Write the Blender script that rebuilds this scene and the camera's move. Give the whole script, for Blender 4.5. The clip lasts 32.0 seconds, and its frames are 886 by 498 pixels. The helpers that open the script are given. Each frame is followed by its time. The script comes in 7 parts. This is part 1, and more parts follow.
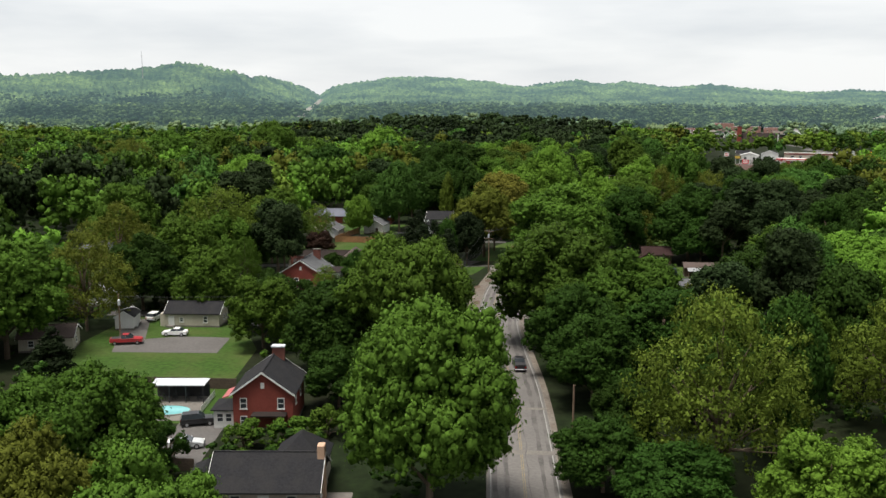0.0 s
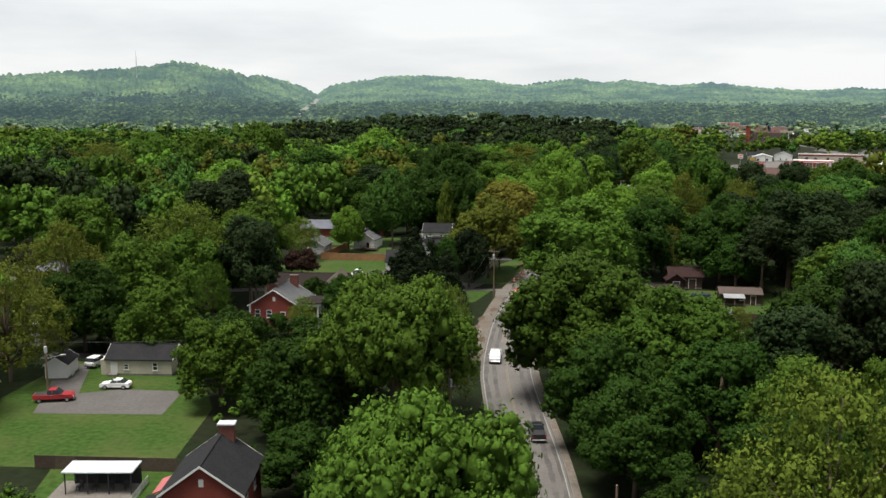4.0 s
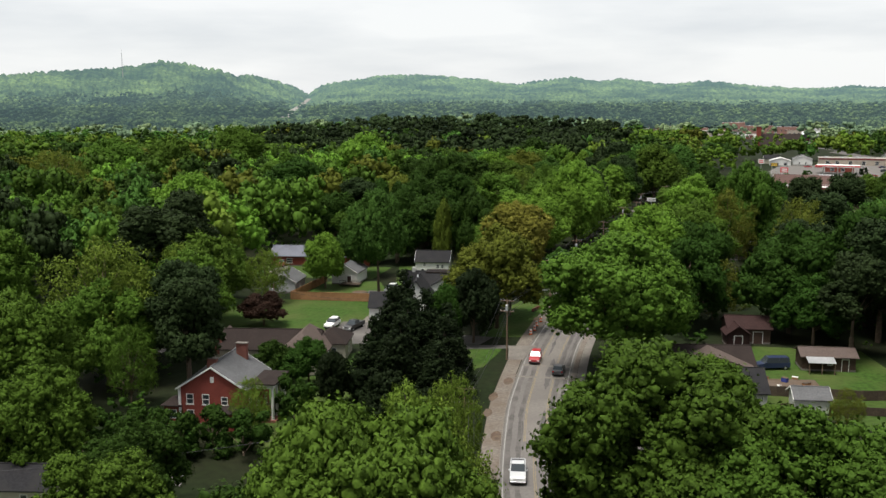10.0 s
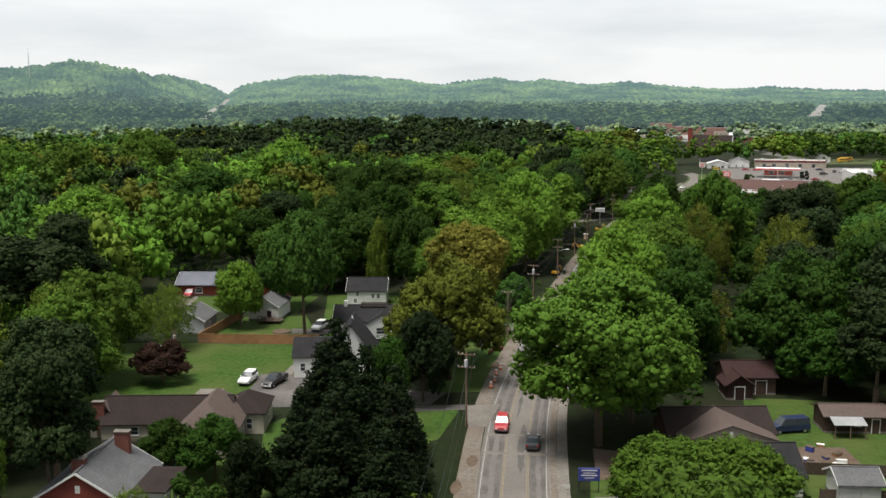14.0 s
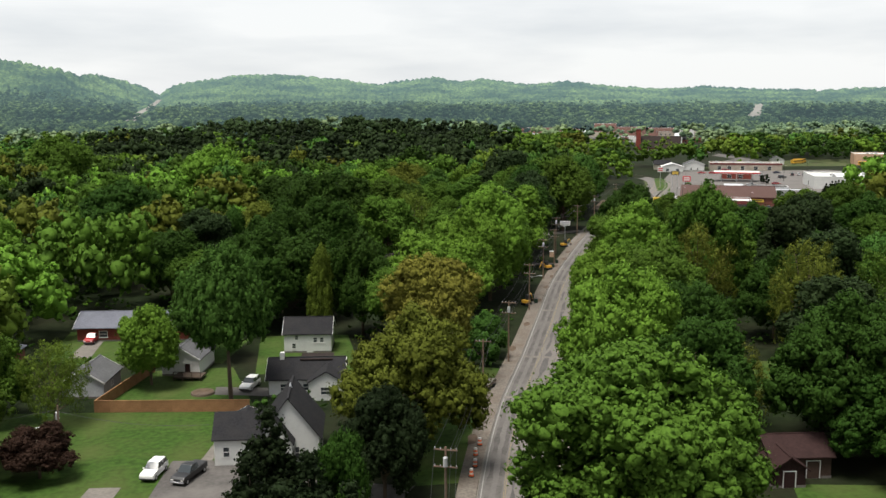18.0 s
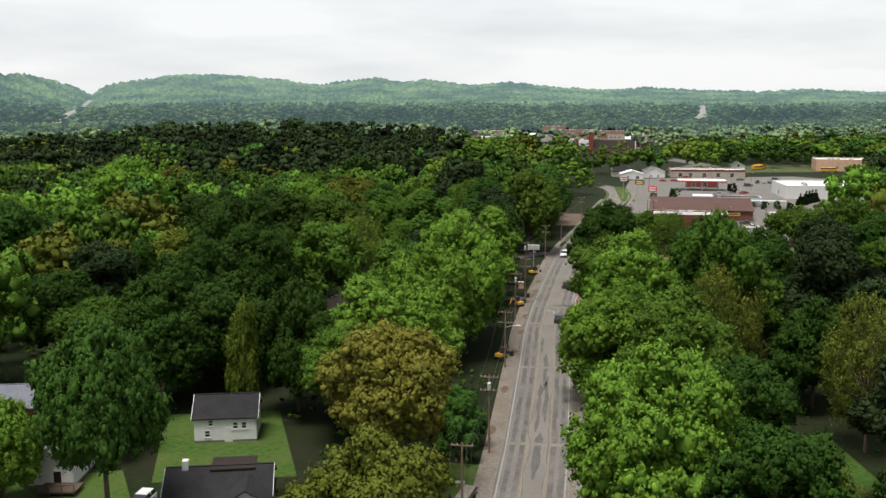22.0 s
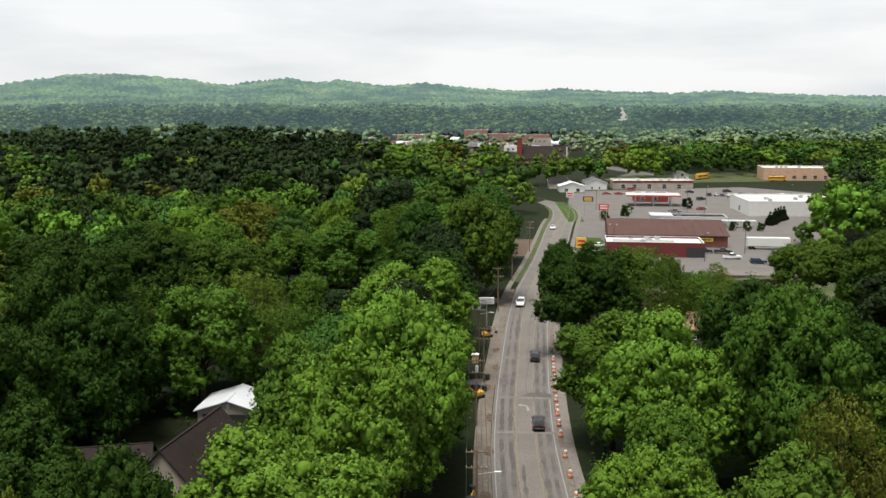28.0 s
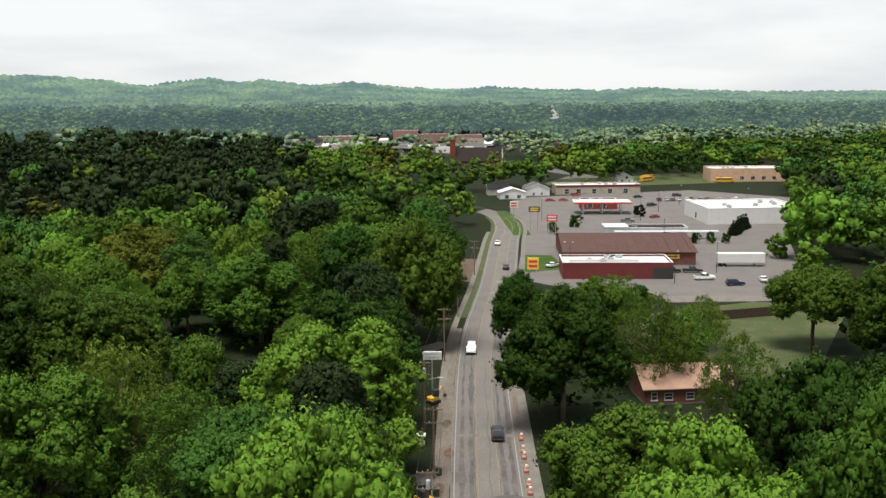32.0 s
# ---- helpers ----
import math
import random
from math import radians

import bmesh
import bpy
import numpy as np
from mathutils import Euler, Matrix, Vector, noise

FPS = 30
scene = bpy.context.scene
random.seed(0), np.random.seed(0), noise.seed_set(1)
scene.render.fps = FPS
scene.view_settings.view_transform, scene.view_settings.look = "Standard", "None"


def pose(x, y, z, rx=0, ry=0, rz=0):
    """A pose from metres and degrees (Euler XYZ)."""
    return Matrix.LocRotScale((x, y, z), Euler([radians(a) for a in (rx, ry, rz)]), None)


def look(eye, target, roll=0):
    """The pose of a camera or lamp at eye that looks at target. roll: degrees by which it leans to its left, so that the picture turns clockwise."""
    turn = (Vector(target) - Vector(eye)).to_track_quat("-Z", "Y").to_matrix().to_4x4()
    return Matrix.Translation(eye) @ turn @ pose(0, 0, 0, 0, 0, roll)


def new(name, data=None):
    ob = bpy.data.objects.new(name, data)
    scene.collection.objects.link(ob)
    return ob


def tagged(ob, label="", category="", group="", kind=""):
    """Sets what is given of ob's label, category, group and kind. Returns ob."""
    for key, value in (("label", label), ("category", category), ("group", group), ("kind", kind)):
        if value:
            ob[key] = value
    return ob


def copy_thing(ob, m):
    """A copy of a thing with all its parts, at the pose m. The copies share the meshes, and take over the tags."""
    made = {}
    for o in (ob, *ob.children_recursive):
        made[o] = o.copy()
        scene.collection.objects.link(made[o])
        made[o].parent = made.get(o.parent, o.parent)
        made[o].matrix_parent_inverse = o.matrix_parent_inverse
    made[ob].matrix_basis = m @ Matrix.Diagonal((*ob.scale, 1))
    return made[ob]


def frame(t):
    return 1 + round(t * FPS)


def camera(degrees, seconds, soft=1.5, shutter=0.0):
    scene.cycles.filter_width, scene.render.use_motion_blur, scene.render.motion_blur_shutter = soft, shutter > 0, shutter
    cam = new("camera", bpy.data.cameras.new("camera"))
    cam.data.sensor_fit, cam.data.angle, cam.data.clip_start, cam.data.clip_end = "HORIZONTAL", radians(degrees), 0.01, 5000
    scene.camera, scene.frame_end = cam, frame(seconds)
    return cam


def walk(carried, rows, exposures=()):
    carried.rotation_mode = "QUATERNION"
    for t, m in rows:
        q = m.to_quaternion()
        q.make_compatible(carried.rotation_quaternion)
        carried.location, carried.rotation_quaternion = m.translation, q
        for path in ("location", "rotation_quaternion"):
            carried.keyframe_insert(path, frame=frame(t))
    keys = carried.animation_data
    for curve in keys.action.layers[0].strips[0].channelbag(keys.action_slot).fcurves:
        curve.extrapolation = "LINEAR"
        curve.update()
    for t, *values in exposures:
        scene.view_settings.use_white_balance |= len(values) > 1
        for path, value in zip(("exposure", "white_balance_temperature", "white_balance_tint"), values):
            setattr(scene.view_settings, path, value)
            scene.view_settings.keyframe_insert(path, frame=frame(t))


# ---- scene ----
cam = camera(51.1, 32.0)
PATH = [
    (0, (3.256, 6.246, 43.619), (3.251, 8.221, 43.301), 0.1),
    (1, (3.502, 14.022, 43.563), (3.497, 15.997, 43.245), -0.0),
    (2, (3.605, 21.85, 43.651), (3.599, 23.825, 43.332), 0.0),
    (3, (3.529, 29.495, 43.812), (3.524, 31.47, 43.492), -0.1),
    (3.5, (3.389, 33.353, 43.905), (3.386, 35.327, 43.585), -0.0),
    (5.5, (2.933, 49.059, 44.179), (2.932, 51.033, 43.859), -0.1),
    (6, (2.67, 52.954, 44.295), (2.672, 54.928, 43.975), -0.0),
    (7, (2.348, 60.772, 44.508), (2.351, 62.746, 44.188), -0.1),
    (8, (2.208, 68.736, 44.734), (2.215, 70.71, 44.413), -0.1),
    (9, (2.334, 76.543, 44.851), (2.343, 78.517, 44.53), -0.1),
    (10, (2.482, 84.679, 45.015), (2.493, 86.653, 44.693), -0.2),
    (11, (2.304, 93.126, 45.265), (2.328, 95.1, 44.943), -0.2),
    (12, (1.709, 101.123, 45.319), (1.81, 103.094, 44.997), -0.2),
    (13, (1.103, 109.028, 45.522), (1.242, 110.997, 45.2), -0.2),
    (14, (0.292, 116.959, 45.622), (0.465, 118.925, 45.3), -0.2),
    (14.5, (0.004, 121.081, 45.677), (0.194, 123.045, 45.355), -0.1),
    (16.5, (-0.238, 137.831, 45.867), (0.016, 139.789, 45.545), -0.2),
    (17, (0.077, 142.317, 45.946), (0.342, 144.273, 45.623), -0.3),
    (18, (0.285, 150.967, 46.312), (0.588, 152.917, 45.989), -0.3),
    (19, (0.959, 159.924, 46.636), (1.294, 161.869, 46.312), -0.3),
    (20, (1.415, 169.36, 47.017), (1.785, 171.298, 46.694), -0.1),
    (21, (2.297, 179.486, 47.391), (2.696, 181.419, 47.067), -0.0),
    (22, (4.234, 190.215, 47.805), (4.658, 192.143, 47.482), -0.2),
    (23, (6.224, 201.863, 47.867), (6.68, 203.784, 47.545), -0.2),
    (24, (8.433, 213.441, 47.824), (8.919, 215.354, 47.503), -0.2),
    (25, (10.601, 224.253, 47.751), (11.112, 226.159, 47.43), -0.2),
    (25.5, (11.628, 229.13, 47.858), (12.149, 231.034, 47.536), -0.2),
    (27.5, (14.724, 246.593, 49.081), (15.306, 248.479, 48.758), -0.1),
    (28, (15.928, 251.518, 49.27), (16.527, 253.399, 48.948), -0.1),
    (29, (18.984, 261.638, 49.649), (19.614, 263.508, 49.325), -0.3),
    (30, (21.996, 271.547, 49.826), (22.66, 273.406, 49.501), -0.3),
    (31, (25.009, 281.24, 50.019), (25.713, 283.083, 49.694), -0.5),
    (32, (28.211, 290.771, 49.975), (28.951, 292.601, 49.649), -0.6),
]
walk(cam, [(t, look(eye, aim, roll)) for t, eye, aim, roll in PATH])

# ---- sky and light ----
world = bpy.data.worlds.new("overcast_sky")
scene.world = world
world.use_nodes = True
wn, wl = world.node_tree.nodes, world.node_tree.links
wn.clear()
w_out = wn.new("ShaderNodeOutputWorld")
w_bg = wn.new("ShaderNodeBackground")
w_sky = wn.new("ShaderNodeTexSky")
w_sky.sky_type, w_sky.sun_disc = "NISHITA", False
w_sky.sun_elevation, w_sky.sun_rotation = radians(75), radians(-126)
w_co = wn.new("ShaderNodeTexCoord")
w_sep = wn.new("ShaderNodeSeparateXYZ")
w_map = wn.new("ShaderNodeMapping")
w_map.inputs["Scale"].default_value = (1.6, 1.6, 9.0)
w_no = wn.new("ShaderNodeTexNoise")
w_no.inputs["Scale"].default_value, w_no.inputs["Detail"].default_value, w_no.inputs["Roughness"].default_value = 2.1, 7, 0.5
w_ramp = wn.new("ShaderNodeValToRGB")
w_ramp.color_ramp.elements[0].position, w_ramp.color_ramp.elements[0].color = 0.36, (0.72, 0.745, 0.77, 1)
w_ramp.color_ramp.elements[1].position, w_ramp.color_ramp.elements[1].color = 0.60, (0.895, 0.905, 0.905, 1)
w_up = wn.new("ShaderNodeMapRange")      # an overcast sky is brightest overhead
w_up.inputs["From Min"].default_value, w_up.inputs["From Max"].default_value = 0.22, 1.0
w_up.inputs["To Min"].default_value, w_up.inputs["To Max"].default_value = 1.0, 0.75
w_mul = wn.new("ShaderNodeVectorMath"); w_mul.operation = "SCALE"
w_mix = wn.new("ShaderNodeMixRGB"); w_mix.blend_type = "ADD"; w_mix.inputs[0].default_value = 0.012
wl.new(w_co.outputs["Generated"], w_map.inputs["Vector"])
wl.new(w_co.outputs["Generated"], w_sep.inputs[0])
wl.new(w_map.outputs[0], w_no.inputs["Vector"])
wl.new(w_no.outputs["Fac"], w_ramp.inputs[0])
wl.new(w_sep.outputs["Z"], w_up.inputs["Value"])
wl.new(w_ramp.outputs[0], w_mul.inputs[0])
wl.new(w_up.outputs[0], w_mul.inputs["Scale"])
wl.new(w_mul.outputs[0], w_mix.inputs[1])
wl.new(w_sky.outputs[0], w_mix.inputs[2])
wl.new(w_mix.outputs[0], w_bg.inputs["Color"])
w_bg.inputs["Strength"].default_value = 1.0
wl.new(w_bg.outputs[0], w_out.inputs["Surface"])

sun = new("sun", bpy.data.lights.new("sun", "SUN"))
sun.data.energy, sun.data.angle, sun.data.color = 6.2, radians(26), (1.0, 0.955, 0.88)
sun.matrix_world = look((0, 0, 300), (62, 45, 20))


# ---- materials ----
def nodes_of(m):
    m.use_nodes = True
    n = m.node_tree.nodes
    return n, m.node_tree.links, n["Principled BSDF"]


def mat(name, colour, rough=0.8, vary=0.25, grain=6.0, stain=0.35, metal=0.0, bump=0.0, other=None, coat=0.0, spread=0.0):
    """A worn surface: fine grain and broad stains over one base colour; other is the colour of the stains, spread the change from object to object."""
    m = bpy.data.materials.new(name)
    n, l, b = nodes_of(m)
    b.inputs["Roughness"].default_value, b.inputs["Metallic"].default_value = rough, metal
    b.inputs["Coat Weight"].default_value = coat
    b.inputs["Specular IOR Level"].default_value = 0.5 if rough < 0.65 else 0.12
    co = n.new("ShaderNodeTexCoord")
    fine, broad = n.new("ShaderNodeTexNoise"), n.new("ShaderNodeTexNoise")
    fine.inputs["Scale"].default_value, fine.inputs["Detail"].default_value = grain, 5
    broad.inputs["Scale"].default_value, broad.inputs["Detail"].default_value = stain, 4
    for tex in (fine, broad):
        l.new(co.outputs["Object"], tex.inputs["Vector"])
    r1, r2 = n.new("ShaderNodeValToRGB"), n.new("ShaderNodeValToRGB")
    lo, hi = 1 - vary, 1 + vary
    r1.color_ramp.elements[0].position, r1.color_ramp.elements[1].position = 0.3, 0.7
    r1.color_ramp.elements[0].color, r1.color_ramp.elements[1].color = (*[min(1, c * lo) for c in colour], 1), (*[min(1, c * hi) for c in colour], 1)
    r2.color_ramp.elements[0].position, r2.color_ramp.elements[1].position = 0.42, 0.68
    o = other or [c * 0.7 for c in colour]
    r2.color_ramp.elements[0].color, r2.color_ramp.elements[1].color = (0, 0, 0, 1), (0.6, 0.6, 0.6, 1)
    mix = n.new("ShaderNodeMixRGB")
    mix.inputs[2].default_value = (*o, 1)
    l.new(fine.outputs["Fac"], r1.inputs[0])
    l.new(broad.outputs["Fac"], r2.inputs[0])
    l.new(r2.outputs[0], mix.inputs[0])
    l.new(r1.outputs[0], mix.inputs[1])
    out = mix.outputs[0]
    if spread:
        info, hsv, mr = n.new("ShaderNodeObjectInfo"), n.new("ShaderNodeHueSaturation"), n.new("ShaderNodeMapRange")
        mr.inputs["To Min"].default_value, mr.inputs["To Max"].default_value = 1 - spread, 1 + spread
        l.new(info.outputs["Random"], mr.inputs["Value"])
        l.new(mr.outputs[0], hsv.inputs["Value"])
        l.new(out, hsv.inputs["Color"])
        out = hsv.outputs[0]
    l.new(out, b.inputs["Base Color"])
    if bump:
        bp = n.new("ShaderNodeBump")
        bp.inputs["Strength"].default_value, bp.inputs["Distance"].default_value = bump, 0.05
        l.new(fine.outputs["Fac"], bp.inputs["Height"])
        l.new(bp.outputs[0], b.inputs["Normal"])
    return m


def leaf_mat(name, colour, spread=0.18, thin=0.15):
    """Foliage: each leaf tuft its own shade, each tree its own tone, light let through."""
    m = bpy.data.materials.new(name)
    n, l, b = nodes_of(m)
    b.inputs["Roughness"].default_value = 0.62
    b.inputs["Specular IOR Level"].default_value = 0.04
    geo, info = n.new("ShaderNodeNewGeometry"), n.new("ShaderNodeObjectInfo")
    patch, fine = n.new("ShaderNodeTexNoise"), n.new("ShaderNodeTexNoise")
    patch.inputs["Scale"].default_value, patch.inputs["Detail"].default_value = 0.3, 2
    fine.inputs["Scale"].default_value, fine.inputs["Detail"].default_value, fine.inputs["Roughness"].default_value = 1.5, 4, 0.7
    l.new(geo.outputs["Position"], patch.inputs["Vector"])
    l.new(geo.outputs["Position"], fine.inputs["Vector"])
    hsv = n.new("ShaderNodeHueSaturation")
    hsv.inputs["Color"].default_value = (*colour, 1)
    last = None
    for source, gain in ((geo.outputs["Random Per Island"], 0.34), (info.outputs["Random"], 2 * spread), (patch.outputs["Fac"], 0.5), (fine.outputs["Fac"], 0.76)):
        step = n.new("ShaderNodeMath"); step.operation = "MULTIPLY_ADD"
        step.inputs[1].default_value, step.inputs[2].default_value = gain, 0.0
        l.new(source, step.inputs[0])
        if last:
            l.new(last.outputs[0], step.inputs[2])
        last = step
    floor_v = n.new("ShaderNodeMath"); floor_v.operation = "MAXIMUM"
    floor_v.inputs[1].default_value = 0.22
    l.new(last.outputs[0], floor_v.inputs[0])
    l.new(floor_v.outputs[0], hsv.inputs["Value"])
    bp = n.new("ShaderNodeBump")
    bp.inputs["Strength"].default_value, bp.inputs["Distance"].default_value = 0.4, 0.3
    l.new(fine.outputs["Fac"], bp.inputs["Height"])
    l.new(bp.outputs[0], b.inputs["Normal"])
    hue = n.new("ShaderNodeMapRange")
    hue.inputs["To Min"].default_value, hue.inputs["To Max"].default_value = 0.49, 0.506
    l.new(info.outputs["Random"], hue.inputs["Value"])
    l.new(hue.outputs[0], hsv.inputs["Hue"])
    l.new(hsv.outputs[0], b.inputs["Base Color"])
    tr, ms = n.new("ShaderNodeBsdfTranslucent"), n.new("ShaderNodeMixShader")
    l.new(hsv.outputs[0], tr.inputs["Color"])
    ms.inputs[0].default_value = thin
    l.new(b.outputs[0], ms.inputs[1])
    l.new(tr.outputs[0], ms.inputs[2])
    l.new(ms.outputs[0], n["Material Output"].inputs["Surface"])
    return m


LEAF = {
    "green": leaf_mat("leaves_green", (0.0574, 0.1084, 0.0142)),
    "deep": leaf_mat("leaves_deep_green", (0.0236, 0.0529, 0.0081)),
    "mid": leaf_mat("leaves_mid_green", (0.0430, 0.0860, 0.0115)),
    "bright": leaf_mat("leaves_bright_green", (0.0939, 0.1813, 0.0216)),
    "teal": leaf_mat("leaves_blue_green", (0.0445, 0.1008, 0.0178)),
    "yellow": leaf_mat("leaves_yellow_green", (0.0899, 0.1371, 0.0188)),
    "olive": leaf_mat("leaves_olive", (0.0804, 0.0977, 0.0143)),
    "gold": leaf_mat("leaves_golden", (0.1178, 0.1115, 0.0204)),
    "pine": leaf_mat("needles_pine", (0.0201, 0.0347, 0.0114), 0.12, 0.05),
    "cedar": leaf_mat("needles_cedar", (0.0106, 0.0182, 0.0064), 0.12, 0.05),
    "rust": leaf_mat("leaves_rust", (0.0347, 0.0203, 0.0139)),
    "bare": leaf_mat("twigs_grey_brown", (0.0926, 0.0680, 0.0538)),
    # two greens paled and blued to carry the haze over distant woods
    "pale": leaf_mat("leaves_hazed_green", (0.1508, 0.2093, 0.1057)),
    "pale_blue": leaf_mat("leaves_hazed_blue_green", (0.1056, 0.1593, 0.0948)),
}
M = {
    "bark": mat("bark", (0.10, 0.075, 0.055), 0.9, 0.35, 3, 0.8, bump=0.6),
    "bark_pale": mat("bark_pale", (0.2, 0.17, 0.13), 0.9, 0.35, 3, 0.8, bump=0.6),
    "grass": mat("grass", (0.046, 0.064, 0.022), 0.9, 0.3, 1.7, 0.16, bump=0.4, other=(0.10, 0.088, 0.055)),
    "lawn": mat("mown_lawn", (0.030, 0.062, 0.010), 0.9, 0.35, 1.2, 0.12, bump=0.3, other=(0.066, 0.078, 0.024)),
    # leaf litter taken near black: the trees' shade is in its colour
    "floor": mat("shade_dark_forest_floor", (0.0087, 0.0148, 0.0043), 0.95, 0.4, 0.8, 0.05, bump=0.5, other=(0.016, 0.014, 0.008)),
    "asphalt": mat("worn_asphalt", (0.128, 0.119, 0.112), 0.85, 0.14, 2.2, 0.14, other=(0.098, 0.092, 0.088), bump=0.1),
    "asphalt_dark": mat("dark_asphalt", (0.0740, 0.0687, 0.0653), 0.85, 0.2, 2.2, 0.2, other=(0.15, 0.14, 0.13)),
    "asphalt_pale": mat("pale_centre_lane", (0.140, 0.128, 0.118), 0.85, 0.12, 2.2, 0.12, other=(0.10, 0.093, 0.086)),
    "tar": mat("tar_sealed_crack", (0.0910, 0.0858, 0.0819), 0.7, 0.2, 3, 0.5),
    "verge_mix": mat("gritty_verge", (0.1371, 0.1200, 0.1031), 0.95, 0.25, 2.5, 0.22, other=(0.10, 0.075, 0.055), bump=0.4),
    "asphalt_new": mat("patched_asphalt", (0.0853, 0.0806, 0.0775), 0.85, 0.2, 2.2, 0.3),
    "drive": mat("grey_driveway", (0.1001, 0.0931, 0.0887), 0.85, 0.15, 2.0, 0.2),
    "concrete": mat("concrete", (0.1479, 0.1346, 0.1205), 0.85, 0.16, 2.5, 0.4),
    "dirt": mat("bare_dirt", (0.085, 0.060, 0.043), 0.95, 0.3, 1.4, 0.25, other=(0.11, 0.09, 0.075), bump=0.5),
    "paint_white": mat("road_paint_white", (0.2310, 0.2310, 0.2170), 0.7, 0.25, 4, 0.8, other=(0.17, 0.16, 0.15)),
    "paint_yellow": mat("road_paint_yellow", (0.19, 0.15, 0.085), 0.7, 0.25, 4, 0.8, other=(0.135, 0.122, 0.108)),
    "white": mat("white_paint", (0.5580, 0.5580, 0.5400), 0.6, 0.05, 3, 0.5, other=(0.62, 0.62, 0.59)),
    "cream": mat("cream_siding", (0.40, 0.37, 0.30), 0.7, 0.08, 3, 0.4),
    "beige": mat("beige_siding", (0.36, 0.315, 0.26), 0.7, 0.08, 3, 0.4),
    "grey_siding": mat("grey_siding", (0.42, 0.43, 0.44), 0.7, 0.1, 3, 0.4),
    "brown_siding": mat("brown_siding", (0.0600, 0.0390, 0.0300), 0.8, 0.2, 3, 0.4),
    "red_siding": mat("red_siding", (0.030, 0.016, 0.015), 0.8, 0.2, 3, 0.4),
    "brick": mat("red_brick", (0.19, 0.050, 0.038), 0.85, 0.22, 9, 0.6, bump=0.3),
    "brick_tan": mat("tan_brick", (0.5, 0.33, 0.23), 0.85, 0.15, 9, 0.5),
    # paler, greyer red brick, kept for the far town's blocks
    "brick_faded": mat("far_brick", (0.26, 0.15, 0.125), 0.85, 0.15, 9, 0.5),
    "brick_dark": mat("dark_brick", (0.17, 0.07, 0.055), 0.85, 0.2, 9, 0.5),
    "shingle_dark": mat("charcoal_shingles", (0.018, 0.018, 0.020), 0.9, 0.25, 4, 0.5, bump=0.4, other=(0.026, 0.025, 0.025)),
    "shingle_grey": mat("grey_shingles", (0.095, 0.096, 0.10), 0.9, 0.2, 4, 0.5, bump=0.4),
    "shingle_brown": mat("brown_shingles", (0.0808, 0.0620, 0.0544), 0.9, 0.2, 4, 0.35, bump=0.4, other=(0.09, 0.07, 0.065)),
    "shingle_umber": mat("umber_shingles", (0.0248, 0.0187, 0.0171), 0.9, 0.2, 4, 0.4, bump=0.4),
    "shingle_orange": mat("terracotta_shingles", (0.29, 0.185, 0.135), 0.9, 0.15, 4, 0.4),
    "shingle_slate": mat("slate_blue_shingles", (0.12, 0.125, 0.15), 0.9, 0.15, 4, 0.4),
    "mall_roof": mat("rusty_metal_roof", (0.072, 0.040, 0.034), 0.7, 0.2, 2, 0.25, other=(0.085, 0.05, 0.043)),
    "metal_white": mat("white_metal_roof", (0.55, 0.57, 0.60), 0.45, 0.05, 2, 0.2, metal=0.2),
    "metal": mat("galvanised_metal", (0.45, 0.46, 0.47), 0.45, 0.1, 4, 0.4, metal=0.6),
    "membrane": mat("white_roof_membrane", (0.55, 0.55, 0.535), 0.6, 0.06, 1.5, 0.15, other=(0.55, 0.54, 0.52)),
    "red_paint": mat("red_paint", (0.13, 0.020, 0.020), 0.55, 0.1, 3, 0.4),
    "fence_wood": mat("cedar_fence_boards", (0.30, 0.16, 0.08), 0.85, 0.15, 6, 0.6, spread=0.12),
    "fence_dark": mat("weathered_fence_boards", (0.085, 0.065, 0.05), 0.9, 0.25, 5, 0.5, spread=0.2),
    "pole_wood": mat("pole_wood", (0.17, 0.12, 0.085), 0.9, 0.2, 5, 0.7),
    "wire": mat("black_cable", (0.02, 0.02, 0.022), 0.6, 0.1),
    "tyre": mat("tyre_rubber", (0.02, 0.02, 0.02), 0.85, 0.2),
    "rim": mat("alloy_rim", (0.5, 0.5, 0.52), 0.35, 0.05, metal=0.8),
    "chrome": mat("bright_trim", (0.55, 0.55, 0.57), 0.3, 0.05, metal=0.9),
    "dark_trim": mat("black_trim", (0.025, 0.025, 0.027), 0.6, 0.1),
    "head_lamp": mat("lamp_lens_clear", (0.75, 0.75, 0.73), 0.15, 0.03),
    "tail_lamp": mat("lamp_lens_red", (0.3, 0.015, 0.015), 0.2, 0.05),
    "orange": mat("safety_orange", (0.75, 0.12, 0.02), 0.6, 0.08),
    "blue_sign": mat("blue_enamel", (0.03, 0.045, 0.22), 0.5, 0.06),
    "yellow_sign": mat("yellow_enamel", (0.75, 0.5, 0.06), 0.5, 0.06),
    "red_sign": mat("red_enamel", (0.5, 0.03, 0.04), 0.5, 0.06),
    "black_sign": mat("black_enamel", (0.03, 0.03, 0.03), 0.5, 0.06),
    "bus_yellow": mat("bus_yellow", (0.6, 0.33, 0.03), 0.45, 0.05, coat=0.3),
    "rust_metal": mat("rusty_steel", (0.07, 0.05, 0.04), 0.85, 0.3, 3, 0.5),
    "water": mat("pool_water", (0.17, 0.42, 0.43), 0.08, 0.06, 2, 0.4),
    "green_bin": mat("dark_green_plastic", (0.02, 0.05, 0.03), 0.6, 0.1),
}


def paint(name, colour):
    return mat("car_paint_" + name, colour, 0.42, 0.03, 2, 0.5, other=[c * 0.92 for c in colour], coat=0.15)


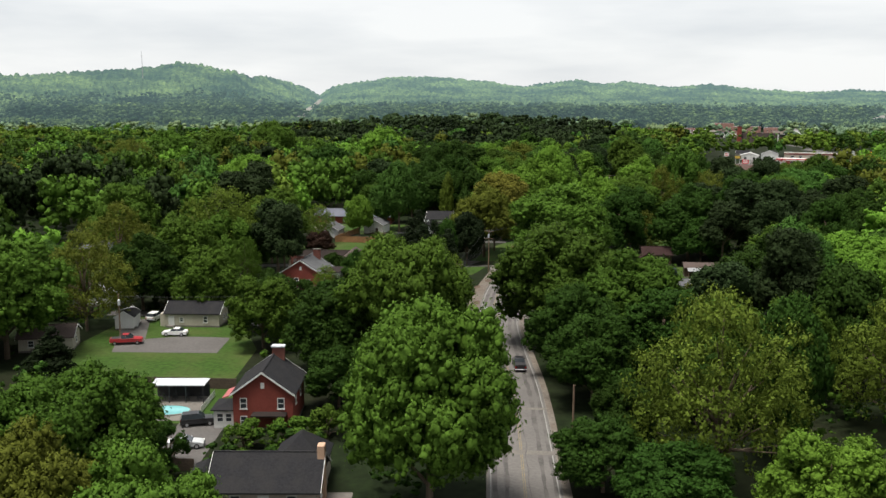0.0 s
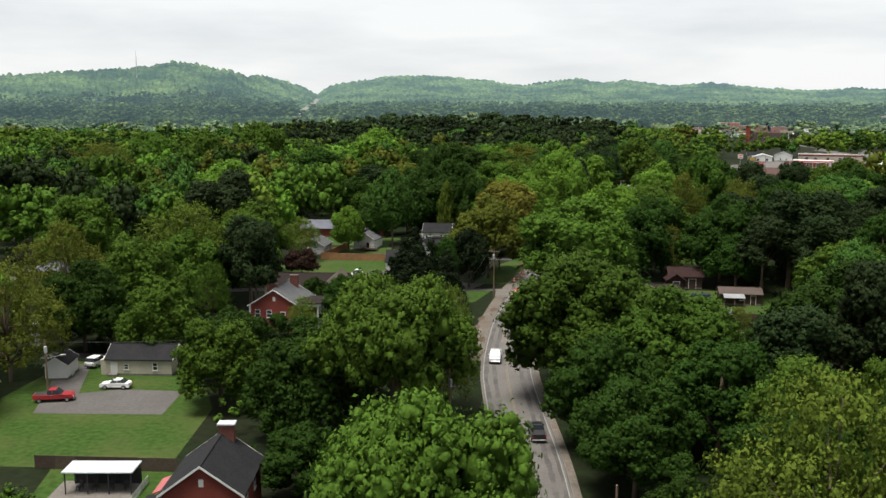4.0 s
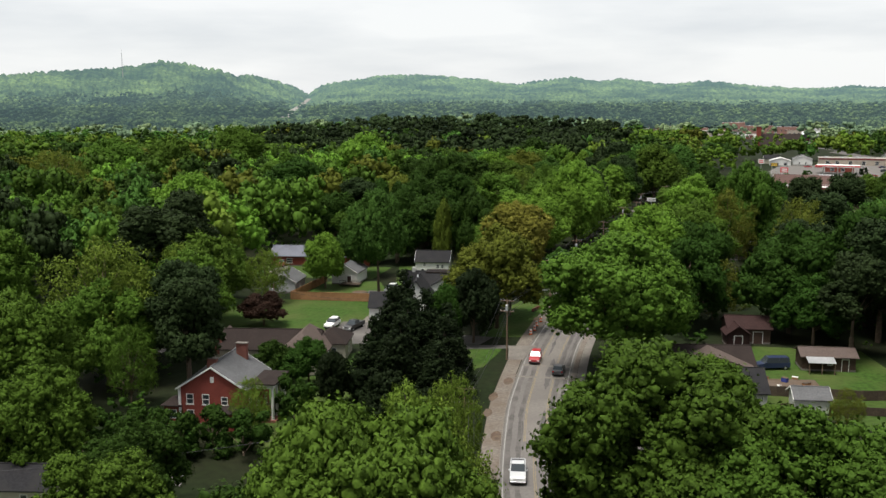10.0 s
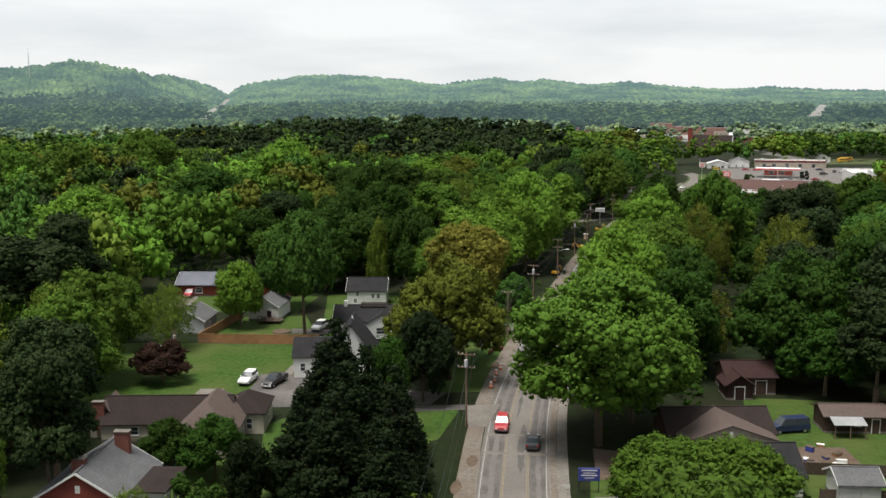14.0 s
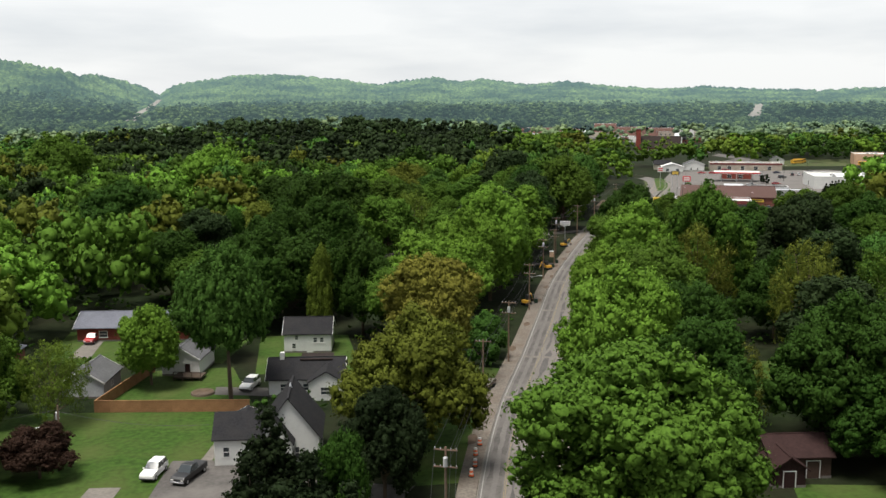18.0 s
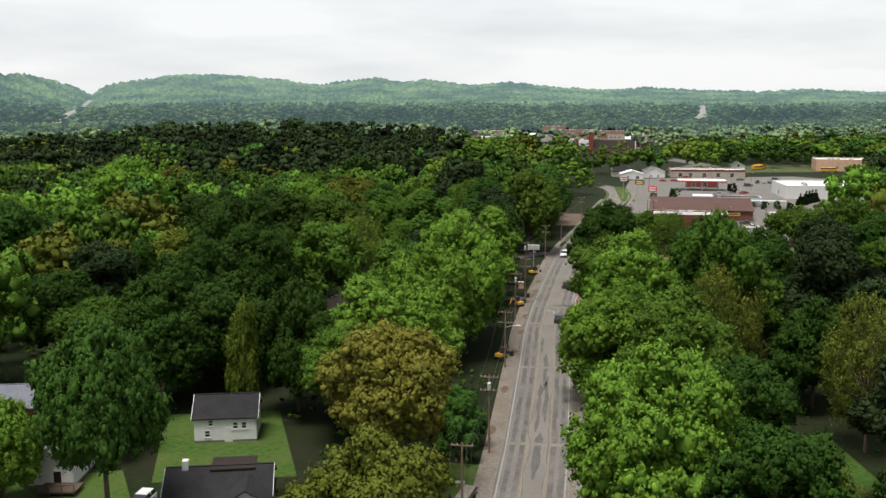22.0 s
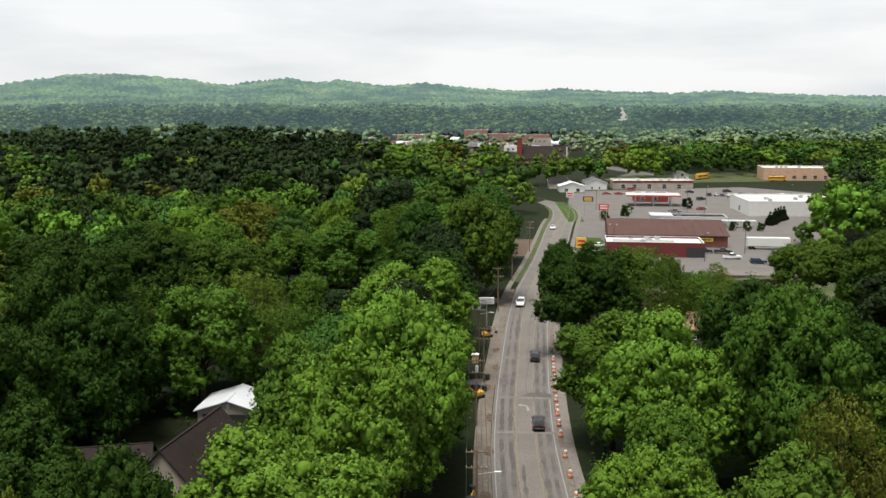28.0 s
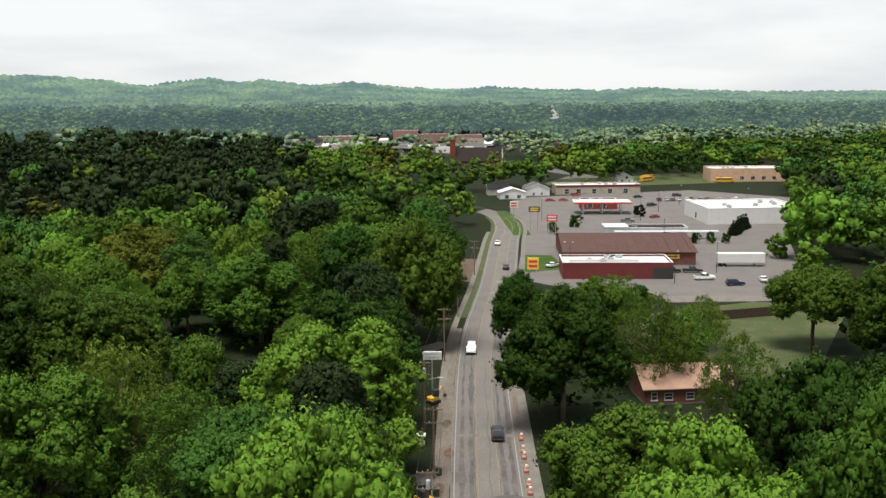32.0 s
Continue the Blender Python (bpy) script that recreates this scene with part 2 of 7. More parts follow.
CAR = {"white": paint("white", (0.75, 0.75, 0.74)), "black": paint("black", (0.012, 0.012, 0.014)), "red": paint("red", (0.3, 0.02, 0.025)),
       "silver": paint("silver", (0.42, 0.43, 0.44)), "blue": paint("blue", (0.012, 0.02, 0.055)), "grey": paint("grey", (0.12, 0.125, 0.13))}

glass = bpy.data.materials.new("window_glass")
gn, gl, gb = nodes_of(glass)
gb.inputs["Base Color"].default_value, gb.inputs["Roughness"].default_value = (0.03, 0.037, 0.042, 1), 0.07
gb.inputs["Specular IOR Level"].default_value = 0.6
M["glass"] = glass


def backdrop_mat():
    """Wooded hills some miles off: crowns as cells shaded between, haze painted as a blue glow."""
    m = bpy.data.materials.new("far_woods")
    n, l, b = nodes_of(m)
    b.inputs["Roughness"].default_value = 0.95
    b.inputs["Specular IOR Level"].default_value = 0.0
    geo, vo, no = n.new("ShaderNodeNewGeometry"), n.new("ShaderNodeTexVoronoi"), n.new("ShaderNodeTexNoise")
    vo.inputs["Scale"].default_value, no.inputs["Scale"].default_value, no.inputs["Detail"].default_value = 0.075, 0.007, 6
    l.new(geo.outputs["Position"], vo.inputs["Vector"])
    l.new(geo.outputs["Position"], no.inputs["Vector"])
    # crown centres light, the shade between crowns put into the colour
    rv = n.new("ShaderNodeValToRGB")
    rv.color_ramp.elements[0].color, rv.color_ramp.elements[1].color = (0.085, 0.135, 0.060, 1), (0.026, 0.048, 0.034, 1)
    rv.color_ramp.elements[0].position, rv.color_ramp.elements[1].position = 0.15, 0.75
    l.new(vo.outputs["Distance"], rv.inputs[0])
    # broad bluish dark patches paint the slopes' shade
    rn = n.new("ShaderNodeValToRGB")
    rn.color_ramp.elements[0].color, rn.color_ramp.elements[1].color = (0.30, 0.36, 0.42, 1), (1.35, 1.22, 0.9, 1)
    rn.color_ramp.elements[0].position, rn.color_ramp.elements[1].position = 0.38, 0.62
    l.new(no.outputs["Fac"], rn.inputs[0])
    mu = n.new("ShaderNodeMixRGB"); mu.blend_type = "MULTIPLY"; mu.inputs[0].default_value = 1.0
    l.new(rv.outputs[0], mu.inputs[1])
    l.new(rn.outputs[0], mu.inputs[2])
    l.new(mu.outputs[0], b.inputs["Base Color"])
    # haze put in as blue emission, stronger with distance
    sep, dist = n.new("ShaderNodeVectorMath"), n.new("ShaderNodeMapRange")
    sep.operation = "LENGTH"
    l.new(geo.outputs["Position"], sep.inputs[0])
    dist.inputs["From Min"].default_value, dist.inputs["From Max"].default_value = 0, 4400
    dist.inputs["To Min"].default_value, dist.inputs["To Max"].default_value = 0.0, HAZE_GLOW
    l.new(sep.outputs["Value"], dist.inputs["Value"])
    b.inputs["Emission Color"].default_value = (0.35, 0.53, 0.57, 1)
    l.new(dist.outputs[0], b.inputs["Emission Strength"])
    return m


HAZE_GLOW = 0.48
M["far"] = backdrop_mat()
M["far_strip"] = mat("far_road", (0.2, 0.2, 0.19), 0.9, 0.1, 0.05, 0.01)


# ---- building blocks ----
def mesh_of(name, verts, faces, materials, normals=None, smooth=False):
    me = bpy.data.meshes.new(name)
    me.from_pydata(verts, [], faces)
    for m in materials if isinstance(materials, (list, tuple)) else [materials]:
        me.materials.append(m)
    if smooth or normals is not None:
        me.polygons.foreach_set("use_smooth", [True] * len(me.polygons))
    if normals is not None:
        me.normals_split_custom_set_from_vertices(normals)
    me.update()
    return me


def part(name, data, parent, material=None, label="", at=None):
    """One mesh (a mesh, or a bmesh with its material) as a part of a thing or of a part."""
    if isinstance(data, bmesh.types.BMesh):
        me = bpy.data.meshes.new(name)
        data.to_mesh(me)
        data.free()
        me.materials.append(material)
        data = me
    ob = new(name, data)
    ob.parent = parent
    if at is not None:
        ob.matrix_basis = at
    if label:
        tagged(ob, label)
    return ob


def thing(name, m, label, category, group="", kind=""):
    ob = new(name)
    ob.empty_display_size = 0.5
    ob.matrix_basis = m
    return tagged(ob, label, category, group, kind)


def box(*spans, bevel=0.0):
    """A bmesh of boxes, each (x0, x1, y0, y1, z0, z1)."""
    bm = bmesh.new()
    for x0, x1, y0, y1, z0, z1 in spans:
        m = Matrix.Translation(((x0 + x1) / 2, (y0 + y1) / 2, (z0 + z1) / 2)) @ Matrix.Diagonal((x1 - x0, y1 - y0, z1 - z0, 1))
        bmesh.ops.create_cube(bm, size=1, matrix=m)
    if bevel:
        bmesh.ops.bevel(bm, geom=bm.edges[:], offset=bevel, segments=1, affect="EDGES")
    return bm


def rod(bm, a, b, r0, r1=None, n=8):
    """A tapered rod from a to b in bm."""
    a, b = Vector(a), Vector(b)
    d = b - a
    m = Matrix.Translation((a + b) / 2) @ d.to_track_quat("Z", "Y").to_matrix().to_4x4()
    bmesh.ops.create_cone(bm, cap_ends=True, segments=n, radius1=r0, radius2=r0 if r1 is None else r1, depth=d.length, matrix=m)
    return bm


def poly(name, pts, z, material, label, category, kind="structure", parent=None, thick=0.0):
    """A flat patch of ground with its corners on the plan, laid a little above the ground."""
    n = len(pts)
    verts = [(x, y, z) for x, y in pts]
    faces = [tuple(range(n))]
    if thick:
        verts += [(x, y, z - thick) for x, y in pts]
        faces += [(i, n + i, n + (i + 1) % n, (i + 1) % n) for i in range(n)]
    ob = new(name, mesh_of(name, verts, faces, material))
    if ob.data.polygons[0].normal.z < 0:
        ob.data.flip_normals()
    return tagged(ob, label, category, "", kind)


def ground_z(x, y):
    """The lie of the land: level, with a low rise under the pine wood."""
    return max(0.0, 9.0 * math.exp(-(((x - 20) / 200) ** 2 + ((y - 960) / 240) ** 2)) - 1.0)


# ---- ground ----
xs = [-9000, -5000, -2500, -1500, -1000] + list(range(-800, 1001, 60)) + [1500, 2500, 5000, 9000]
ys = [-3000, -1000, -300] + list(range(-100, 1801, 60)) + [2500, 3500, 5000, 9000]
gv = [(x, y, ground_z(x, y)) for y in ys for x in xs]
nx = len(xs)
gf = [(j * nx + i, j * nx + i + 1, (j + 1) * nx + i + 1, (j + 1) * nx + i) for j in range(len(ys) - 1) for i in range(nx - 1)]
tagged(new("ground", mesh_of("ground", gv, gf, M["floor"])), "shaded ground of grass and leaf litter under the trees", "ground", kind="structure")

# the street: its middle line and half width, from south to north
MID = [(6.5, -60, 4.3), (10.0, 60, 4.3), (12.2, 103, 4.2), (13.6, 140, 4.2), (13.4, 165, 4.2), (13.6, 185, 4.2), (16.0, 209, 4.25), (18.4, 224, 4.3),
       (24.0, 250, 4.4), (33.0, 280, 4.5), (43.5, 308, 4.6), (56.0, 342, 4.8), (67.2, 373, 4.7), (83.0, 410.5, 4.7), (105.5, 460, 4.7), (134.0, 513, 4.7),
       (165.5, 574, 4.8), (182, 605, 4.8), (192, 630, 4.6), (196, 655, 4.5), (194, 690, 4.5), (190, 730, 4.5)]


def smooth_line(pts, steps=6):
    out = []
    for i in range(len(pts) - 1):
        p0, p1, p2, p3 = (np.array(pts[min(max(k, 0), len(pts) - 1)], float) for k in (i - 1, i, i + 1, i + 2))
        for s in range(steps):
            t = s / steps
            out.append(0.5 * (2 * p1 + (p2 - p0) * t + (2 * p0 - 5 * p1 + 4 * p2 - p3) * t * t + (3 * p1 - p0 - 3 * p2 + p3) * t ** 3))
    out.append(np.array(pts[-1], float))
    return np.array(out)


LINE = smooth_line(MID)
_d = np.gradient(LINE[:, :2], axis=0)
SIDE = np.stack([_d[:, 1], -_d[:, 0]], 1) / np.linalg.norm(_d, axis=1)[:, None]     # to the right of the way north
SWAY = np.array([noise.noise((p[1] * 0.045, 3.3, 0)) for p in LINE])


def along(y):
    """The place on the street's middle line at a y, its right-hand side and half width."""
    i = int(np.clip(np.searchsorted(LINE[:, 1], y), 1, len(LINE) - 1))
    t = (y - LINE[i - 1, 1]) / max(1e-6, LINE[i, 1] - LINE[i - 1, 1])
    return LINE[i - 1] + t * (LINE[i] - LINE[i - 1]), SIDE[i]


def by_road(y, off):
    p, s = along(y)
    return float(p[0] + s[0] * off), float(p[1] + s[1] * off)


def ribbon(name, o0, o1, z, material, y0=-1e9, y1=1e9, wave=0.0, drop=0.0, top=None):
    """A strip along the street between two offsets from the edge: (side, metres past the edge); drop: depth of its sides."""
    rows = [k for k in range(len(LINE)) if y0 <= LINE[k, 1] <= y1]
    v, f = [], []
    for k in rows:
        for side, past in (o0, o1):
            w = side * (LINE[k, 2] + past) if side else past
            w += wave * SWAY[k] * (1 if (side, past) == o1 else 0)
            p = LINE[k, :2] + SIDE[k] * w
            v.append((p[0], p[1], z))
            if drop:
                v.append((p[0], p[1], z - drop))
    s = 4 if drop else 2
    for a in range(len(rows) - 1):
        i, j = a * s, (a + 1) * s
        if drop:
            f += [(i, i + 2, j + 2, j), (i, j, j + 1, i + 1), (i + 2, i + 3, j + 3, j + 2)]
        else:
            f.append((i, i + 1, j + 1, j))
    return mesh_of(name, v, f, material)


road = tagged(new("road", ribbon("road", (-1, 0), (1, 0), 0.03, M["asphalt"])), "worn grey asphalt street between trees", "road", kind="structure")
ob = new("centre_lane", ribbon("centre_lane", (0, -1.3), (0, 1.6), 0.034, M["asphalt_pale"], 200, 640))
ob.parent = road
tagged(ob, "paler middle turning lane")


def streak(name, y0, y1, off, half, z, m, label, wander=0.15, ragged=0.5):
    """A ragged strip worn into or sealed on the asphalt."""
    n = max(6, int((y1 - y0) / 1.1))
    v = []
    for k in range(n + 1):
        t = k / n
        p, s = along(y0 + (y1 - y0) * t)
        w = half * min(1, 5 * t + 0.15, 5 * (1 - t) + 0.15) * (1 + ragged * noise.noise((y0 + k * 0.6, off, 1.0)))
        c = off + wander * noise.noise((y0 * 0.3 + k * 0.17, off * 3, 5.0))
        for q in (c - w, c + w):
            v.append((p[0] + s[0] * q, p[1] + s[1] * q, z))
    ob = new(name, mesh_of(name, v, [(2 * k, 2 * k + 1, 2 * k + 3, 2 * k + 2) for k in range(n)], M[m]))
    ob.parent = road
    return tagged(ob, label)


for off in (-3.35, -2.0, 2.35, 3.6):      # wheel tracks worn dark in the outer lanes
    streak("wheel_track", 60, 470, off, 0.33, 0.0355, "asphalt_dark", "darker band of worn asphalt", 0.2, 0.6)
for off in (-1.45, -1.25, 1.52, 1.72):
    ob = new("centre_line", ribbon("centre_line", (0, off), (0, off + 0.09), 0.040, M["paint_yellow"], 200, 640))
    ob.parent = road
    tagged(ob, "faded yellow lane line")
for off in (-0.14, 0.08):
    ob = new("centre_line", ribbon("centre_line", (0, off), (0, off + 0.09), 0.040, M["paint_yellow"], -60, 200))
    ob.parent = road
    tagged(ob, "faded yellow centre line")
for side in (-1, 1):
    ob = new("edge_line", ribbon("edge_line", (side, -0.42), (side, -0.28), 0.038, M["paint_white"], -60, 640))
    ob.parent = road
    tagged(ob, "thin white edge line")
for y0, y1, off in ((196, 262, -1.75), (206, 250, 2.0), (250, 330, -1.15), (262, 345, 1.45), (330, 420, -1.6), (345, 470, 1.9), (400, 500, -1.5), (70, 150, 0.6), (100, 180, -2.3), (232, 300, 3.1), (300, 380, -3.0), (380, 450, 0.5), (470, 560, 1.3)):
    streak("sealed_crack", y0, y1, off, 0.065, 0.0445, "tar", "long dark tar-sealed crack", 0.5, 0.9)
for y0, y1, off, half in ((224, 241, 0.75, 0.55), (228, 238, 1.9, 0.5), (243, 262, -0.4, 0.22), (312, 334, -0.35, 0.36), (316, 338, 0.75, 0.3), (330, 352, 0.25, 0.35), (296, 312, 0.2, 0.5), (205, 214, 1.1, 0.3), (424, 440, -2.0, 0.45), (352, 362, -0.6, 0.25), (388.5, 391.5, 2.6, 1.9)):
    streak("oil_stain", y0, y1, off, half, 0.043, "asphalt_new", "long dark stained asphalt", 0.3, 0.9)


def arrow(y, flip):
    """A curved white turning arrow on the middle lane."""
    p, s = along(y)
    fwd = np.array([-s[1], s[0]])
    pts = [(0.75, -1.2), (0.95, -1.0), (0.85, 0.1), (0.45, 0.75), (-0.3, 1.0), (-0.3, 1.35), (-0.95, 0.85), (-0.3, 0.4), (-0.3, 0.72), (0.25, 0.55), (0.55, 0.05), (0.6, -1.2)]
    v = [p[:2] + s * a * flip + fwd * b * 1.4 for a, b in pts]
    ob = new("turn_arrow", mesh_of("turn_arrow", [(c[0], c[1], 0.046) for c in v], [tuple(range(len(v)))], M["paint_white"]))
    ob.parent = road
    if ob.data.polygons[0].normal.z < 0:
        ob.data.flip_normals()
    tagged(ob, "white curved turning arrow")


arrow(384, 1)
arrow(502, -1)
arrow(513, 1)
tagged(new("kerb_west", ribbon("kerb", (-1, 0.15), (-1, 0.0), 0.15, M["concrete"], drop=0.2)), "pale concrete kerb of the street", "kerb", kind="structure")
tagged(new("kerb_east", ribbon("kerb", (1, 0.0), (1, 0.15), 0.15, M["concrete"], drop=0.2)), "pale concrete kerb of the street", "kerb", kind="structure")
tagged(new("pavement_west", ribbon("pavement", (-1, 2.6), (-1, 0.15), 0.10, M["verge_mix"], 186, 470, 0.4)), "worn grey-brown pavement with dirt beside the street", "pavement", kind="structure")
tagged(new("verge_far_west", ribbon("verge", (-1, 1.6), (-1, 0.15), 0.11, M["grass"], 470, 640, 0.3)), "grass verge along the kerb", "verge", kind="structure")
tagged(new("pavement_far_west", ribbon("pavement", (-1, 2.9), (-1, 1.6), 0.12, M["concrete"], 425, 600)), "narrow concrete pavement beside grass", "pavement", kind="structure")
tagged(new("pavement_east", ribbon("pavement", (1, 1.0), (1, 2.4), 0.13, M["concrete"], 188, 640, drop=0.1)), "pale concrete pavement beside the street", "pavement", kind="structure")
tagged(new("verge_east", ribbon("verge", (1, 0.15), (1, 1.0), 0.11, M["verge_mix"], 60, 470, 0.15)), "narrow grass strip beside the kerb", "verge", kind="structure")
DIRT = [(y, -6.0 + 0.9 * math.sin(y)) for y in (203, 212, 219, 227, 246, 268, 312, 330, 352, 366, 379, 393, 404, 415)]
for y, off in DIRT:
    p, s = along(y)
    ring = []
    for k in range(9):
        a = k * 0.698
        r = 0.9 + 0.5 * noise.noise((y, k * 1.3, 0))
        ring.append((p[0] + s[0] * (off + 0.8 * r * math.cos(a)) - s[1] * 2.2 * r * math.sin(a), p[1] + s[1] * (off + 0.8 * r * math.cos(a)) + s[0] * 2.2 * r * math.sin(a)))
    poly("dirt_patch", ring, 0.117, M["dirt"], "patch of bare brown dirt on the pavement", "ground")


def cross_band(y, width, z=0.044, m="concrete", o0=-4.2, o1=4.4, label="pale concrete strip across the asphalt"):
    """A patched trench across the street."""
    p, s = along(y)
    fwd = np.array([-s[1], s[0]])
    c = p[:2]
    q = [c + s * o0, c + s * (o0 + o1) / 2 + fwd * 0.15, c + s * o1, c + s * o1 + fwd * width, c + s * (o0 + o1) / 2 + fwd * (width + 0.1), c + s * o0 + fwd * width]
    ob = new("patch", mesh_of("patch", [(a[0], a[1], z) for a in q], [(0, 1, 2, 3, 4, 5)], M[m]))
    ob.parent = road
    tagged(ob, label)


for y, w in ((116, 1.4), (133, 1.0), (229.5, 1.0), (236, 1.1), (285, 1.2), (307, 1.2), (342, 1.4), (373, 1.1), (388, 1.1), (410, 1.2)):
    cross_band(y, w)
RUGS = []


def rug(name, pts, material, label, category, z=0.02):
    RUGS.append(pts)
    return poly(name, pts, z, M[material], label, category)


# lawns and yards, west side from south to north
rug("lawn", [(-56, 144), (-30, 143), (-30, 165), (-36, 182), (-60, 190), (-64, 160)], "lawn", "mown green lawn behind the parking area", "lawn")
rug("parking", [(-55, 163), (-36.5, 162.5), (-36.5, 173), (-46, 174), (-52, 172), (-53.5, 178), (-56, 188), (-61, 187), (-57, 172)], "drive", "grey asphalt parking area with a curved drive", "parking", 0.03)
rug("lane", [(-66, 191), (-28, 188), (-28, 191.5), (-66, 195)], "drive", "narrow grey lane behind the small houses", "lane", 0.03)
rug("pool_yard", [(-42, 127), (-27, 127), (-27, 142), (-44, 143)], "lawn", "small green lawn beside the pool", "lawn", 0.024)
rug("pool_deck", [(-41, 128), (-31.5, 128), (-31.5, 139.5), (-41, 139.5)], "concrete", "pale concrete pool deck", "deck", 0.05)
rug("drive", [(-33, 112), (-26.5, 112), (-26.5, 127), (-33, 127)], "drive", "pale driveway beside the brick house", "driveway", 0.04)
rug("lawn", [(-28, 199), (-6, 199), (6, 225), (9, 236), (-12, 236), (-26, 226)], "lawn", "green lawn in front of the brick houses", "lawn")
rug("lawn", [(-13, 228), (10, 236), (15, 250), (-6, 252), (-14, 244)], "lawn", "green front lawn with a worn patch", "lawn", 0.028)
rug("lawn", [(-46, 252), (-17, 255), (-10, 270), (-10, 288), (-46, 292)], "lawn", "wide mown lawn below the wooden fence", "lawn")
rug("lawn", [(-31, 290.5), (-7, 287), (-12, 311), (-25, 311)], "lawn", "fenced back garden lawn", "lawn")
rug("parking", [(-19, 252), (10, 250.5), (13, 256), (-6, 262), (-9, 268), (-17, 269)], "asphalt_dark", "dark asphalt parking beside the brown house", "parking", 0.035)
rug("lane", [(-48, 246.5), (-17, 250), (-17, 254), (-48, 250.5)], "drive", "grey side lane behind the brown house", "lane", 0.034)
rug("path", [(-13.5, 268), (-12, 268), (-9.5, 279), (-11.2, 279)], "concrete", "narrow concrete garden path", "path", 0.034)
rug("lawn", [(10, 256), (22, 256), (39, 300), (30, 304), (18, 282)], "lawn", "grass strip between the trees and the street", "lawn", 0.025)
rug("lawn", [(-46, 318), (-14, 314), (-10, 330), (-46, 342)], "lawn", "front lawn of the long brick house", "lawn")
rug("drive", [(-42, 322), (-38, 321), (-38, 336), (-41, 336)], "concrete", "pale concrete driveway with a parked car", "driveway", 0.035)
rug("lawn", [(-8, 306), (10, 304), (9, 330), (-8, 332)], "lawn", "worn lawn round the white house", "lawn")
rug("drive", [(-14, 296), (10, 290), (22, 289), (22, 292), (-14, 300)], "drive", "grey driveway in front of the white houses", "driveway", 0.036)
rug("lawn", [(44, 318), (50, 316), (62, 350), (54, 352)], "lawn", "narrow grass strip beside the pavement", "lawn", 0.022)
rug("lawn", [(-120, 235), (-62, 232), (-60, 262), (-120, 268)], "lawn", "distant green lawn between trees", "lawn")
rug("lane", [(-120, 262), (-58, 256), (-58, 259), (-120, 266)], "drive", "pale lane by a far brick house", "lane", 0.034)
# east side
rug("lawn", [(22, 200), (32, 200), (36, 222), (28, 224)], "lawn", "grass beside the blue notice board", "lawn")
rug("parking", [(22.5, 195), (29, 195), (31, 216), (26.5, 216)], "drive", "small grey parking area below the sign", "parking", 0.035)
rug("dirt_patch", [(28, 221), (40, 219), (41, 226), (30, 231)], "dirt", "bare brown earth under a big tree", "ground", 0.03)
rug("lawn", [(50, 205), (76, 205), (78, 245), (58, 249), (54, 238)], "lawn", "back garden lawn with scattered yard things", "lawn")
rug("dirt_patch", [(52, 222), (62, 221), (63, 228), (55, 229)], "dirt", "bare trampled earth with clutter", "ground", 0.03)
rug("drive", [(50, 190), (57, 190), (58, 210), (52, 212)], "drive", "grey drive with a parked truck", "driveway", 0.035)
rug("lawn", [(64, 284), (80, 280), (84, 298), (68, 302)], "lawn", "shaded green lawn under tall trees", "lawn")
rug("lawn", [(80, 352), (92, 348), (98, 380), (86, 384)], "lawn", "green lawn beside a dark drive", "lawn", 0.026)
rug("drive", [(74, 343), (96, 336), (98, 341), (77, 349)], "asphalt_dark", "dark asphalt drive to the house", "driveway", 0.036)
rug("lawn", [(112, 424), (150, 414), (196, 452), (180, 466), (132, 466)], "grass", "rough grass behind the low houses", "lawn")
rug("parking", [(44, 440), (58, 436), (60, 462), (46, 464)], "drive", "grey gravel yard with parked cars", "parking", 0.035)
rug("drive", [(50, 402), (74, 396), (75, 399.5), (50, 406)], "drive", "grey drive to the street", "driveway", 0.036)
rug("side_street", [(72, 447), (98, 459), (97, 463), (70, 452)], "concrete", "pale side street meeting the main street", "road", 0.036)
rug("dirt_patch", [(120, 520), (130, 517), (146, 548), (136, 553)], "dirt", "bare earth beside the bend", "ground", 0.03)
rug("apron", [(14.6, 240.5), (17.2, 240.2), (20.6, 249.5), (15.4, 249.5)], "concrete", "pale concrete apron of a drive", "driveway", 0.125)
rug("drive", [(-3, 247.5), (15.4, 247.8), (15.6, 250.2), (-3, 250.4)], "drive", "narrow gravel drive across the front lawn", "driveway", 0.037)
rug("lawn", [(86, 378), (96, 372), (106, 400), (98, 404)], "lawn", "lawn under a young tree beside the pavement", "lawn", 0.024)
rug("lawn", [(216, 722), (330, 723), (440, 702), (470, 790), (345, 774), (236, 788)], "grass", "rough dull grass behind the strip of shops", "lawn")
rug("town_ground", [(240, 790), (330, 775), (345, 930), (255, 940)], "drive", "grey streets and yards of the town", "ground")
rug("town_ground", [(165, 960), (345, 950), (520, 1290), (205, 1300)], "drive", "grey streets and yards of the far town", "ground")
# the shopping ground
rug("forecourt", [(141, 516), (176, 580), (200, 640), (230, 700), (330, 690), (350, 640), (290, 575), (262, 545), (222, 495), (198, 468), (180, 466), (152, 484)], "asphalt", "wide grey asphalt parking ground of the shops", "parking", 0.026)
rug("lawn", [(147, 524), (160, 522), (168, 545), (160, 550)], "lawn", "small green lawn by the shop sign", "lawn", 0.036)
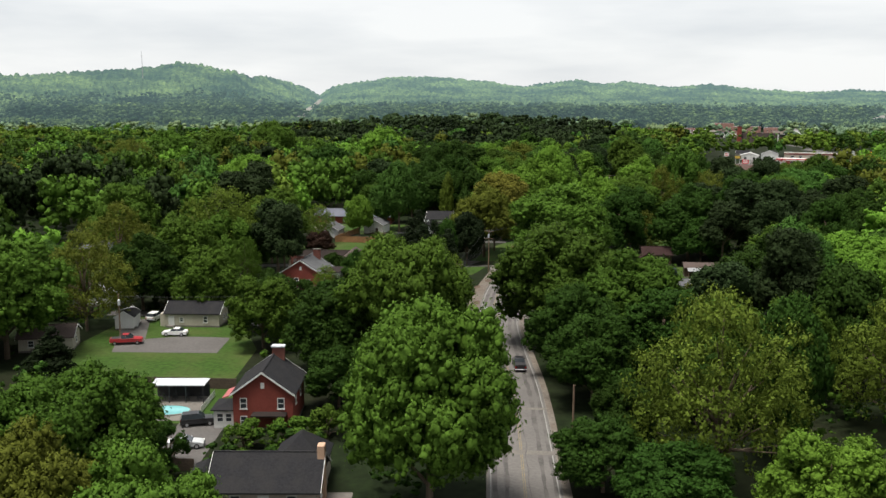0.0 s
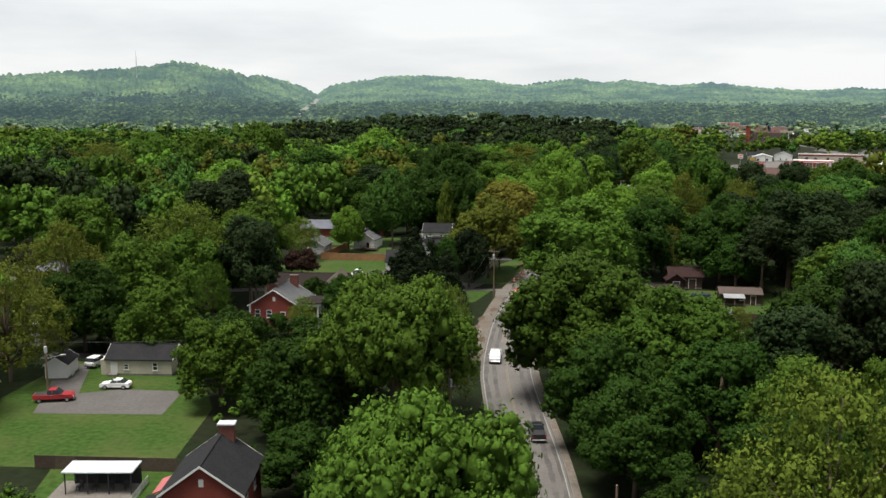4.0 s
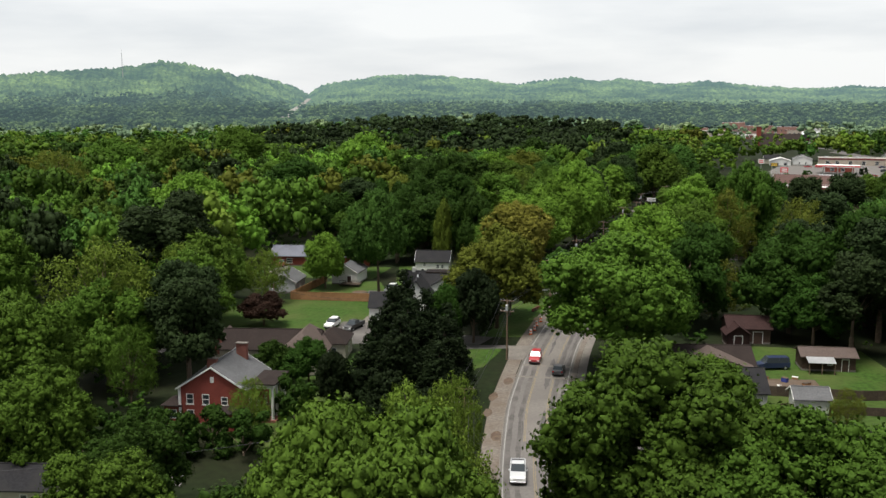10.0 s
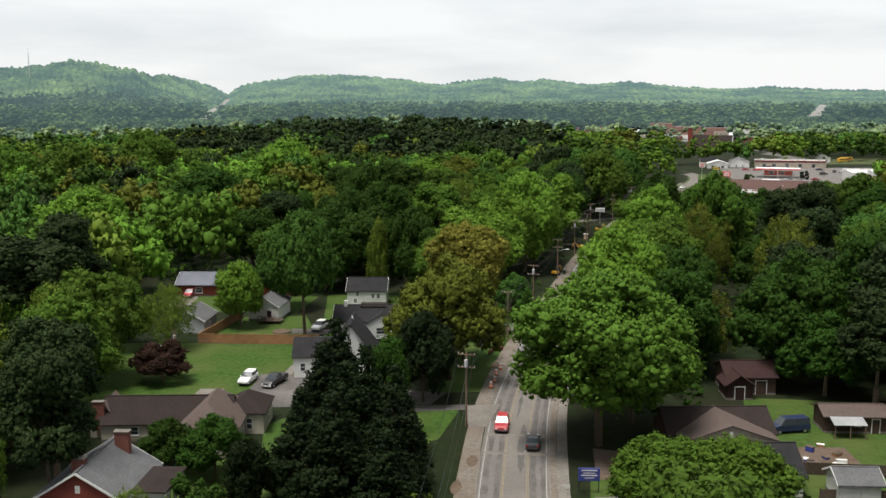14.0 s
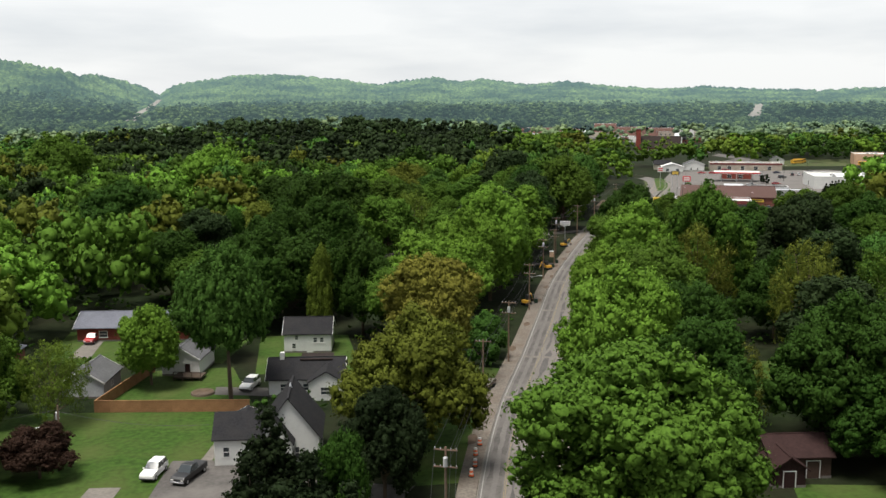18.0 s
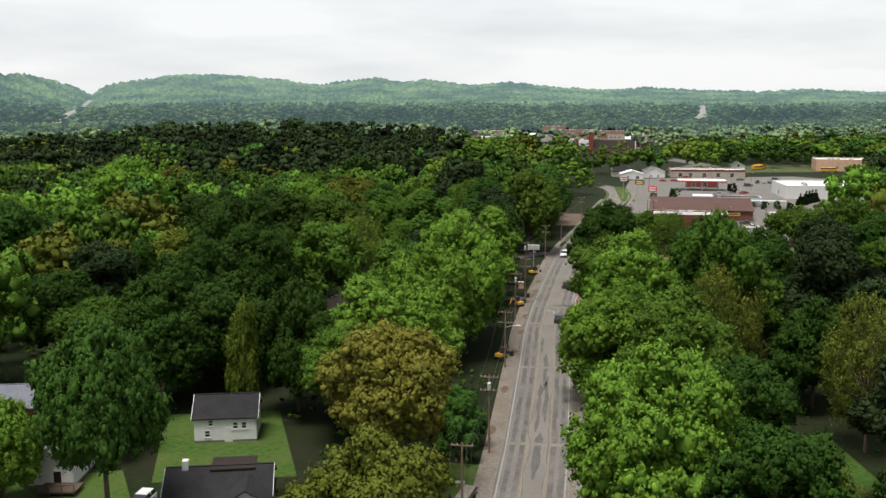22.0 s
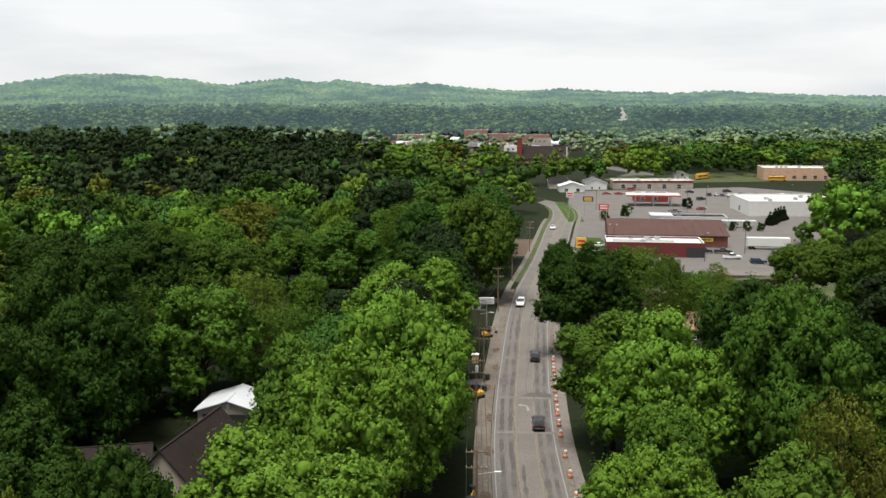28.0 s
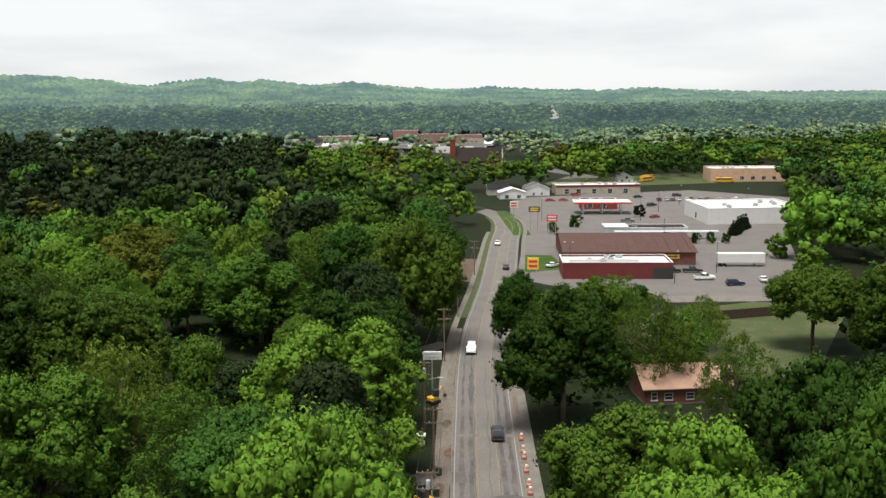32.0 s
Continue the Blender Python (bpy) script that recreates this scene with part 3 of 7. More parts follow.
rug("lawn", [(176, 588), (182, 586), (200, 630), (205, 655), (201, 656)], "lawn", "grass strip along the bend of the street", "lawn", 0.036)
rug("dirt_patch", [(160, 474), (192, 462), (196, 466), (165, 480)], "concrete", "pale broken concrete behind the shops", "ground", 0.034)


# ---- far land ----
PROFILE = [(-40, 140), (-25.5, 137), (-21.7, 128), (-18.0, 121), (-16.8, 113), (-15.5, 115), (-13.2, 127), (-12.1, 138), (-11.5, 134), (-9.8, 145), (-8.5, 158), (-7.9, 170), (-7.2, 153),
           (-5.7, 145), (-3.3, 135), (-1.2, 134), (0.9, 138), (3.3, 145), (4.9, 152), (7.5, 141), (8.5, 140), (10.0, 149), (11.2, 142), (14.0, 153), (16.5, 148), (19.0, 157), (22.0, 162),
           (24.5, 158), (28.0, 164), (31, 166), (33.5, 163), (36, 167), (40, 171), (46, 172), (52, 171), (60, 172), (70, 170)]
pb, pe = np.array([p[0] for p in PROFILE]), np.array([p[1] for p in PROFILE])
bear = np.arange(-40, 70, 0.13)
rad = np.concatenate([np.linspace(1350, 2300, 26), np.linspace(2340, 4000, 48), [4300, 4700]])
elev = (172 - np.interp(bear, pb, pe)) / 1640
rr = np.interp(bear, [-40, -13, -8, 70], [2500, 2600, 3400, 3600])
hv, rng = [], np.random.RandomState(5)
for k, b in enumerate(np.radians(bear)):
    top = 58 + elev[k] * rr[k]
    for r in rad:
        s = np.clip((r - 1350) / (rr[k] - 1350), 0, 1)
        rise = 11 + (top - 17) * s ** 2.4 * (1 + 0.35 * (1 - s) * noise.noise((r * 0.0022, bear[k] * 0.12, 1.0)) - 0.3 * (1 - s) * abs(noise.noise((bear[k] * 0.35, r * 0.0015, 4.0))))
        if r > rr[k]:
            rise = 11 + (top - 17) * max(0, 1 - (r - rr[k]) / 900)
        jit = rng.uniform(-1, 1)
        hv.append((math.sin(b) * (r + jit * 6), 150 + math.cos(b) * (r + jit * 6), rise + jit * 5.5))
nr = len(rad)
hf = [(i * nr + j, i * nr + j + 1, (i + 1) * nr + j + 1, (i + 1) * nr + j) for i in range(len(bear) - 1) for j in range(nr - 1)]
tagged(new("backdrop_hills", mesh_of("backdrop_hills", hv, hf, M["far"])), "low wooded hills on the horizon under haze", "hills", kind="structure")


# ---- trees ----
ICO = bmesh.new()
bmesh.ops.create_icosphere(ICO, subdivisions=1, radius=1)
ICO1_V, ICO1_F = np.array([v.co[:] for v in ICO.verts]), np.array([[v.index for v in f.verts] for f in ICO.faces])
ICO.free()


g5 = (1 + 5 ** 0.5) / 2
ICO0_V = np.array([(-1, g5, 0), (1, g5, 0), (-1, -g5, 0), (1, -g5, 0), (0, -1, g5), (0, 1, g5), (0, -1, -g5), (0, 1, -g5), (g5, 0, -1), (g5, 0, 1), (-g5, 0, -1), (-g5, 0, 1)]) / math.hypot(1, g5)
ICO0_F = np.array([(0, 11, 5), (0, 5, 1), (0, 1, 7), (0, 7, 10), (0, 10, 11), (1, 5, 9), (5, 11, 4), (11, 10, 2), (10, 7, 6), (7, 1, 8), (3, 9, 4), (3, 4, 2), (3, 2, 6), (3, 6, 8), (3, 8, 9), (4, 9, 5), (2, 4, 11), (6, 2, 10), (8, 6, 7), (9, 8, 1)])


OCTA_V = np.array([(1, 0, 0), (-1, 0, 0), (0, 1, 0), (0, -1, 0), (0, 0, 1), (0, 0, -1)], float)
OCTA_F = np.array([(0, 2, 4), (2, 1, 4), (1, 3, 4), (3, 0, 4), (2, 0, 5), (1, 2, 5), (3, 1, 5), (0, 3, 5)])


def unit(v):
    return v / np.maximum(1e-9, np.linalg.norm(v, axis=-1, keepdims=True))


def lobes_of(rng, shape, count):
    """Centres and radii of the boughs of a crown one metre in radius and about one and a half high, its foot at 0."""
    c, r = [], []
    for i in range(count):
        if shape == "round":
            h = 1 - 1.62 * (i + 0.5) / count + rng.uniform(-0.12, 0.12)
            a = 2.39996 * i + rng.uniform(-0.5, 0.5)
            flat, k = math.sqrt(max(0.0, 1 - min(1.0, abs(h)) ** 2)), rng.uniform(0.52, 0.88)
            c.append((math.cos(a) * flat * k, math.sin(a) * flat * k, 0.72 + h * k * 0.98)); r.append((0.12 + 0.2 * rng.random_sample() ** 1.4) * (1.25 - 0.4 * k))
        elif shape == "spread":
            a, k = rng.uniform(0, 2 * math.pi), math.sqrt(rng.uniform(0.02, 1)) * 0.86
            c.append((math.cos(a) * k, math.sin(a) * k, rng.uniform(0.35, 0.62) + 0.52 * (1 - k * k) * rng.uniform(0.5, 1.1))); r.append(rng.uniform(0.17, 0.30))
        elif shape == "tall":
            a, h = rng.uniform(0, 2 * math.pi), rng.uniform(0.08, 1)
            k = 0.72 * math.sqrt(max(0, 1 - (2 * h - 0.85) ** 2 * 0.75)) * rng.uniform(0.35, 1.0)
            c.append((math.cos(a) * k, math.sin(a) * k, 0.2 + h * 1.75)); r.append(rng.uniform(0.17, 0.30))
        elif shape == "cone":
            h = rng.uniform(0, 1) ** 1.25
            a, k = rng.uniform(0, 2 * math.pi), (1 - h) ** 0.75 * 0.72 * rng.uniform(0.55, 1.0)
            c.append((math.cos(a) * k, math.sin(a) * k, 0.12 + h * 2.6)); r.append((0.36 - 0.22 * h) * rng.uniform(0.7, 1.1))
        elif shape == "pine":
            a, h = rng.uniform(0, 2 * math.pi), rng.uniform(0, 1)
            k = 0.75 * (1 - 0.5 * h) * math.sqrt(rng.uniform(0.05, 1))
            c.append((math.cos(a) * k, math.sin(a) * k, 0.45 + h * 1.25)); r.append(rng.uniform(0.16, 0.27))
    return np.array(c), np.array(r)


def balls(rng, c, r, iv, fi, wobble, base, rough=0.45):
    """Uneven solid clumps at c with radius r: verts, tris, normals."""
    wob = 1 + wobble * rng.normal(size=(len(c), len(iv), 1)).clip(-2, 2)
    v = c[:, None] + iv[None] * r[:, None, None] * wob * (1, 1, 0.82)
    t = (fi[None] + (np.arange(len(c)) * len(iv))[:, None, None]).reshape(-1, 3) + base
    n = unit(np.tile(iv, (len(c), 1)) + rough * rng.normal(size=(len(c) * len(iv), 3)))
    return v.reshape(-1, 3), t, n


def crown_arrays(seed, shape, count, leaves, size, core=0.8, fine=True, up=0.35, ragged=0.12, sprays=7):
    """Leaf tufts on sprays on boughs, over a dark core: verts, quads, tris, normals, boughs."""
    rng = np.random.RandomState(seed)
    c, r = lobes_of(rng, shape, count)
    if shape != "cone":
        c[:, 2] *= 1.5 / max(0.1, (c[:, 2] + r).max())
    else:
        c[:, 2] *= 2.6 / max(0.1, (c[:, 2] + r).max())
    flat = (1, 1, 0.82)
    m = count * sprays * 3
    share = rng.choice(len(c), size=m, p=r ** 2 / (r ** 2).sum())
    d = unit(rng.normal(size=(m, 3)) + (0, 0, up))
    sc = c[share] + d * r[share][:, None] * rng.uniform(0.70, 1.12, size=(m, 1)) * flat
    sr = r[share] * rng.uniform(0.15, 0.33, size=m)
    deep = ((np.linalg.norm((sc[:, None] - c[None]) / flat, axis=2) / r[None]) < 0.70).any(1)
    keep = np.where(~deep)[0][:count * sprays]
    sc, sr, sd = sc[keep], sr[keep], d[keep]
    pick = rng.choice(len(sc), size=leaves, p=sr ** 2 / (sr ** 2).sum())
    dd = unit(rng.normal(size=(leaves, 3)) + sd[pick] * 0.7 + (0, 0, up))
    p = sc[pick] + dd * sr[pick][:, None] * (0.95 + ragged * 1.3 * rng.normal(size=(leaves, 1)).clip(-1.5, 2.4)) * flat
    inner = rng.random_sample(leaves) < 0.06      # leaves deeper in, on the boughs themselves
    own = rng.choice(len(c), size=leaves, p=r ** 2 / (r ** 2).sum())
    p = np.where(inner[:, None], c[own] + dd * r[own][:, None] * rng.uniform(0.62, 0.8, size=(leaves, 1)) * flat, p)
    n = leaves
    face = unit(dd + rng.normal(size=(n, 3)) * 0.38)
    t1 = unit(np.cross(face, rng.normal(size=(n, 3))))
    t2 = np.cross(face, t1)
    s = size * rng.uniform(0.55, 1.25, size=(n, 1))
    q = np.stack([p - t1 * s, p + t2 * s * 0.62 + face * s * 0.2, p + t1 * s, p - t2 * s * 0.62 + face * s * 0.2], 1)
    nrm = unit(0.75 * dd + 0.4 * sd[pick] + 0.25 * face)
    verts, norms = q.reshape(-1, 3), np.repeat(nrm, 4, 0)
    quads = np.arange(4 * n).reshape(-1, 4)[:, ::-1]
    tris = np.zeros((0, 3), int)
    if core:
        for cc, rr_, wob in ((c, r * core, 0.12), (sc, sr * 0.72, 0.25)):      # the boughs, and the leafy clumps on them
            iv, fi = (ICO1_V, ICO1_F) if fine and cc is c else (ICO0_V, ICO0_F) if fine or cc is c else (OCTA_V, OCTA_F)
            bv, bt, bn = balls(rng, cc, rr_, iv, fi, wob, len(verts), 0.3)
            verts, tris, norms = np.concatenate([verts, bv]), np.concatenate([tris, bt]), np.concatenate([norms, bn])
    return verts, quads, tris, norms, c, r


def crown_mesh(name, arrays, material):
    v, q, t, n, *_ = arrays
    return mesh_of(name, v.tolist(), q.tolist() + t.tolist(), material, n.tolist())


def trunk_mesh(seed, c, r, material, limbs=9, girth=0.045, foot=-0.55):
    """A tapered trunk that forks into limbs towards the boughs."""
    rng = np.random.RandomState(seed + 77)
    bm = bmesh.new()
    fork = 0.45
    top = c[:, 2].max() * 0.8
    rod(bm, (0, 0, foot - 0.03), (0.02, 0.01, fork * 0.5), girth * 1.25, girth * 0.85, 9)
    rod(bm, (0.02, 0.01, fork * 0.5 - 0.02), (0.0, 0.0, top), girth * 0.85, girth * 0.2, 7)
    for i in rng.choice(len(c), min(limbs, len(c)), replace=False):
        z0 = rng.uniform(0.0, max(0.1, min(0.8, c[i][2] * 0.7)))
        mid = (c[i][0] * 0.5, c[i][1] * 0.5, z0 + (c[i][2] - z0) * 0.62)
        rod(bm, (0, 0, z0), mid, girth * 0.5, girth * 0.3, 6)
        rod(bm, mid, c[i] + (0, 0, r[i] * 0.3), girth * 0.3, girth * 0.08, 5)
    me = bpy.data.meshes.new("trunk")
    bm.to_mesh(me)
    bm.free()
    me.materials.append(material)
    me.polygons.foreach_set("use_smooth", [True] * len(me.polygons))
    return me


# shapes: how many boughs, leaf tufts, tuft size, core
KINDS = {
    "oak": ("round", 60, 46000, 0.021, 0.62, 0.3),
    "maple": ("round", 74, 46000, 0.0205, 0.62, 0.35),
    "wide": ("spread", 56, 44000, 0.021, 0.62, 0.3),
    "airy": ("round", 90, 20000, 0.019, 0.0, 0.2),
    "tall": ("tall", 50, 22000, 0.029, 0.66, 0.3),
    "cedar": ("cone", 110, 24000, 0.032, 0.6, 0.1),
    "pine": ("pine", 46, 18000, 0.027, 0.6, 0.3),
    "shrub": ("round", 16, 6000, 0.05, 0.68, 0.35),
}
STOCK = {}


def stock(kind, variant):
    """The crown and trunk meshes of a kind of tree, made once for each variant."""
    key = (kind, variant)
    if key not in STOCK:
        shape, count, leaves, size, core, up = KINDS[kind]
        seed = 100 + 17 * variant + sum(ord(ch) for ch in kind)
        arr = crown_arrays(seed, shape, count, leaves, size, core, True, up, 0.34, 16 if kind == "cedar" else 12 if kind == "airy" else 36)
        STOCK[key] = (crown_mesh("crown", arr, LEAF["green"]), trunk_mesh(seed, arr[4], arr[5], M["bark"], 26 if kind == "airy" else 10, 0.03 if kind in ("airy", "pine") else 0.042))
    return STOCK[key]


TONE = {"green": "fresh green", "deep": "deep green", "mid": "mid green", "bright": "bright spring green", "teal": "cool green", "yellow": "yellow-green", "olive": "olive-yellow", "gold": "golden olive", "pine": "dark needled",
        "cedar": "dark evergreen", "pale": "haze-paled green", "pale_blue": "haze-blued green", "rust": "reddish brown", "bare": "half-bare grey"}
FORM = {"oak": "broad rounded tree", "maple": "dense round-crowned tree", "wide": "wide spreading tree", "airy": "open tree with thin new leaves", "tall": "tall narrow tree", "cedar": "conical evergreen",
        "pine": "tall pine", "shrub": "low leafy bush"}
PLANTED = []
tree_rng = random.Random(11)


def plant(x, y, height, radius, kind="oak", tone="green", beside="", variant=None, group="street trees", leafy=None):
    """One tree: crown and trunk, scaled to its height and spread; leafy: the share of the height that the crown takes."""
    crown_me, trunk_me = stock(kind, tree_rng.randrange(3 if kind == "oak" else 2) if variant is None else variant)
    span = {"cedar": 2.6}.get(kind, 1.5)
    depth = {"oak": 0.85, "maple": 0.86, "wide": 0.82, "airy": 0.88, "tall": 0.92, "cedar": 0.96, "pine": 0.62, "shrub": 1.0}[kind] * height
    depth = leafy * height if leafy else depth
    sz = depth / span
    z0 = ground_z(x, y)
    ob = thing("bush" if kind == "shrub" else "tree", pose(x, y, z0, 0, 0, tree_rng.uniform(0, 360)), TONE[tone] + " " + FORM[kind] + " " + (beside or "among other trees"), "bush" if kind == "shrub" else "tree", "bushes" if kind == "shrub" else group)
    lift = height - depth - (0.05 * height if kind == "shrub" else 0)
    crown = part("crown", crown_me, ob, at=Matrix.LocRotScale((0, 0, lift), None, (radius, radius, sz)))
    crown.material_slots[0].link = "OBJECT"
    crown.material_slots[0].material = LEAF[tone]
    trunk = part("trunk", trunk_me, ob, at=Matrix.LocRotScale((0, 0, lift), None, (radius, radius, sz)))
    if lift > 0.6 * sz:      # the bole down to the ground
        bm = rod(bmesh.new(), (0, 0, -0.15), (0, 0, lift - 0.4 * sz), radius * 0.058, radius * 0.05, 9)
        bole = part("bole", bm, ob, M["bark"])
    PLANTED.append((x, y, radius))
    return ob

# trees along the street and in the gardens that stand out
plant(1.5, 99, 23.3, 9.8, "maple", "green", "beside the street")
plant(23.6, 169, 21.8, 12.4, "oak", "mid", "overhanging the street", leafy=0.82)
plant(34, 160, 18.5, 10.8, "oak", "mid", "overhanging the street", leafy=0.82)
plant(-3, 148, 24, 10.0, "wide", "green", "beside the street")
plant(2, 163, 18.5, 6.5, "airy", "yellow", "beside the street")
plant(-14, 152, 15, 8.0, "oak", "deep", "behind the brick house")
plant(-1, 178, 15.5, 5.5, "airy", "yellow", "beside the street")
plant(4, 187, 14, 4.0, "airy", "yellow", "beside the wires")
plant(-7, 167, 12.5, 6.0, "oak", "green", "behind the brick house")
plant(34, 106, 23, 10.5, "airy", "yellow", "beside the street")
plant(62, 170, 20.3, 11.5, "oak", "deep", "in a back garden")
plant(-65, 178, 19.5, 9.5, "airy", "olive", "beside the parking area")
plant(31, 232, 23.3, 12.2, "maple", "green", "over the street's edge", leafy=0.76)
plant(38, 240, 19, 8.5, "maple", "green", "beside the street")
plant(-24.5, 303, 13.4, 5.3, "maple", "bright", "behind the wooden fence")
plant(21, 296, 21.3, 8.0, "maple", "gold", "beside the street", leafy=0.68)
plant(14, 263, 20.5, 9.0, "oak", "olive", "beside the white house", leafy=0.8)
plant(45.5, 276, 22.3, 9.5, "oak", "bright", "beside the street")
plant(58.5, 322, 17.6, 7.8, "maple", "bright", "beside the pavement")
plant(43, 356, 26.5, 10, "oak", "bright", "beside the street")
plant(36, 349, 22, 9, "oak", "bright", "beside the street")
plant(48, 368, 22, 8.0, "oak", "green", "beside the street")
plant(-11, 291, 25, 6.4, "maple", "teal", "beside the wooden fence", leafy=0.7)
plant(12, 329, 20.5, 7.0, "oak", "deep", "behind the white house")
plant(4, 328, 18, 3.0, "tall", "yellow", "behind the white house")
plant(-8.5, 340, 13, 4.5, "oak", "bright", "behind the white house")
plant(-16, 393, 18, 4.5, "tall", "deep")
plant(-54, 431, 25, 11, "oak", "green")
plant(76, 318, 22, 7.5, "airy", "olive", "in a shaded garden")
plant(4, 397, 26, 10, "oak", "deep")
plant(89, 342, 27, 8.8, "oak", "mid", "in a shaded garden")
plant(86, 295, 22.5, 7.0, "airy", "olive", "in a shaded garden")
plant(91, 462, 26, 11, "oak", "green", "beside the bend")
plant(66.5, 419, 21.5, 9.2, "oak", "deep", "beside the street", leafy=0.76)
plant(96, 410, 21.5, 9.3, "oak", "deep", "beside the street", leafy=0.8)
plant(77, 364, 20, 8.5, "maple", "green", "on the lawn beside the street", leafy=0.72)
plant(95, 358, 24, 9.5, "oak", "deep", "beside the drive")
plant(50, 492, 16, 7.5, "oak", "green")
plant(118, 418, 17, 7.5, "airy", "green", "beside the low houses")
plant(117, 396, 15.5, 6.0, "airy", "green", "beside the low houses")
plant(15, 446, 22, 10.5, "oak", "deep")
plant(-3.5, 241, 16.3, 5.6, "cedar", "cedar", "on the front lawn")
plant(0.5, 233, 14.5, 5.0, "cedar", "cedar", "on the front lawn")
plant(4, 229, 13, 4.6, "cedar", "cedar", "on the front lawn")
plant(3.5, 238, 13.5, 3.6, "tall", "deep", "on the front lawn")
plant(-36, 104, 15, 8.0, "oak", "mid", "beside the pool yard")
plant(-22, 79, 15.2, 7.5, "oak", "green", "in front of the dark roof")
plant(-31, 80, 16.0, 7.0, "oak", "olive", "in front of the dark roof")
plant(40, 90, 12.5, 7.0, "oak", "bright", "in a front garden")
plant(21, 105, 8.8, 5.5, "oak", "deep", "beside the pavement")
plant(27, 97, 8.8, 6.5, "oak", "deep", "beside the pavement")
plant(79, 275, 20, 9.5, "pine", "pine", "in a shaded garden")
plant(74, 240, 18, 8.0, "pine", "pine", "at the end of the lawn")
plant(32, 207, 10.2, 6.5, "maple", "green", "beside the tan house")
plant(39.5, 206, 10.2, 6.3, "maple", "green", "beside the tan house")
plant(-43.5, 252, 17.5, 7.5, "oak", "green", "behind the brown house")
plant(-46, 238, 16, 7.5, "oak", "deep", "beside the brown house")
plant(-45, 288, 14, 6.0, "oak", "green", "at the lawn's edge")
plant(-35.5, 286, 12.5, 5.0, "airy", "yellow", "at the lawn's edge")
plant(-43, 217, 12.5, 4.2, "airy", "green", "beside the brick house")
plant(-32.5, 266, 6.6, 4.7, "oak", "rust", "on the lawn behind the brown house")
plant(-18, 211, 6.5, 3.6, "shrub", "deep", "in front of the brick house")
plant(-13, 217, 8.0, 3.2, "tall", "cedar", "beside the brick house")
plant(-18, 226, 8.0, 4.0, "oak", "deep", "between the brick houses")
plant(-24, 228, 7.0, 3.6, "oak", "deep", "between the brick houses")
plant(-23, 205, 8.0, 3.0, "airy", "yellow", "in front of the portico")
plant(-55, 212, 18, 8.5, "oak", "green")
plant(-50, 227, 17, 8, "oak", "green")
plant(-48, 264, 17, 6.5, "airy", "yellow", "at the lawn's edge")
plant(-45, 190, 14, 6.5, "oak", "green", "behind the cream house")
plant(-60, 196, 16, 8.0, "oak", "deep", "behind the shed")
for k in range(9):
    plant(-56 + 4.2 * k, 197.5 + (k % 2), 6.2, 3.6, "shrub", "deep", "in a hedge by the lane")
plant(34, 357, 21, 8.5, "oak", "green", "beside the street")
plant(-1, 449, 22, 10, "oak", "deep")
plant(104, 360, 20, 8.5, "oak", "deep", "beside the drive")
plant(98, 343, 17, 8, "oak", "green", "beside the drive")
plant(99, 325, 24, 8.5, "pine", "pine", "beside the drive")
plant(0, 388, 8.5, 5, "airy", "bare", "beside the brown roof")
plant(32, 411, 20.5, 7.3, "airy", "yellow", "beside the gravel yard")
plant(30, 428, 12, 6.0, "oak", "green", "beside the gravel yard")
plant(112, 366, 20, 9, "oak", "deep", "behind the low houses")
plant(134, 430, 10.5, 6, "airy", "green", "behind the low houses")
plant(126, 424, 11, 6, "oak", "green", "behind the low houses")
plant(142, 436, 11, 5, "airy", "yellow", "behind the shops")
plant(3, 421, 24, 10, "oak", "deep")
plant(2, 346, 18, 9.5, "oak", "deep", "behind the white house")
plant(-9, 337, 17, 8.0, "oak", "deep", "behind the white house")
plant(4, 358, 10, 5.5, "oak", "green")
plant(-4, 352, 9, 5.0, "airy", "bare")
plant(-17, 318, 17, 6.5, "oak", "teal", "beside the long brick house")
plant(110, 452, 15, 6, "oak", "deep", "beside the street")
plant(127, 366, 22, 8.5, "pine", "pine")
plant(106, 284, 20, 9, "oak", "green")
plant(58, 205, 6, 2.6, "airy", "olive", "in the back garden")
plant(-58, 146, 9, 5.0, "cedar", "cedar", "at the lawn's edge")
plant(-30, 112, 5.5, 3.0, "shrub", "deep", "beside the drive")
plant(-22, 117, 4.0, 3.0, "shrub", "green", "in front of the brick house")
plant(-17, 118, 4.2, 3.0, "shrub", "green", "in front of the brick house")
plant(-12, 121, 4.5, 3.2, "shrub", "green", "in front of the brick house")
plant(-12, 134, 9, 5.0, "oak", "deep", "beside the brick house")
plant(31, 304, 6.5, 3.0, "shrub", "teal", "beside the street")
plant(32.5, 310, 8.5, 4.0, "oak", "teal", "beside the street")

plant(-4, 376, 22, 9, "oak", "deep", "beside the pavilion")
plant(-9, 361, 20, 9, "oak", "deep", "behind the brown roof")
plant(8, 388, 21, 8, "oak", "deep", "beside the pavilion")
plant(70, 258, 21, 9.5, "oak", "deep", "behind the barn")
plant(84, 251, 23, 10, "pine", "pine", "at the end of the lawn")
plant(51, 262, 18, 8, "oak", "deep", "behind the barn")
plant(84, 234, 19, 8, "pine", "pine", "at the end of the lawn")
plant(91, 246, 23, 9, "pine", "pine", "at the end of the lawn")
plant(87, 263, 24, 9, "oak", "deep", "at the end of the lawn")
plant(-2, 226, 14.5, 6.0, "cedar", "cedar", "on the front lawn")
plant(3.5, 220, 13, 5.5, "cedar", "cedar", "on the front lawn")
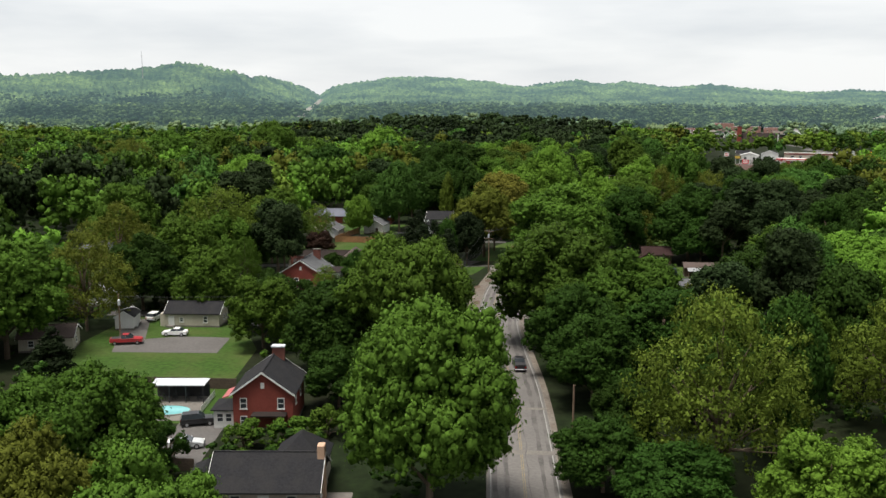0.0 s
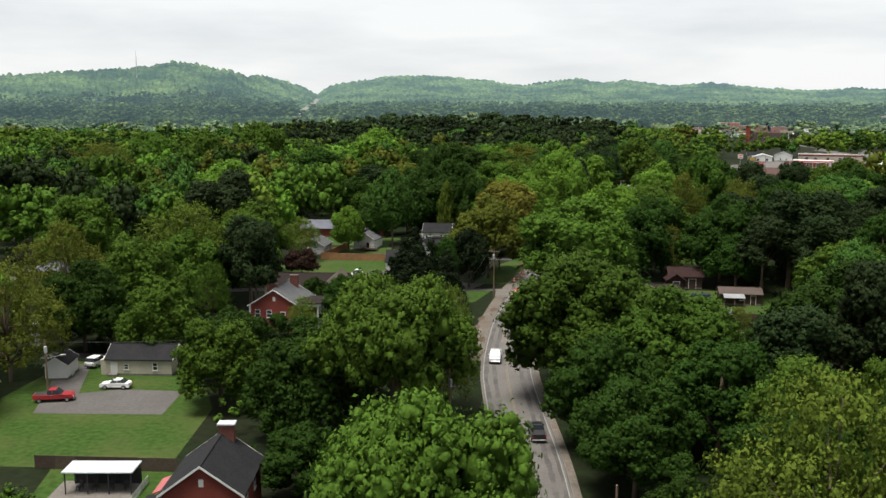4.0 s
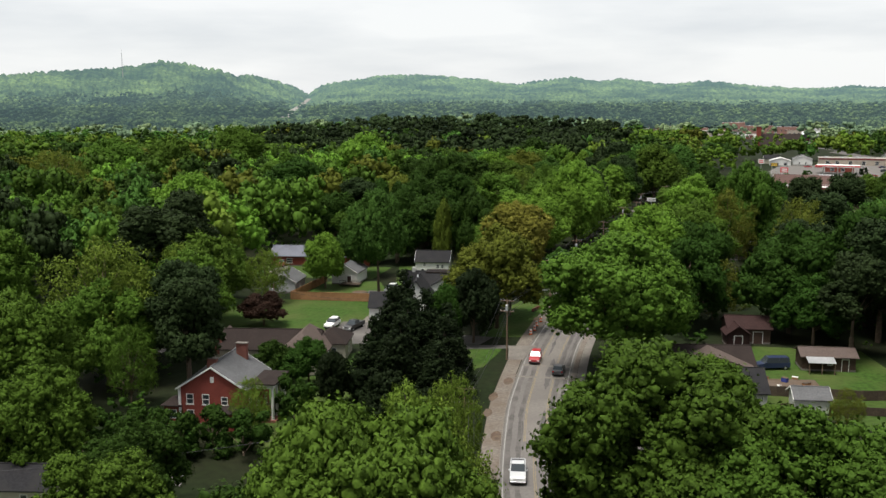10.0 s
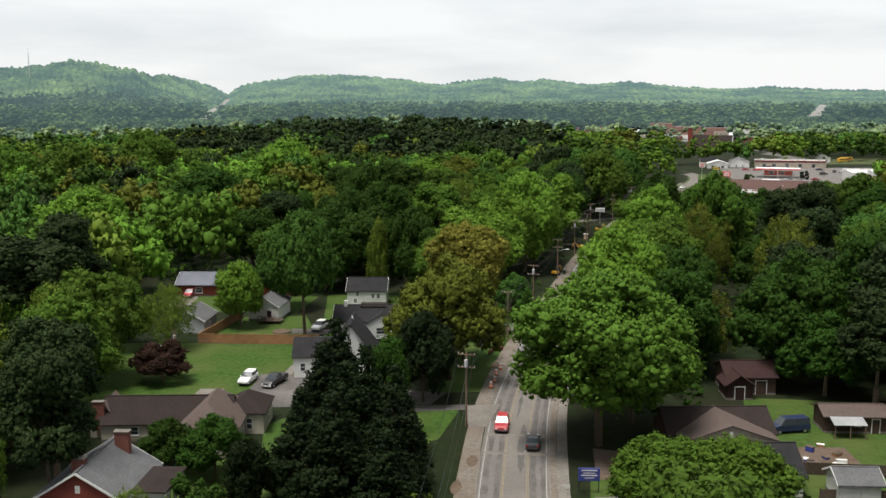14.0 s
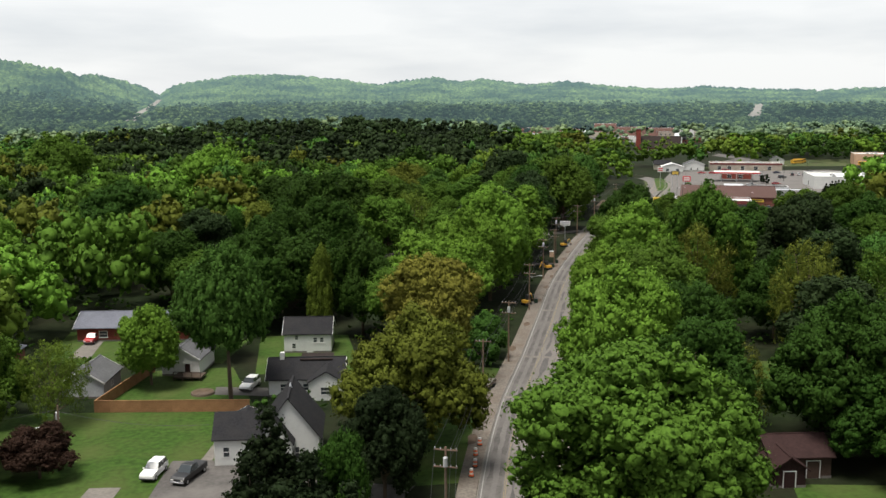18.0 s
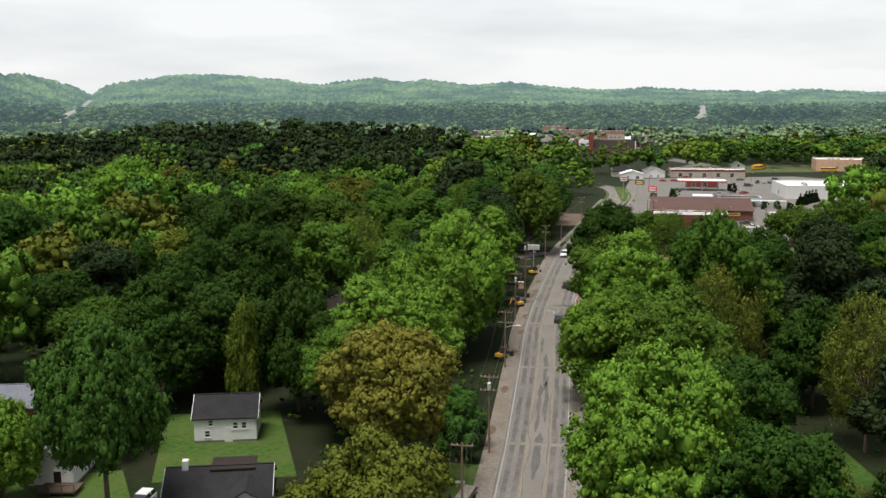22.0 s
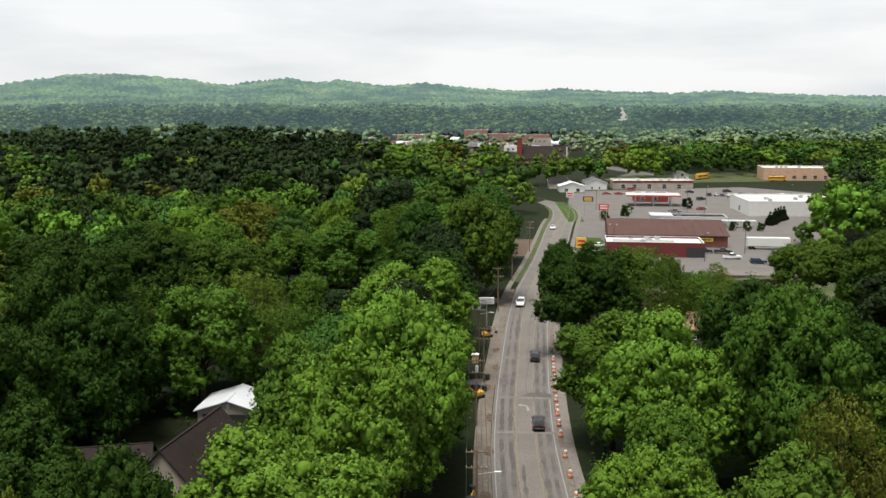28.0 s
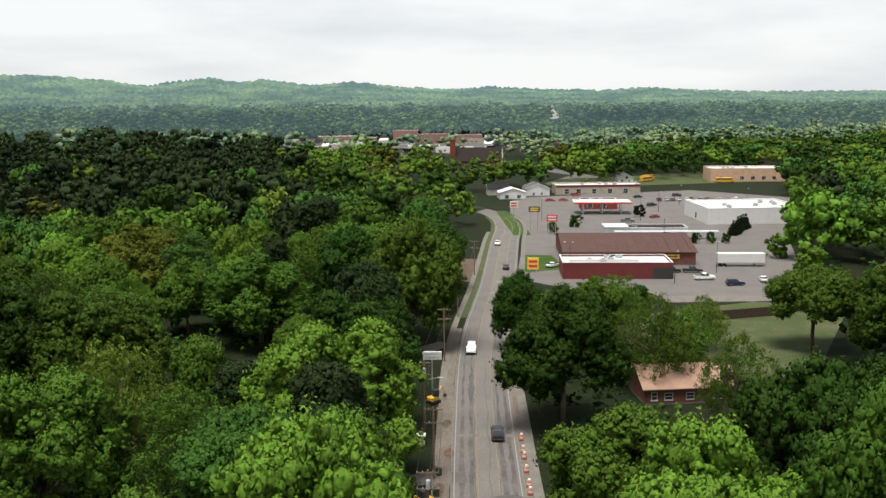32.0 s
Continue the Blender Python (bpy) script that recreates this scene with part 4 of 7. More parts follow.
plant(-5, 231, 15.5, 5.5, "cedar", "cedar", "on the front lawn")
plant(9, 252, 14, 5.5, "oak", "cedar", "in front of the yellow-green tree")
plant(17.5, 274, 13, 5.5, "oak", "deep", "in front of the yellow-green tree")

plant(-3, 213, 15, 5.8, "cedar", "cedar", "on the front lawn")
plant(2.5, 209, 12, 5.0, "cedar", "cedar", "on the front lawn")
plant(-7, 220, 13, 5.0, "cedar", "cedar", "on the front lawn")

plant(24.5, 135, 13, 7.0, "oak", "deep", "beside the pavement")
plant(23.5, 149, 15, 7.5, "oak", "deep", "beside the street")
plant(37, 146, 15, 8, "oak", "deep", "behind the pavement")
plant(39, 128, 12, 7, "oak", "deep", "behind the pavement")
plant(26.5, 121, 8, 4.5, "oak", "deep", "beside the pavement")

plant(112, 440, 14, 7, "airy", "green", "behind the low houses")
plant(124, 447, 14, 7, "oak", "green", "behind the low houses")
plant(133, 453, 13, 6.5, "airy", "green", "behind the shops")
plant(-29, 166, 13, 6.5, "oak", "green", "beside the parking area")
plant(-30, 178, 12, 6, "oak", "deep", "beside the parking area")

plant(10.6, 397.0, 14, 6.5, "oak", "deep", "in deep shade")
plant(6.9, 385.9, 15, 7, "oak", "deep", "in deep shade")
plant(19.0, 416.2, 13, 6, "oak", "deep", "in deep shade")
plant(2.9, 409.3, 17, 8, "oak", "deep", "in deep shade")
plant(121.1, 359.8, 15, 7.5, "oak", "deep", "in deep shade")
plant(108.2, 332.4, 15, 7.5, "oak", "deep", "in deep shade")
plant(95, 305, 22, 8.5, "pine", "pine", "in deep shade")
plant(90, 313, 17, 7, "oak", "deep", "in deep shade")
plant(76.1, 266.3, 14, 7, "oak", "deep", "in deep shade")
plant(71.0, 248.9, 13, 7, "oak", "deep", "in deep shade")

# large crowns that stand out in the woods to the west
for x, y, h, r, kind, tone in ((-48, 417, 24, 13, "oak", "deep"), (-150, 526, 27, 14, "maple", "green"), (-118, 505, 28, 12, "oak", "green"), (-32, 510, 29, 13.5, "maple", "bright"), (-102, 578, 31, 14, "maple", "green"),
                               (-146, 446, 26, 12.5, "airy", "olive"), (-72, 368, 22.5, 12, "maple", "bright"), (-137, 421, 20, 11, "oak", "green"), (-88, 267, 20, 10, "oak", "green"), (-52, 233, 23, 10.5, "airy", "yellow"),
                               (-45, 267, 18.5, 8.5, "oak", "green"), (-6, 462, 21, 12, "oak", "deep"), (13, 465, 22, 11.5, "oak", "deep"), (-108, 330, 19, 11, "oak", "teal"), (-85, 320, 20, 10, "oak", "green")):
    plant(x, y, h, r, kind, tone, "in the wood", group="woodland trees")

# clear ground: (x0, x1, y0, y1) kept free of the woods
CLEAR = [(-64, -26, 100, 193), (-32, 8, 62, 140), (-28, 14, 186, 262), (-50, 6, 236, 314), (-48, 12, 296, 345), (22, 60, 190, 246), (48, 77, 196, 249), (55, 66, 246, 258), (-122, -58, 228, 270)]
CLEAR += [(40, 58, 165, 195), (64, 82, 284, 302), (88, 152, 340, 448), (4, 34, 340, 398), (40, 62, 430, 468), (70, 100, 440, 470), (14, 40, 255, 300), (-46, -8, 300, 350), (38, 60, 80, 110), (-30, 2, 138, 204)]
CLEAR += [(128, 200, 440, 590), (196, 226, 462, 570), (204, 330, 686, 722), (330, 440, 680, 745), (235, 335, 780, 935), (180, 470, 1080, 1290)]


def free(x, y, r):
    p, s = along(min(max(y, -50), 700))
    if y < 740 and abs((x - p[0]) * s[0] + (y - p[1]) * s[1]) < 8.0 + 0.75 * r:
        return False
    if 440 < y < 722 and p[0] + 8 < x < 42 + 0.89 * (y - 291):      # the shops' ground
        return False
    if 930 < y < 1300 and 0.19 < (x - 28) / (y - 291) < 0.50 and noise.noise((x * 0.03, y * 0.03, 5.0)) < 0.33:      # the open town
        return False
    for x0, x1, y0, y1 in CLEAR:
        if x0 - 0.5 * r < x < x1 + 0.5 * r and y0 - 0.5 * r < y < y1 + 0.5 * r:
            return False
    return all((x - a) ** 2 + (y - b) ** 2 > (0.68 * (r + c)) ** 2 for a, b, c in NEAR.get((int(x // 40), int(y // 40)), ()))


NEAR = {}


def note(x, y, r):
    for i in (-1, 0, 1):
        for j in (-1, 0, 1):
            NEAR.setdefault((int(x // 40) + i, int(y // 40) + j), []).append((x, y, r))


for x, y, r in PLANTED:
    note(x, y, r)


def in_view(x, y):
    """The wedge of land that the flight overlooks, with a margin round it."""
    return -0.56 * (y + 10) - 25 < x < 0.58 * max(60, y) + 40 + max(0, y - 200) * 0.5


# the woods between the houses: the nearest trees each on its own, the rest in bulk
wood_rng = random.Random(4)
count, beds = 0, {}
for n in range(14000):
    y = 70 + 520 * wood_rng.random()
    x = wood_rng.uniform(-300, 460)
    if not in_view(x, y):
        continue
    patch = noise.noise((x * 0.012, y * 0.012, 7.0))
    r = wood_rng.uniform(7.5, 12.5) * (1 if n < 8000 else 0.7)
    if not free(x, y, r):
        continue
    pick = wood_rng.random() + 0.35 * patch
    h = (wood_rng.uniform(9, 15) + 0.75 * r) * (1 if n < 8000 else 0.85)
    if pick < 0.12:
        kind, tone, h = "pine", "pine", h + 3
    elif pick < 0.27:
        kind, tone = "airy", wood_rng.choice(["olive", "yellow", "green", "green"])
    elif pick < 0.40:
        kind, tone = "tall", wood_rng.choice(["green", "teal", "deep"])
        r *= 0.75
    else:
        kind, tone = wood_rng.choice(["oak", "oak", "maple", "wide"]), wood_rng.choice(["green", "deep", "mid", "green", "bright", "teal", "bright"])
    if x < 45 and y > 380:
        tone = wood_rng.choice(["deep", "mid", "green", "pine", "mid", "bright", "teal", "olive"])
    if 14 < x < 44 and y < 128:      # the open front gardens east of the street
        continue
    if count < 520 and y < 540 and -85 < x - 0.38 * max(0, y - 230) < 105:
        plant(x, y, h, r, kind, tone, "in the wood", group="woodland trees")
        count += 1
    else:
        beds.setdefault(("near", "olive" if tone == "bare" else tone), []).append((x, y, r, h, wood_rng.uniform(0, 6.28), {"tall": 3, "wide": 1, "pine": 4}.get(kind, wood_rng.choice([0, 2]))))
    note(x, y, r)


def woodland(name, spots, kind_arrays, material, label):
    """Many distant trees as one mass of leaf tufts: spots of (x, y, radius, height, turn, variant)."""
    vs, qs, ts, ns, base = [], [], [], [], 0
    for x, y, r, h, turn, k, *lift in spots:
        v, q, t, n, *_ = kind_arrays[k]
        ca, sa = math.cos(turn), math.sin(turn)
        rot = np.array([[ca, sa, 0], [-sa, ca, 0], [0, 0, 1]])
        vs.append((v * (r, r, h * 0.92 / 1.5)) @ rot + (x, y, (lift[0] if lift else ground_z(x, y)) + h * 0.08))
        ns.append(n @ rot)
        qs.append(q + base)
        ts.append(t + base)
        base += len(v)
    v, n = np.concatenate(vs), np.concatenate(ns)
    q, t = np.concatenate(qs), np.concatenate(ts)
    me = bpy.data.meshes.new(name)
    me.vertices.add(len(v))
    me.vertices.foreach_set("co", v.ravel())
    me.loops.add(4 * len(q) + 3 * len(t))
    me.loops.foreach_set("vertex_index", np.concatenate([q.ravel(), t.ravel()]))
    me.polygons.add(len(q) + len(t))
    me.polygons.foreach_set("loop_start", np.concatenate([np.arange(len(q)) * 4, 4 * len(q) + np.arange(len(t)) * 3]))
    me.polygons.foreach_set("use_smooth", np.ones(len(q) + len(t), bool))
    me.materials.append(material)
    me.update(calc_edges=True)
    me.normals_split_custom_set_from_vertices(n.tolist())
    return tagged(new(name, me), label, "woods", kind="stuff")


NEARS = [crown_arrays(870 + k, sh, 32, 1700, 0.062, 0.7, False, 0.35, 0.2, 7) for k, sh in enumerate(("round", "spread", "round", "tall", "pine"))]
MIDS = [crown_arrays(900 + k, sh, 22, 420, 0.085, 0.76, False, 0.4, 0.16, 4) for k, sh in enumerate(("round", "spread", "round", "tall"))]
FARS = [crown_arrays(950 + k, sh, 12, 60, 0.13, 0.86, False, 0.5, 0.12, 2) for k, sh in enumerate(("round", "round", "spread"))]
for _ in range(16000):
    y = 560 + 920 * wood_rng.random() ** 0.9
    x = wood_rng.uniform(-700, 1150)
    if not in_view(x, y):
        continue
    r = wood_rng.uniform(8.0, 14.5) * (1 if y < 900 else 1.15)
    if not free(x, y, r):
        continue
    patch = noise.noise((x * 0.006, y * 0.006, 2.0)) + 0.5 * noise.noise((x * 0.03, y * 0.03, 9.0))
    pine = math.exp(-(((x - 10) / 150) ** 2 + ((y - 850) / 310) ** 2)) + 0.35 * patch > 0.42 and wood_rng.random() < 0.78
    town = 200 < x < 620 and 740 < y < 1300 and patch > -0.12
    if town and wood_rng.random() < 0.75:
        continue
    tone = wood_rng.choice(["pine", "pine", "cedar"]) if pine else wood_rng.choice(["green", "deep", "green", "bright", "teal", "deep", "yellow"]) if patch < 0.25 else wood_rng.choice(["yellow", "bright", "olive", "green"])
    if y > 900 and not pine:      # haze put into the leaf colour: paler, bluer greens
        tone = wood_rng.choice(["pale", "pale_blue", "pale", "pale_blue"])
    h = wood_rng.uniform(8, 14) + 0.6 * r + (3 if pine else 0)
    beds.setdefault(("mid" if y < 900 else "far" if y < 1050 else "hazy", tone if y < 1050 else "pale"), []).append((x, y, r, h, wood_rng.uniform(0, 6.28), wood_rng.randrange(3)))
    note(x, y, r)
# the farthest beds take the backdrop's emissive haze
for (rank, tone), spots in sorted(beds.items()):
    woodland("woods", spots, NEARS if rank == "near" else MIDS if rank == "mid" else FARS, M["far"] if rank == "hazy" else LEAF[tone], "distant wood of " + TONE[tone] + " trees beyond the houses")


# ---- houses ----
WIN = {}


def window_meshes(w, h):
    """Frame with a crossbar, pane and sill of a sash window, shared by all of its size."""
    if (w, h) not in WIN:
        t = 0.09
        out = []
        for name, bm, m in (("window_frame", box((-w / 2, w / 2, -0.06, 0.03, h - t, h), (-w / 2, w / 2, -0.06, 0.03, 0, t), (-w / 2, -w / 2 + t, -0.06, 0.03, t, h - t), (w / 2 - t, w / 2, -0.06, 0.03, t, h - t), (-w / 2 + t, w / 2 - t, -0.05, 0.02, h / 2 - 0.04, h / 2 + 0.04)), "white"),
                            ("pane", box((-w / 2 + t, w / 2 - t, -0.015, 0.01, t, h - t)), "glass"), ("sill", box((-w / 2 - 0.08, w / 2 + 0.08, -0.13, 0.0, -0.09, -0.005)), "white")):
            me = bpy.data.meshes.new(name)
            bm.to_mesh(me)
            bm.free()
            me.materials.append(M[m])
            out.append(me)
        WIN[(w, h)] = out
    return WIN[(w, h)]


def side_pose(side, w, d, off, z):
    return {"S": pose(off, -d / 2, z), "N": pose(-off, d / 2, z, 0, 0, 180), "E": pose(w / 2, off, z, 0, 0, 90), "W": pose(-w / 2, -off, z, 0, 0, -90)}[side]


def gable_roof(w, d, z, rise, over=0.4, thick=0.16, ridge="x"):
    """A gabled roof of two slabs; ridge: the axis along which it runs."""
    a, b = (w, d) if ridge == "y" else (d, w)
    W, L = a / 2 + over, b / 2 + over
    ze = z - over * rise / (a / 2)
    top = [(-W, ze), (0, z + rise), (W, ze)]
    v = [(x, y, zz + dz) for dz in (thick, 0) for y in (-L, L) for x, zz in top]
    f = [(0, 1, 4, 3), (1, 2, 5, 4), (6, 9, 10, 7), (7, 10, 11, 8), (0, 6, 7, 1), (1, 7, 8, 2), (3, 4, 10, 9), (4, 5, 11, 10), (0, 3, 9, 6), (2, 8, 11, 5)]
    if ridge == "x":
        v = [(-y, x, zz) for x, y, zz in v]
    return v, f


def hip_roof(w, d, z, rise, over=0.45, thick=0.16):
    W, D = w / 2 + over, d / 2 + over
    s = min(W, D) * 0.97
    r = [(-(W - s), 0), (W - s, 0)] if W > D else [(0, -(D - s)), (0, D - s)]
    v = [(-W, -D, z + thick), (W, -D, z + thick), (W, D, z + thick), (-W, D, z + thick), (*r[0], z + rise), (*r[1], z + rise), (-W, -D, z), (W, -D, z), (W, D, z), (-W, D, z)]
    f = [(0, 1, 5, 4), (1, 2, 5), (2, 3, 4, 5), (3, 0, 4)] if W > D else [(0, 1, 4), (1, 2, 5, 4), (2, 3, 5), (3, 0, 4, 5)]
    f += [(0, 6, 7, 1), (1, 7, 8, 2), (2, 8, 9, 3), (3, 9, 6, 0), (6, 9, 8, 7)]
    return v, f


def wall_shell(w, d, h, rise, ridge, roof):
    """The outer walls with their gables as one closed body."""
    W, D = w / 2, d / 2
    v = [(-W, -D, -0.3), (W, -D, -0.3), (W, D, -0.3), (-W, D, -0.3), (-W, -D, h), (W, -D, h), (W, D, h), (-W, D, h)]
    f = [(0, 1, 5, 4), (1, 2, 6, 5), (2, 3, 7, 6), (3, 0, 4, 7)]
    if roof == "gable":
        k = 0.985 * rise
        v += [(0, -D, h + k), (0, D, h + k)] if ridge == "y" else [(-W, 0, h + k), (W, 0, h + k)]
        f += [(4, 5, 8), (6, 7, 9), (4, 8, 9, 7), (5, 6, 9, 8)] if ridge == "y" else [(7, 4, 8), (5, 6, 9), (4, 5, 9, 8), (6, 7, 8, 9)]
    else:
        f += [(4, 5, 6, 7)]
    return v, f


def gable_trim(w, d, z, rise, ridge, end, over=0.4):
    """The white barge board of one gable (end -1 or 1): a bent board under the roof's edge."""
    a, b = (w, d) if ridge == "y" else (d, w)
    W, L = a / 2 + over, b / 2 + over
    ze = z - over * rise / (a / 2)
    v = []
    for y in (end * L, end * (L + 0.05)):
        v += [(-W, y, ze - 0.08), (0, y, z + rise - 0.08), (W, y, ze - 0.08), (W, y, ze + 0.17), (0, y, z + rise + 0.17), (-W, y, ze + 0.17)]
    f = [(0, 1, 4, 5), (1, 2, 3, 4), (6, 11, 10, 7), (7, 10, 9, 8)] + [(k, 6 + k, 6 + (k + 1) % 6, (k + 1) % 6) for k in range(6)]
    if ridge == "x":
        v = [(-y, x, zz) for x, y, zz in v]
    return v, f


HOUSE_SPOTS = []


def house(name, x, y, turn, w, d, h, rise, wall, roof_m, label, ridge="x", roof="gable", windows=(), doors=(), chimneys=(), trim=True, vents=(), base="concrete", category="house", over=0.4):
    """A house: walls, roof, windows and doors by side (S, N, E, W), offset along it, sill height, width and height; chimneys at (x, y, height, width)."""
    HOUSE_SPOTS.append((x, y, math.hypot(w, d) / 2))
    ob = thing(name, pose(x, y, 0, 0, 0, turn), label, category, "houses" if category == "house" else "")
    part("wall", mesh_of("wall", *wall_shell(w, d, h, rise, ridge, roof), M[wall]), ob)
    part("foundation", box((-w / 2 - 0.04, w / 2 + 0.04, -d / 2 - 0.04, d / 2 + 0.04, -0.2, 0.32)), ob, M[base], "low concrete footing")
    v, f = gable_roof(w, d, h, rise, over, 0.16, ridge) if roof == "gable" else hip_roof(w, d, h, rise, over)
    part("roof", mesh_of("roof", v, f, M[roof_m]), ob)
    if trim and roof == "gable":
        for end in (-1, 1):
            part("barge_board", mesh_of("barge_board", *gable_trim(w, d, h, rise, ridge, end, over), M["white"]), ob, label="white painted trim")
    if roof == "gable":
        cap = (-0.14, 0.14, -d / 2 - over, d / 2 + over, h + rise + 0.12, h + rise + 0.2) if ridge == "y" else (-w / 2 - over, w / 2 + over, -0.14, 0.14, h + rise + 0.12, h + rise + 0.2)
        part("ridge_cap", box(cap), ob, M[roof_m])
    for side, off, z, ww, hh in windows:
        fr, pa, si = window_meshes(ww, hh)
        win = part("window", fr, ob, at=side_pose(side, w, d, off, z))
        part("pane", pa, win)
        part("sill", si, win)
    for side, off, ww, hh, m in doors:
        at = side_pose(side, w, d, off, 0.05)
        door = part("door", box((-ww / 2, ww / 2, -0.05, 0.02, 0, hh)), ob, M[m], at=at)
        part("door_frame", box((-ww / 2 - 0.1, -ww / 2, -0.08, 0.02, 0, hh + 0.1), (ww / 2, ww / 2 + 0.1, -0.08, 0.02, 0, hh + 0.1), (-ww / 2, ww / 2, -0.08, 0.02, hh, hh + 0.1)), door, M["white"])
    for side, off, z in vents:
        part("gable_vent", box((-0.25, 0.25, -0.06, 0.02, 0, 0.8), bevel=0.02), ob, M["white"], "white louvred vent", at=side_pose(side, w, d, off, z))
    for cx, cy, ch, cw in chimneys:
        ch_ob = part("chimney", box((cx - cw / 2, cx + cw / 2, cy - 0.35, cy + 0.35, h * 0.5, ch), bevel=0.03), ob, M["brick_dark"], "brick chimney")
        part("cap", box((cx - cw / 2 - 0.08, cx + cw / 2 + 0.08, cy - 0.43, cy + 0.43, ch, ch + 0.14)), ch_ob, M["concrete"])
    return ob


def wing(parent, name, x, y, w, d, h, rise, wall, roof_m, ridge="x", roof="gable", windows=(), label="", z=0.0):
    """A lower part of a house with its own roof."""
    at = pose(x, y, z)
    body = part(name, mesh_of(name, *wall_shell(w, d, h, rise, ridge, roof), M[wall]), parent, label=label, at=at)
    v, f = gable_roof(w, d, h, rise, 0.3, 0.14, ridge) if roof == "gable" else hip_roof(w, d, h, rise, 0.35, 0.14)
    part("roof", mesh_of("roof", v, f, M[roof_m]), body)
    for side, off, zz, ww, hh in windows:
        part("window", window_meshes(ww, hh)[0], body, at=side_pose(side, w, d, off, zz))
        part("pane", window_meshes(ww, hh)[1], body, at=side_pose(side, w, d, off, zz))
    return body


# the brick house with the pool
brick1 = house("brick_house", -21, 129.6, 0, 8.0, 9.6, 5.0, 2.9, "brick", "shingle_dark", "red brick two-storey house with charcoal roof and white trim", ridge="y",
               windows=[("S", -2.6, 2.9, 0.95, 1.5), ("S", 2.4, 2.9, 0.95, 1.5), ("S", -2.6, 0.6, 0.95, 1.3), ("E", -2.5, 2.9, 0.9, 1.4), ("E", 1.5, 2.9, 0.9, 1.4), ("W", 1.0, 2.9, 0.9, 1.4)], vents=[("S", 0, 5.7)], chimneys=[(0.6, 4.2, 8.9, 1.7)])
part("porch_roof", mesh_of("porch_roof", *hip_roof(4.4, 1.6, 0, 0.5, 0.1), M["shingle_umber"]), brick1, at=pose(0.9, -5.5, 2.25), label="low brown porch roof")
for px in (-1.0, 2.8):
    part("porch_post", rod(bmesh.new(), (px, -6.1, 0), (px, -6.1, 2.3), 0.09), brick1, M["white"])
part("chimney_cover", box((-0.35, 1.55, 3.6, 4.9, 9.05, 9.2)), brick1, M["metal_white"], "white metal chimney cover")
wing(brick1, "sun_room", -5.3, -2.2, 2.9, 4.2, 2.5, 0.75, "white", "shingle_dark", "y", "hip", [("S", -0.6, 0.9, 0.9, 1.2), ("S", 0.55, 0.9, 0.9, 1.2), ("W", 0, 0.9, 0.9, 1.2)], "white clapboard sun room")
part("side_roof", mesh_of("side_roof", [(-6.7, 0.4, 2.7), (-4.0, 0.4, 3.7), (-4.0, 4.4, 3.7), (-6.7, 4.4, 2.7), (-6.7, 0.4, 2.55), (-4.0, 0.4, 3.55), (-4.0, 4.4, 3.55), (-6.7, 4.4, 2.55)],
     [(0, 1, 2, 3), (4, 7, 6, 5), (0, 4, 5, 1), (1, 5, 6, 2), (2, 6, 7, 3), (3, 7, 4, 0)], mat("red_metal_roof", (0.36, 0.10, 0.10), 0.6)), brick1, label="faded red metal lean-to roof")
# the dark roof in front of it
front = house("dark_roofed_house", -16, 103.2, 0, 11.5, 8.4, 2.7, 2.6, "beige", "shingle_dark", "low house under a broad charcoal shingle roof", ridge="x", windows=[("E", -1.5, 0.9, 1.0, 1.3), ("E", 1.5, 0.9, 1.0, 1.3), ("S", -3, 0.9, 1.1, 1.3), ("S", 3, 0.9, 1.1, 1.3)], doors=[("S", 0, 1.0, 2.05, "white")])
wing(front, "rear_wing", 2.8, 5.2, 5.6, 6.5, 2.9, 3.0, "beige", "shingle_dark", "y", "hip")
wing(front, "side_wing", -7.2, 0.4, 3.2, 6.0, 2.4, 1.5, "beige", "shingle_dark", "y", "hip")
part("chimney", box((5.35, 6.15, -0.9, 0.3, 0, 6.4), bevel=0.04), front, M["brick_tan"], "pale brick chimney")
part("porch_slab", box((5.9, 9.0, -4.2, 1.0, 0, 0.25)), front, M["concrete"])

# cream house, shed and neighbour by the parking area
cream = house("cream_house", -45.6, 184.2, -3, 10.6, 6.0, 2.7, 1.7, "cream", "shingle_dark", "small cream clapboard house with dark roof beside the parking", ridge="x",
              windows=[("S", -2.1, 1.0, 0.8, 0.9), ("S", 2.6, 0.9, 0.85, 1.3), ("E", 0.2, 0.9, 0.9, 1.2), ("E", 1.8, 0.9, 0.8, 0.9)], doors=[("S", -4.1, 0.95, 2.05, "white")], vents=[("E", 0, 2.9)], over=0.3)
part("porch_wall", box((-6.4, -5.35, -2.8, -0.5, 0, 2.5)), cream, M["cream"])
part("step", box((-4.9, -3.4, -3.9, -3.0, 0, 0.35)), cream, M["concrete"])
house("white_shed", -58.3, 181.4, 4, 3.4, 5.4, 2.5, 1.1, "white", "shingle_dark", "small white shed with dark gabled roof", ridge="y", doors=[("E", 0, 1.0, 2.0, "white")], category="shed", over=0.2)
house("white_cottage", -33.5, 185.6, -2, 6.5, 6.0, 2.6, 1.6, "white", "shingle_dark", "small white cottage half hidden by trees", ridge="x", windows=[("S", -1.6, 0.9, 0.9, 1.2), ("S", 1.4, 0.9, 0.9, 1.2)], doors=[("S", 0, 0.9, 2.0, "white")])
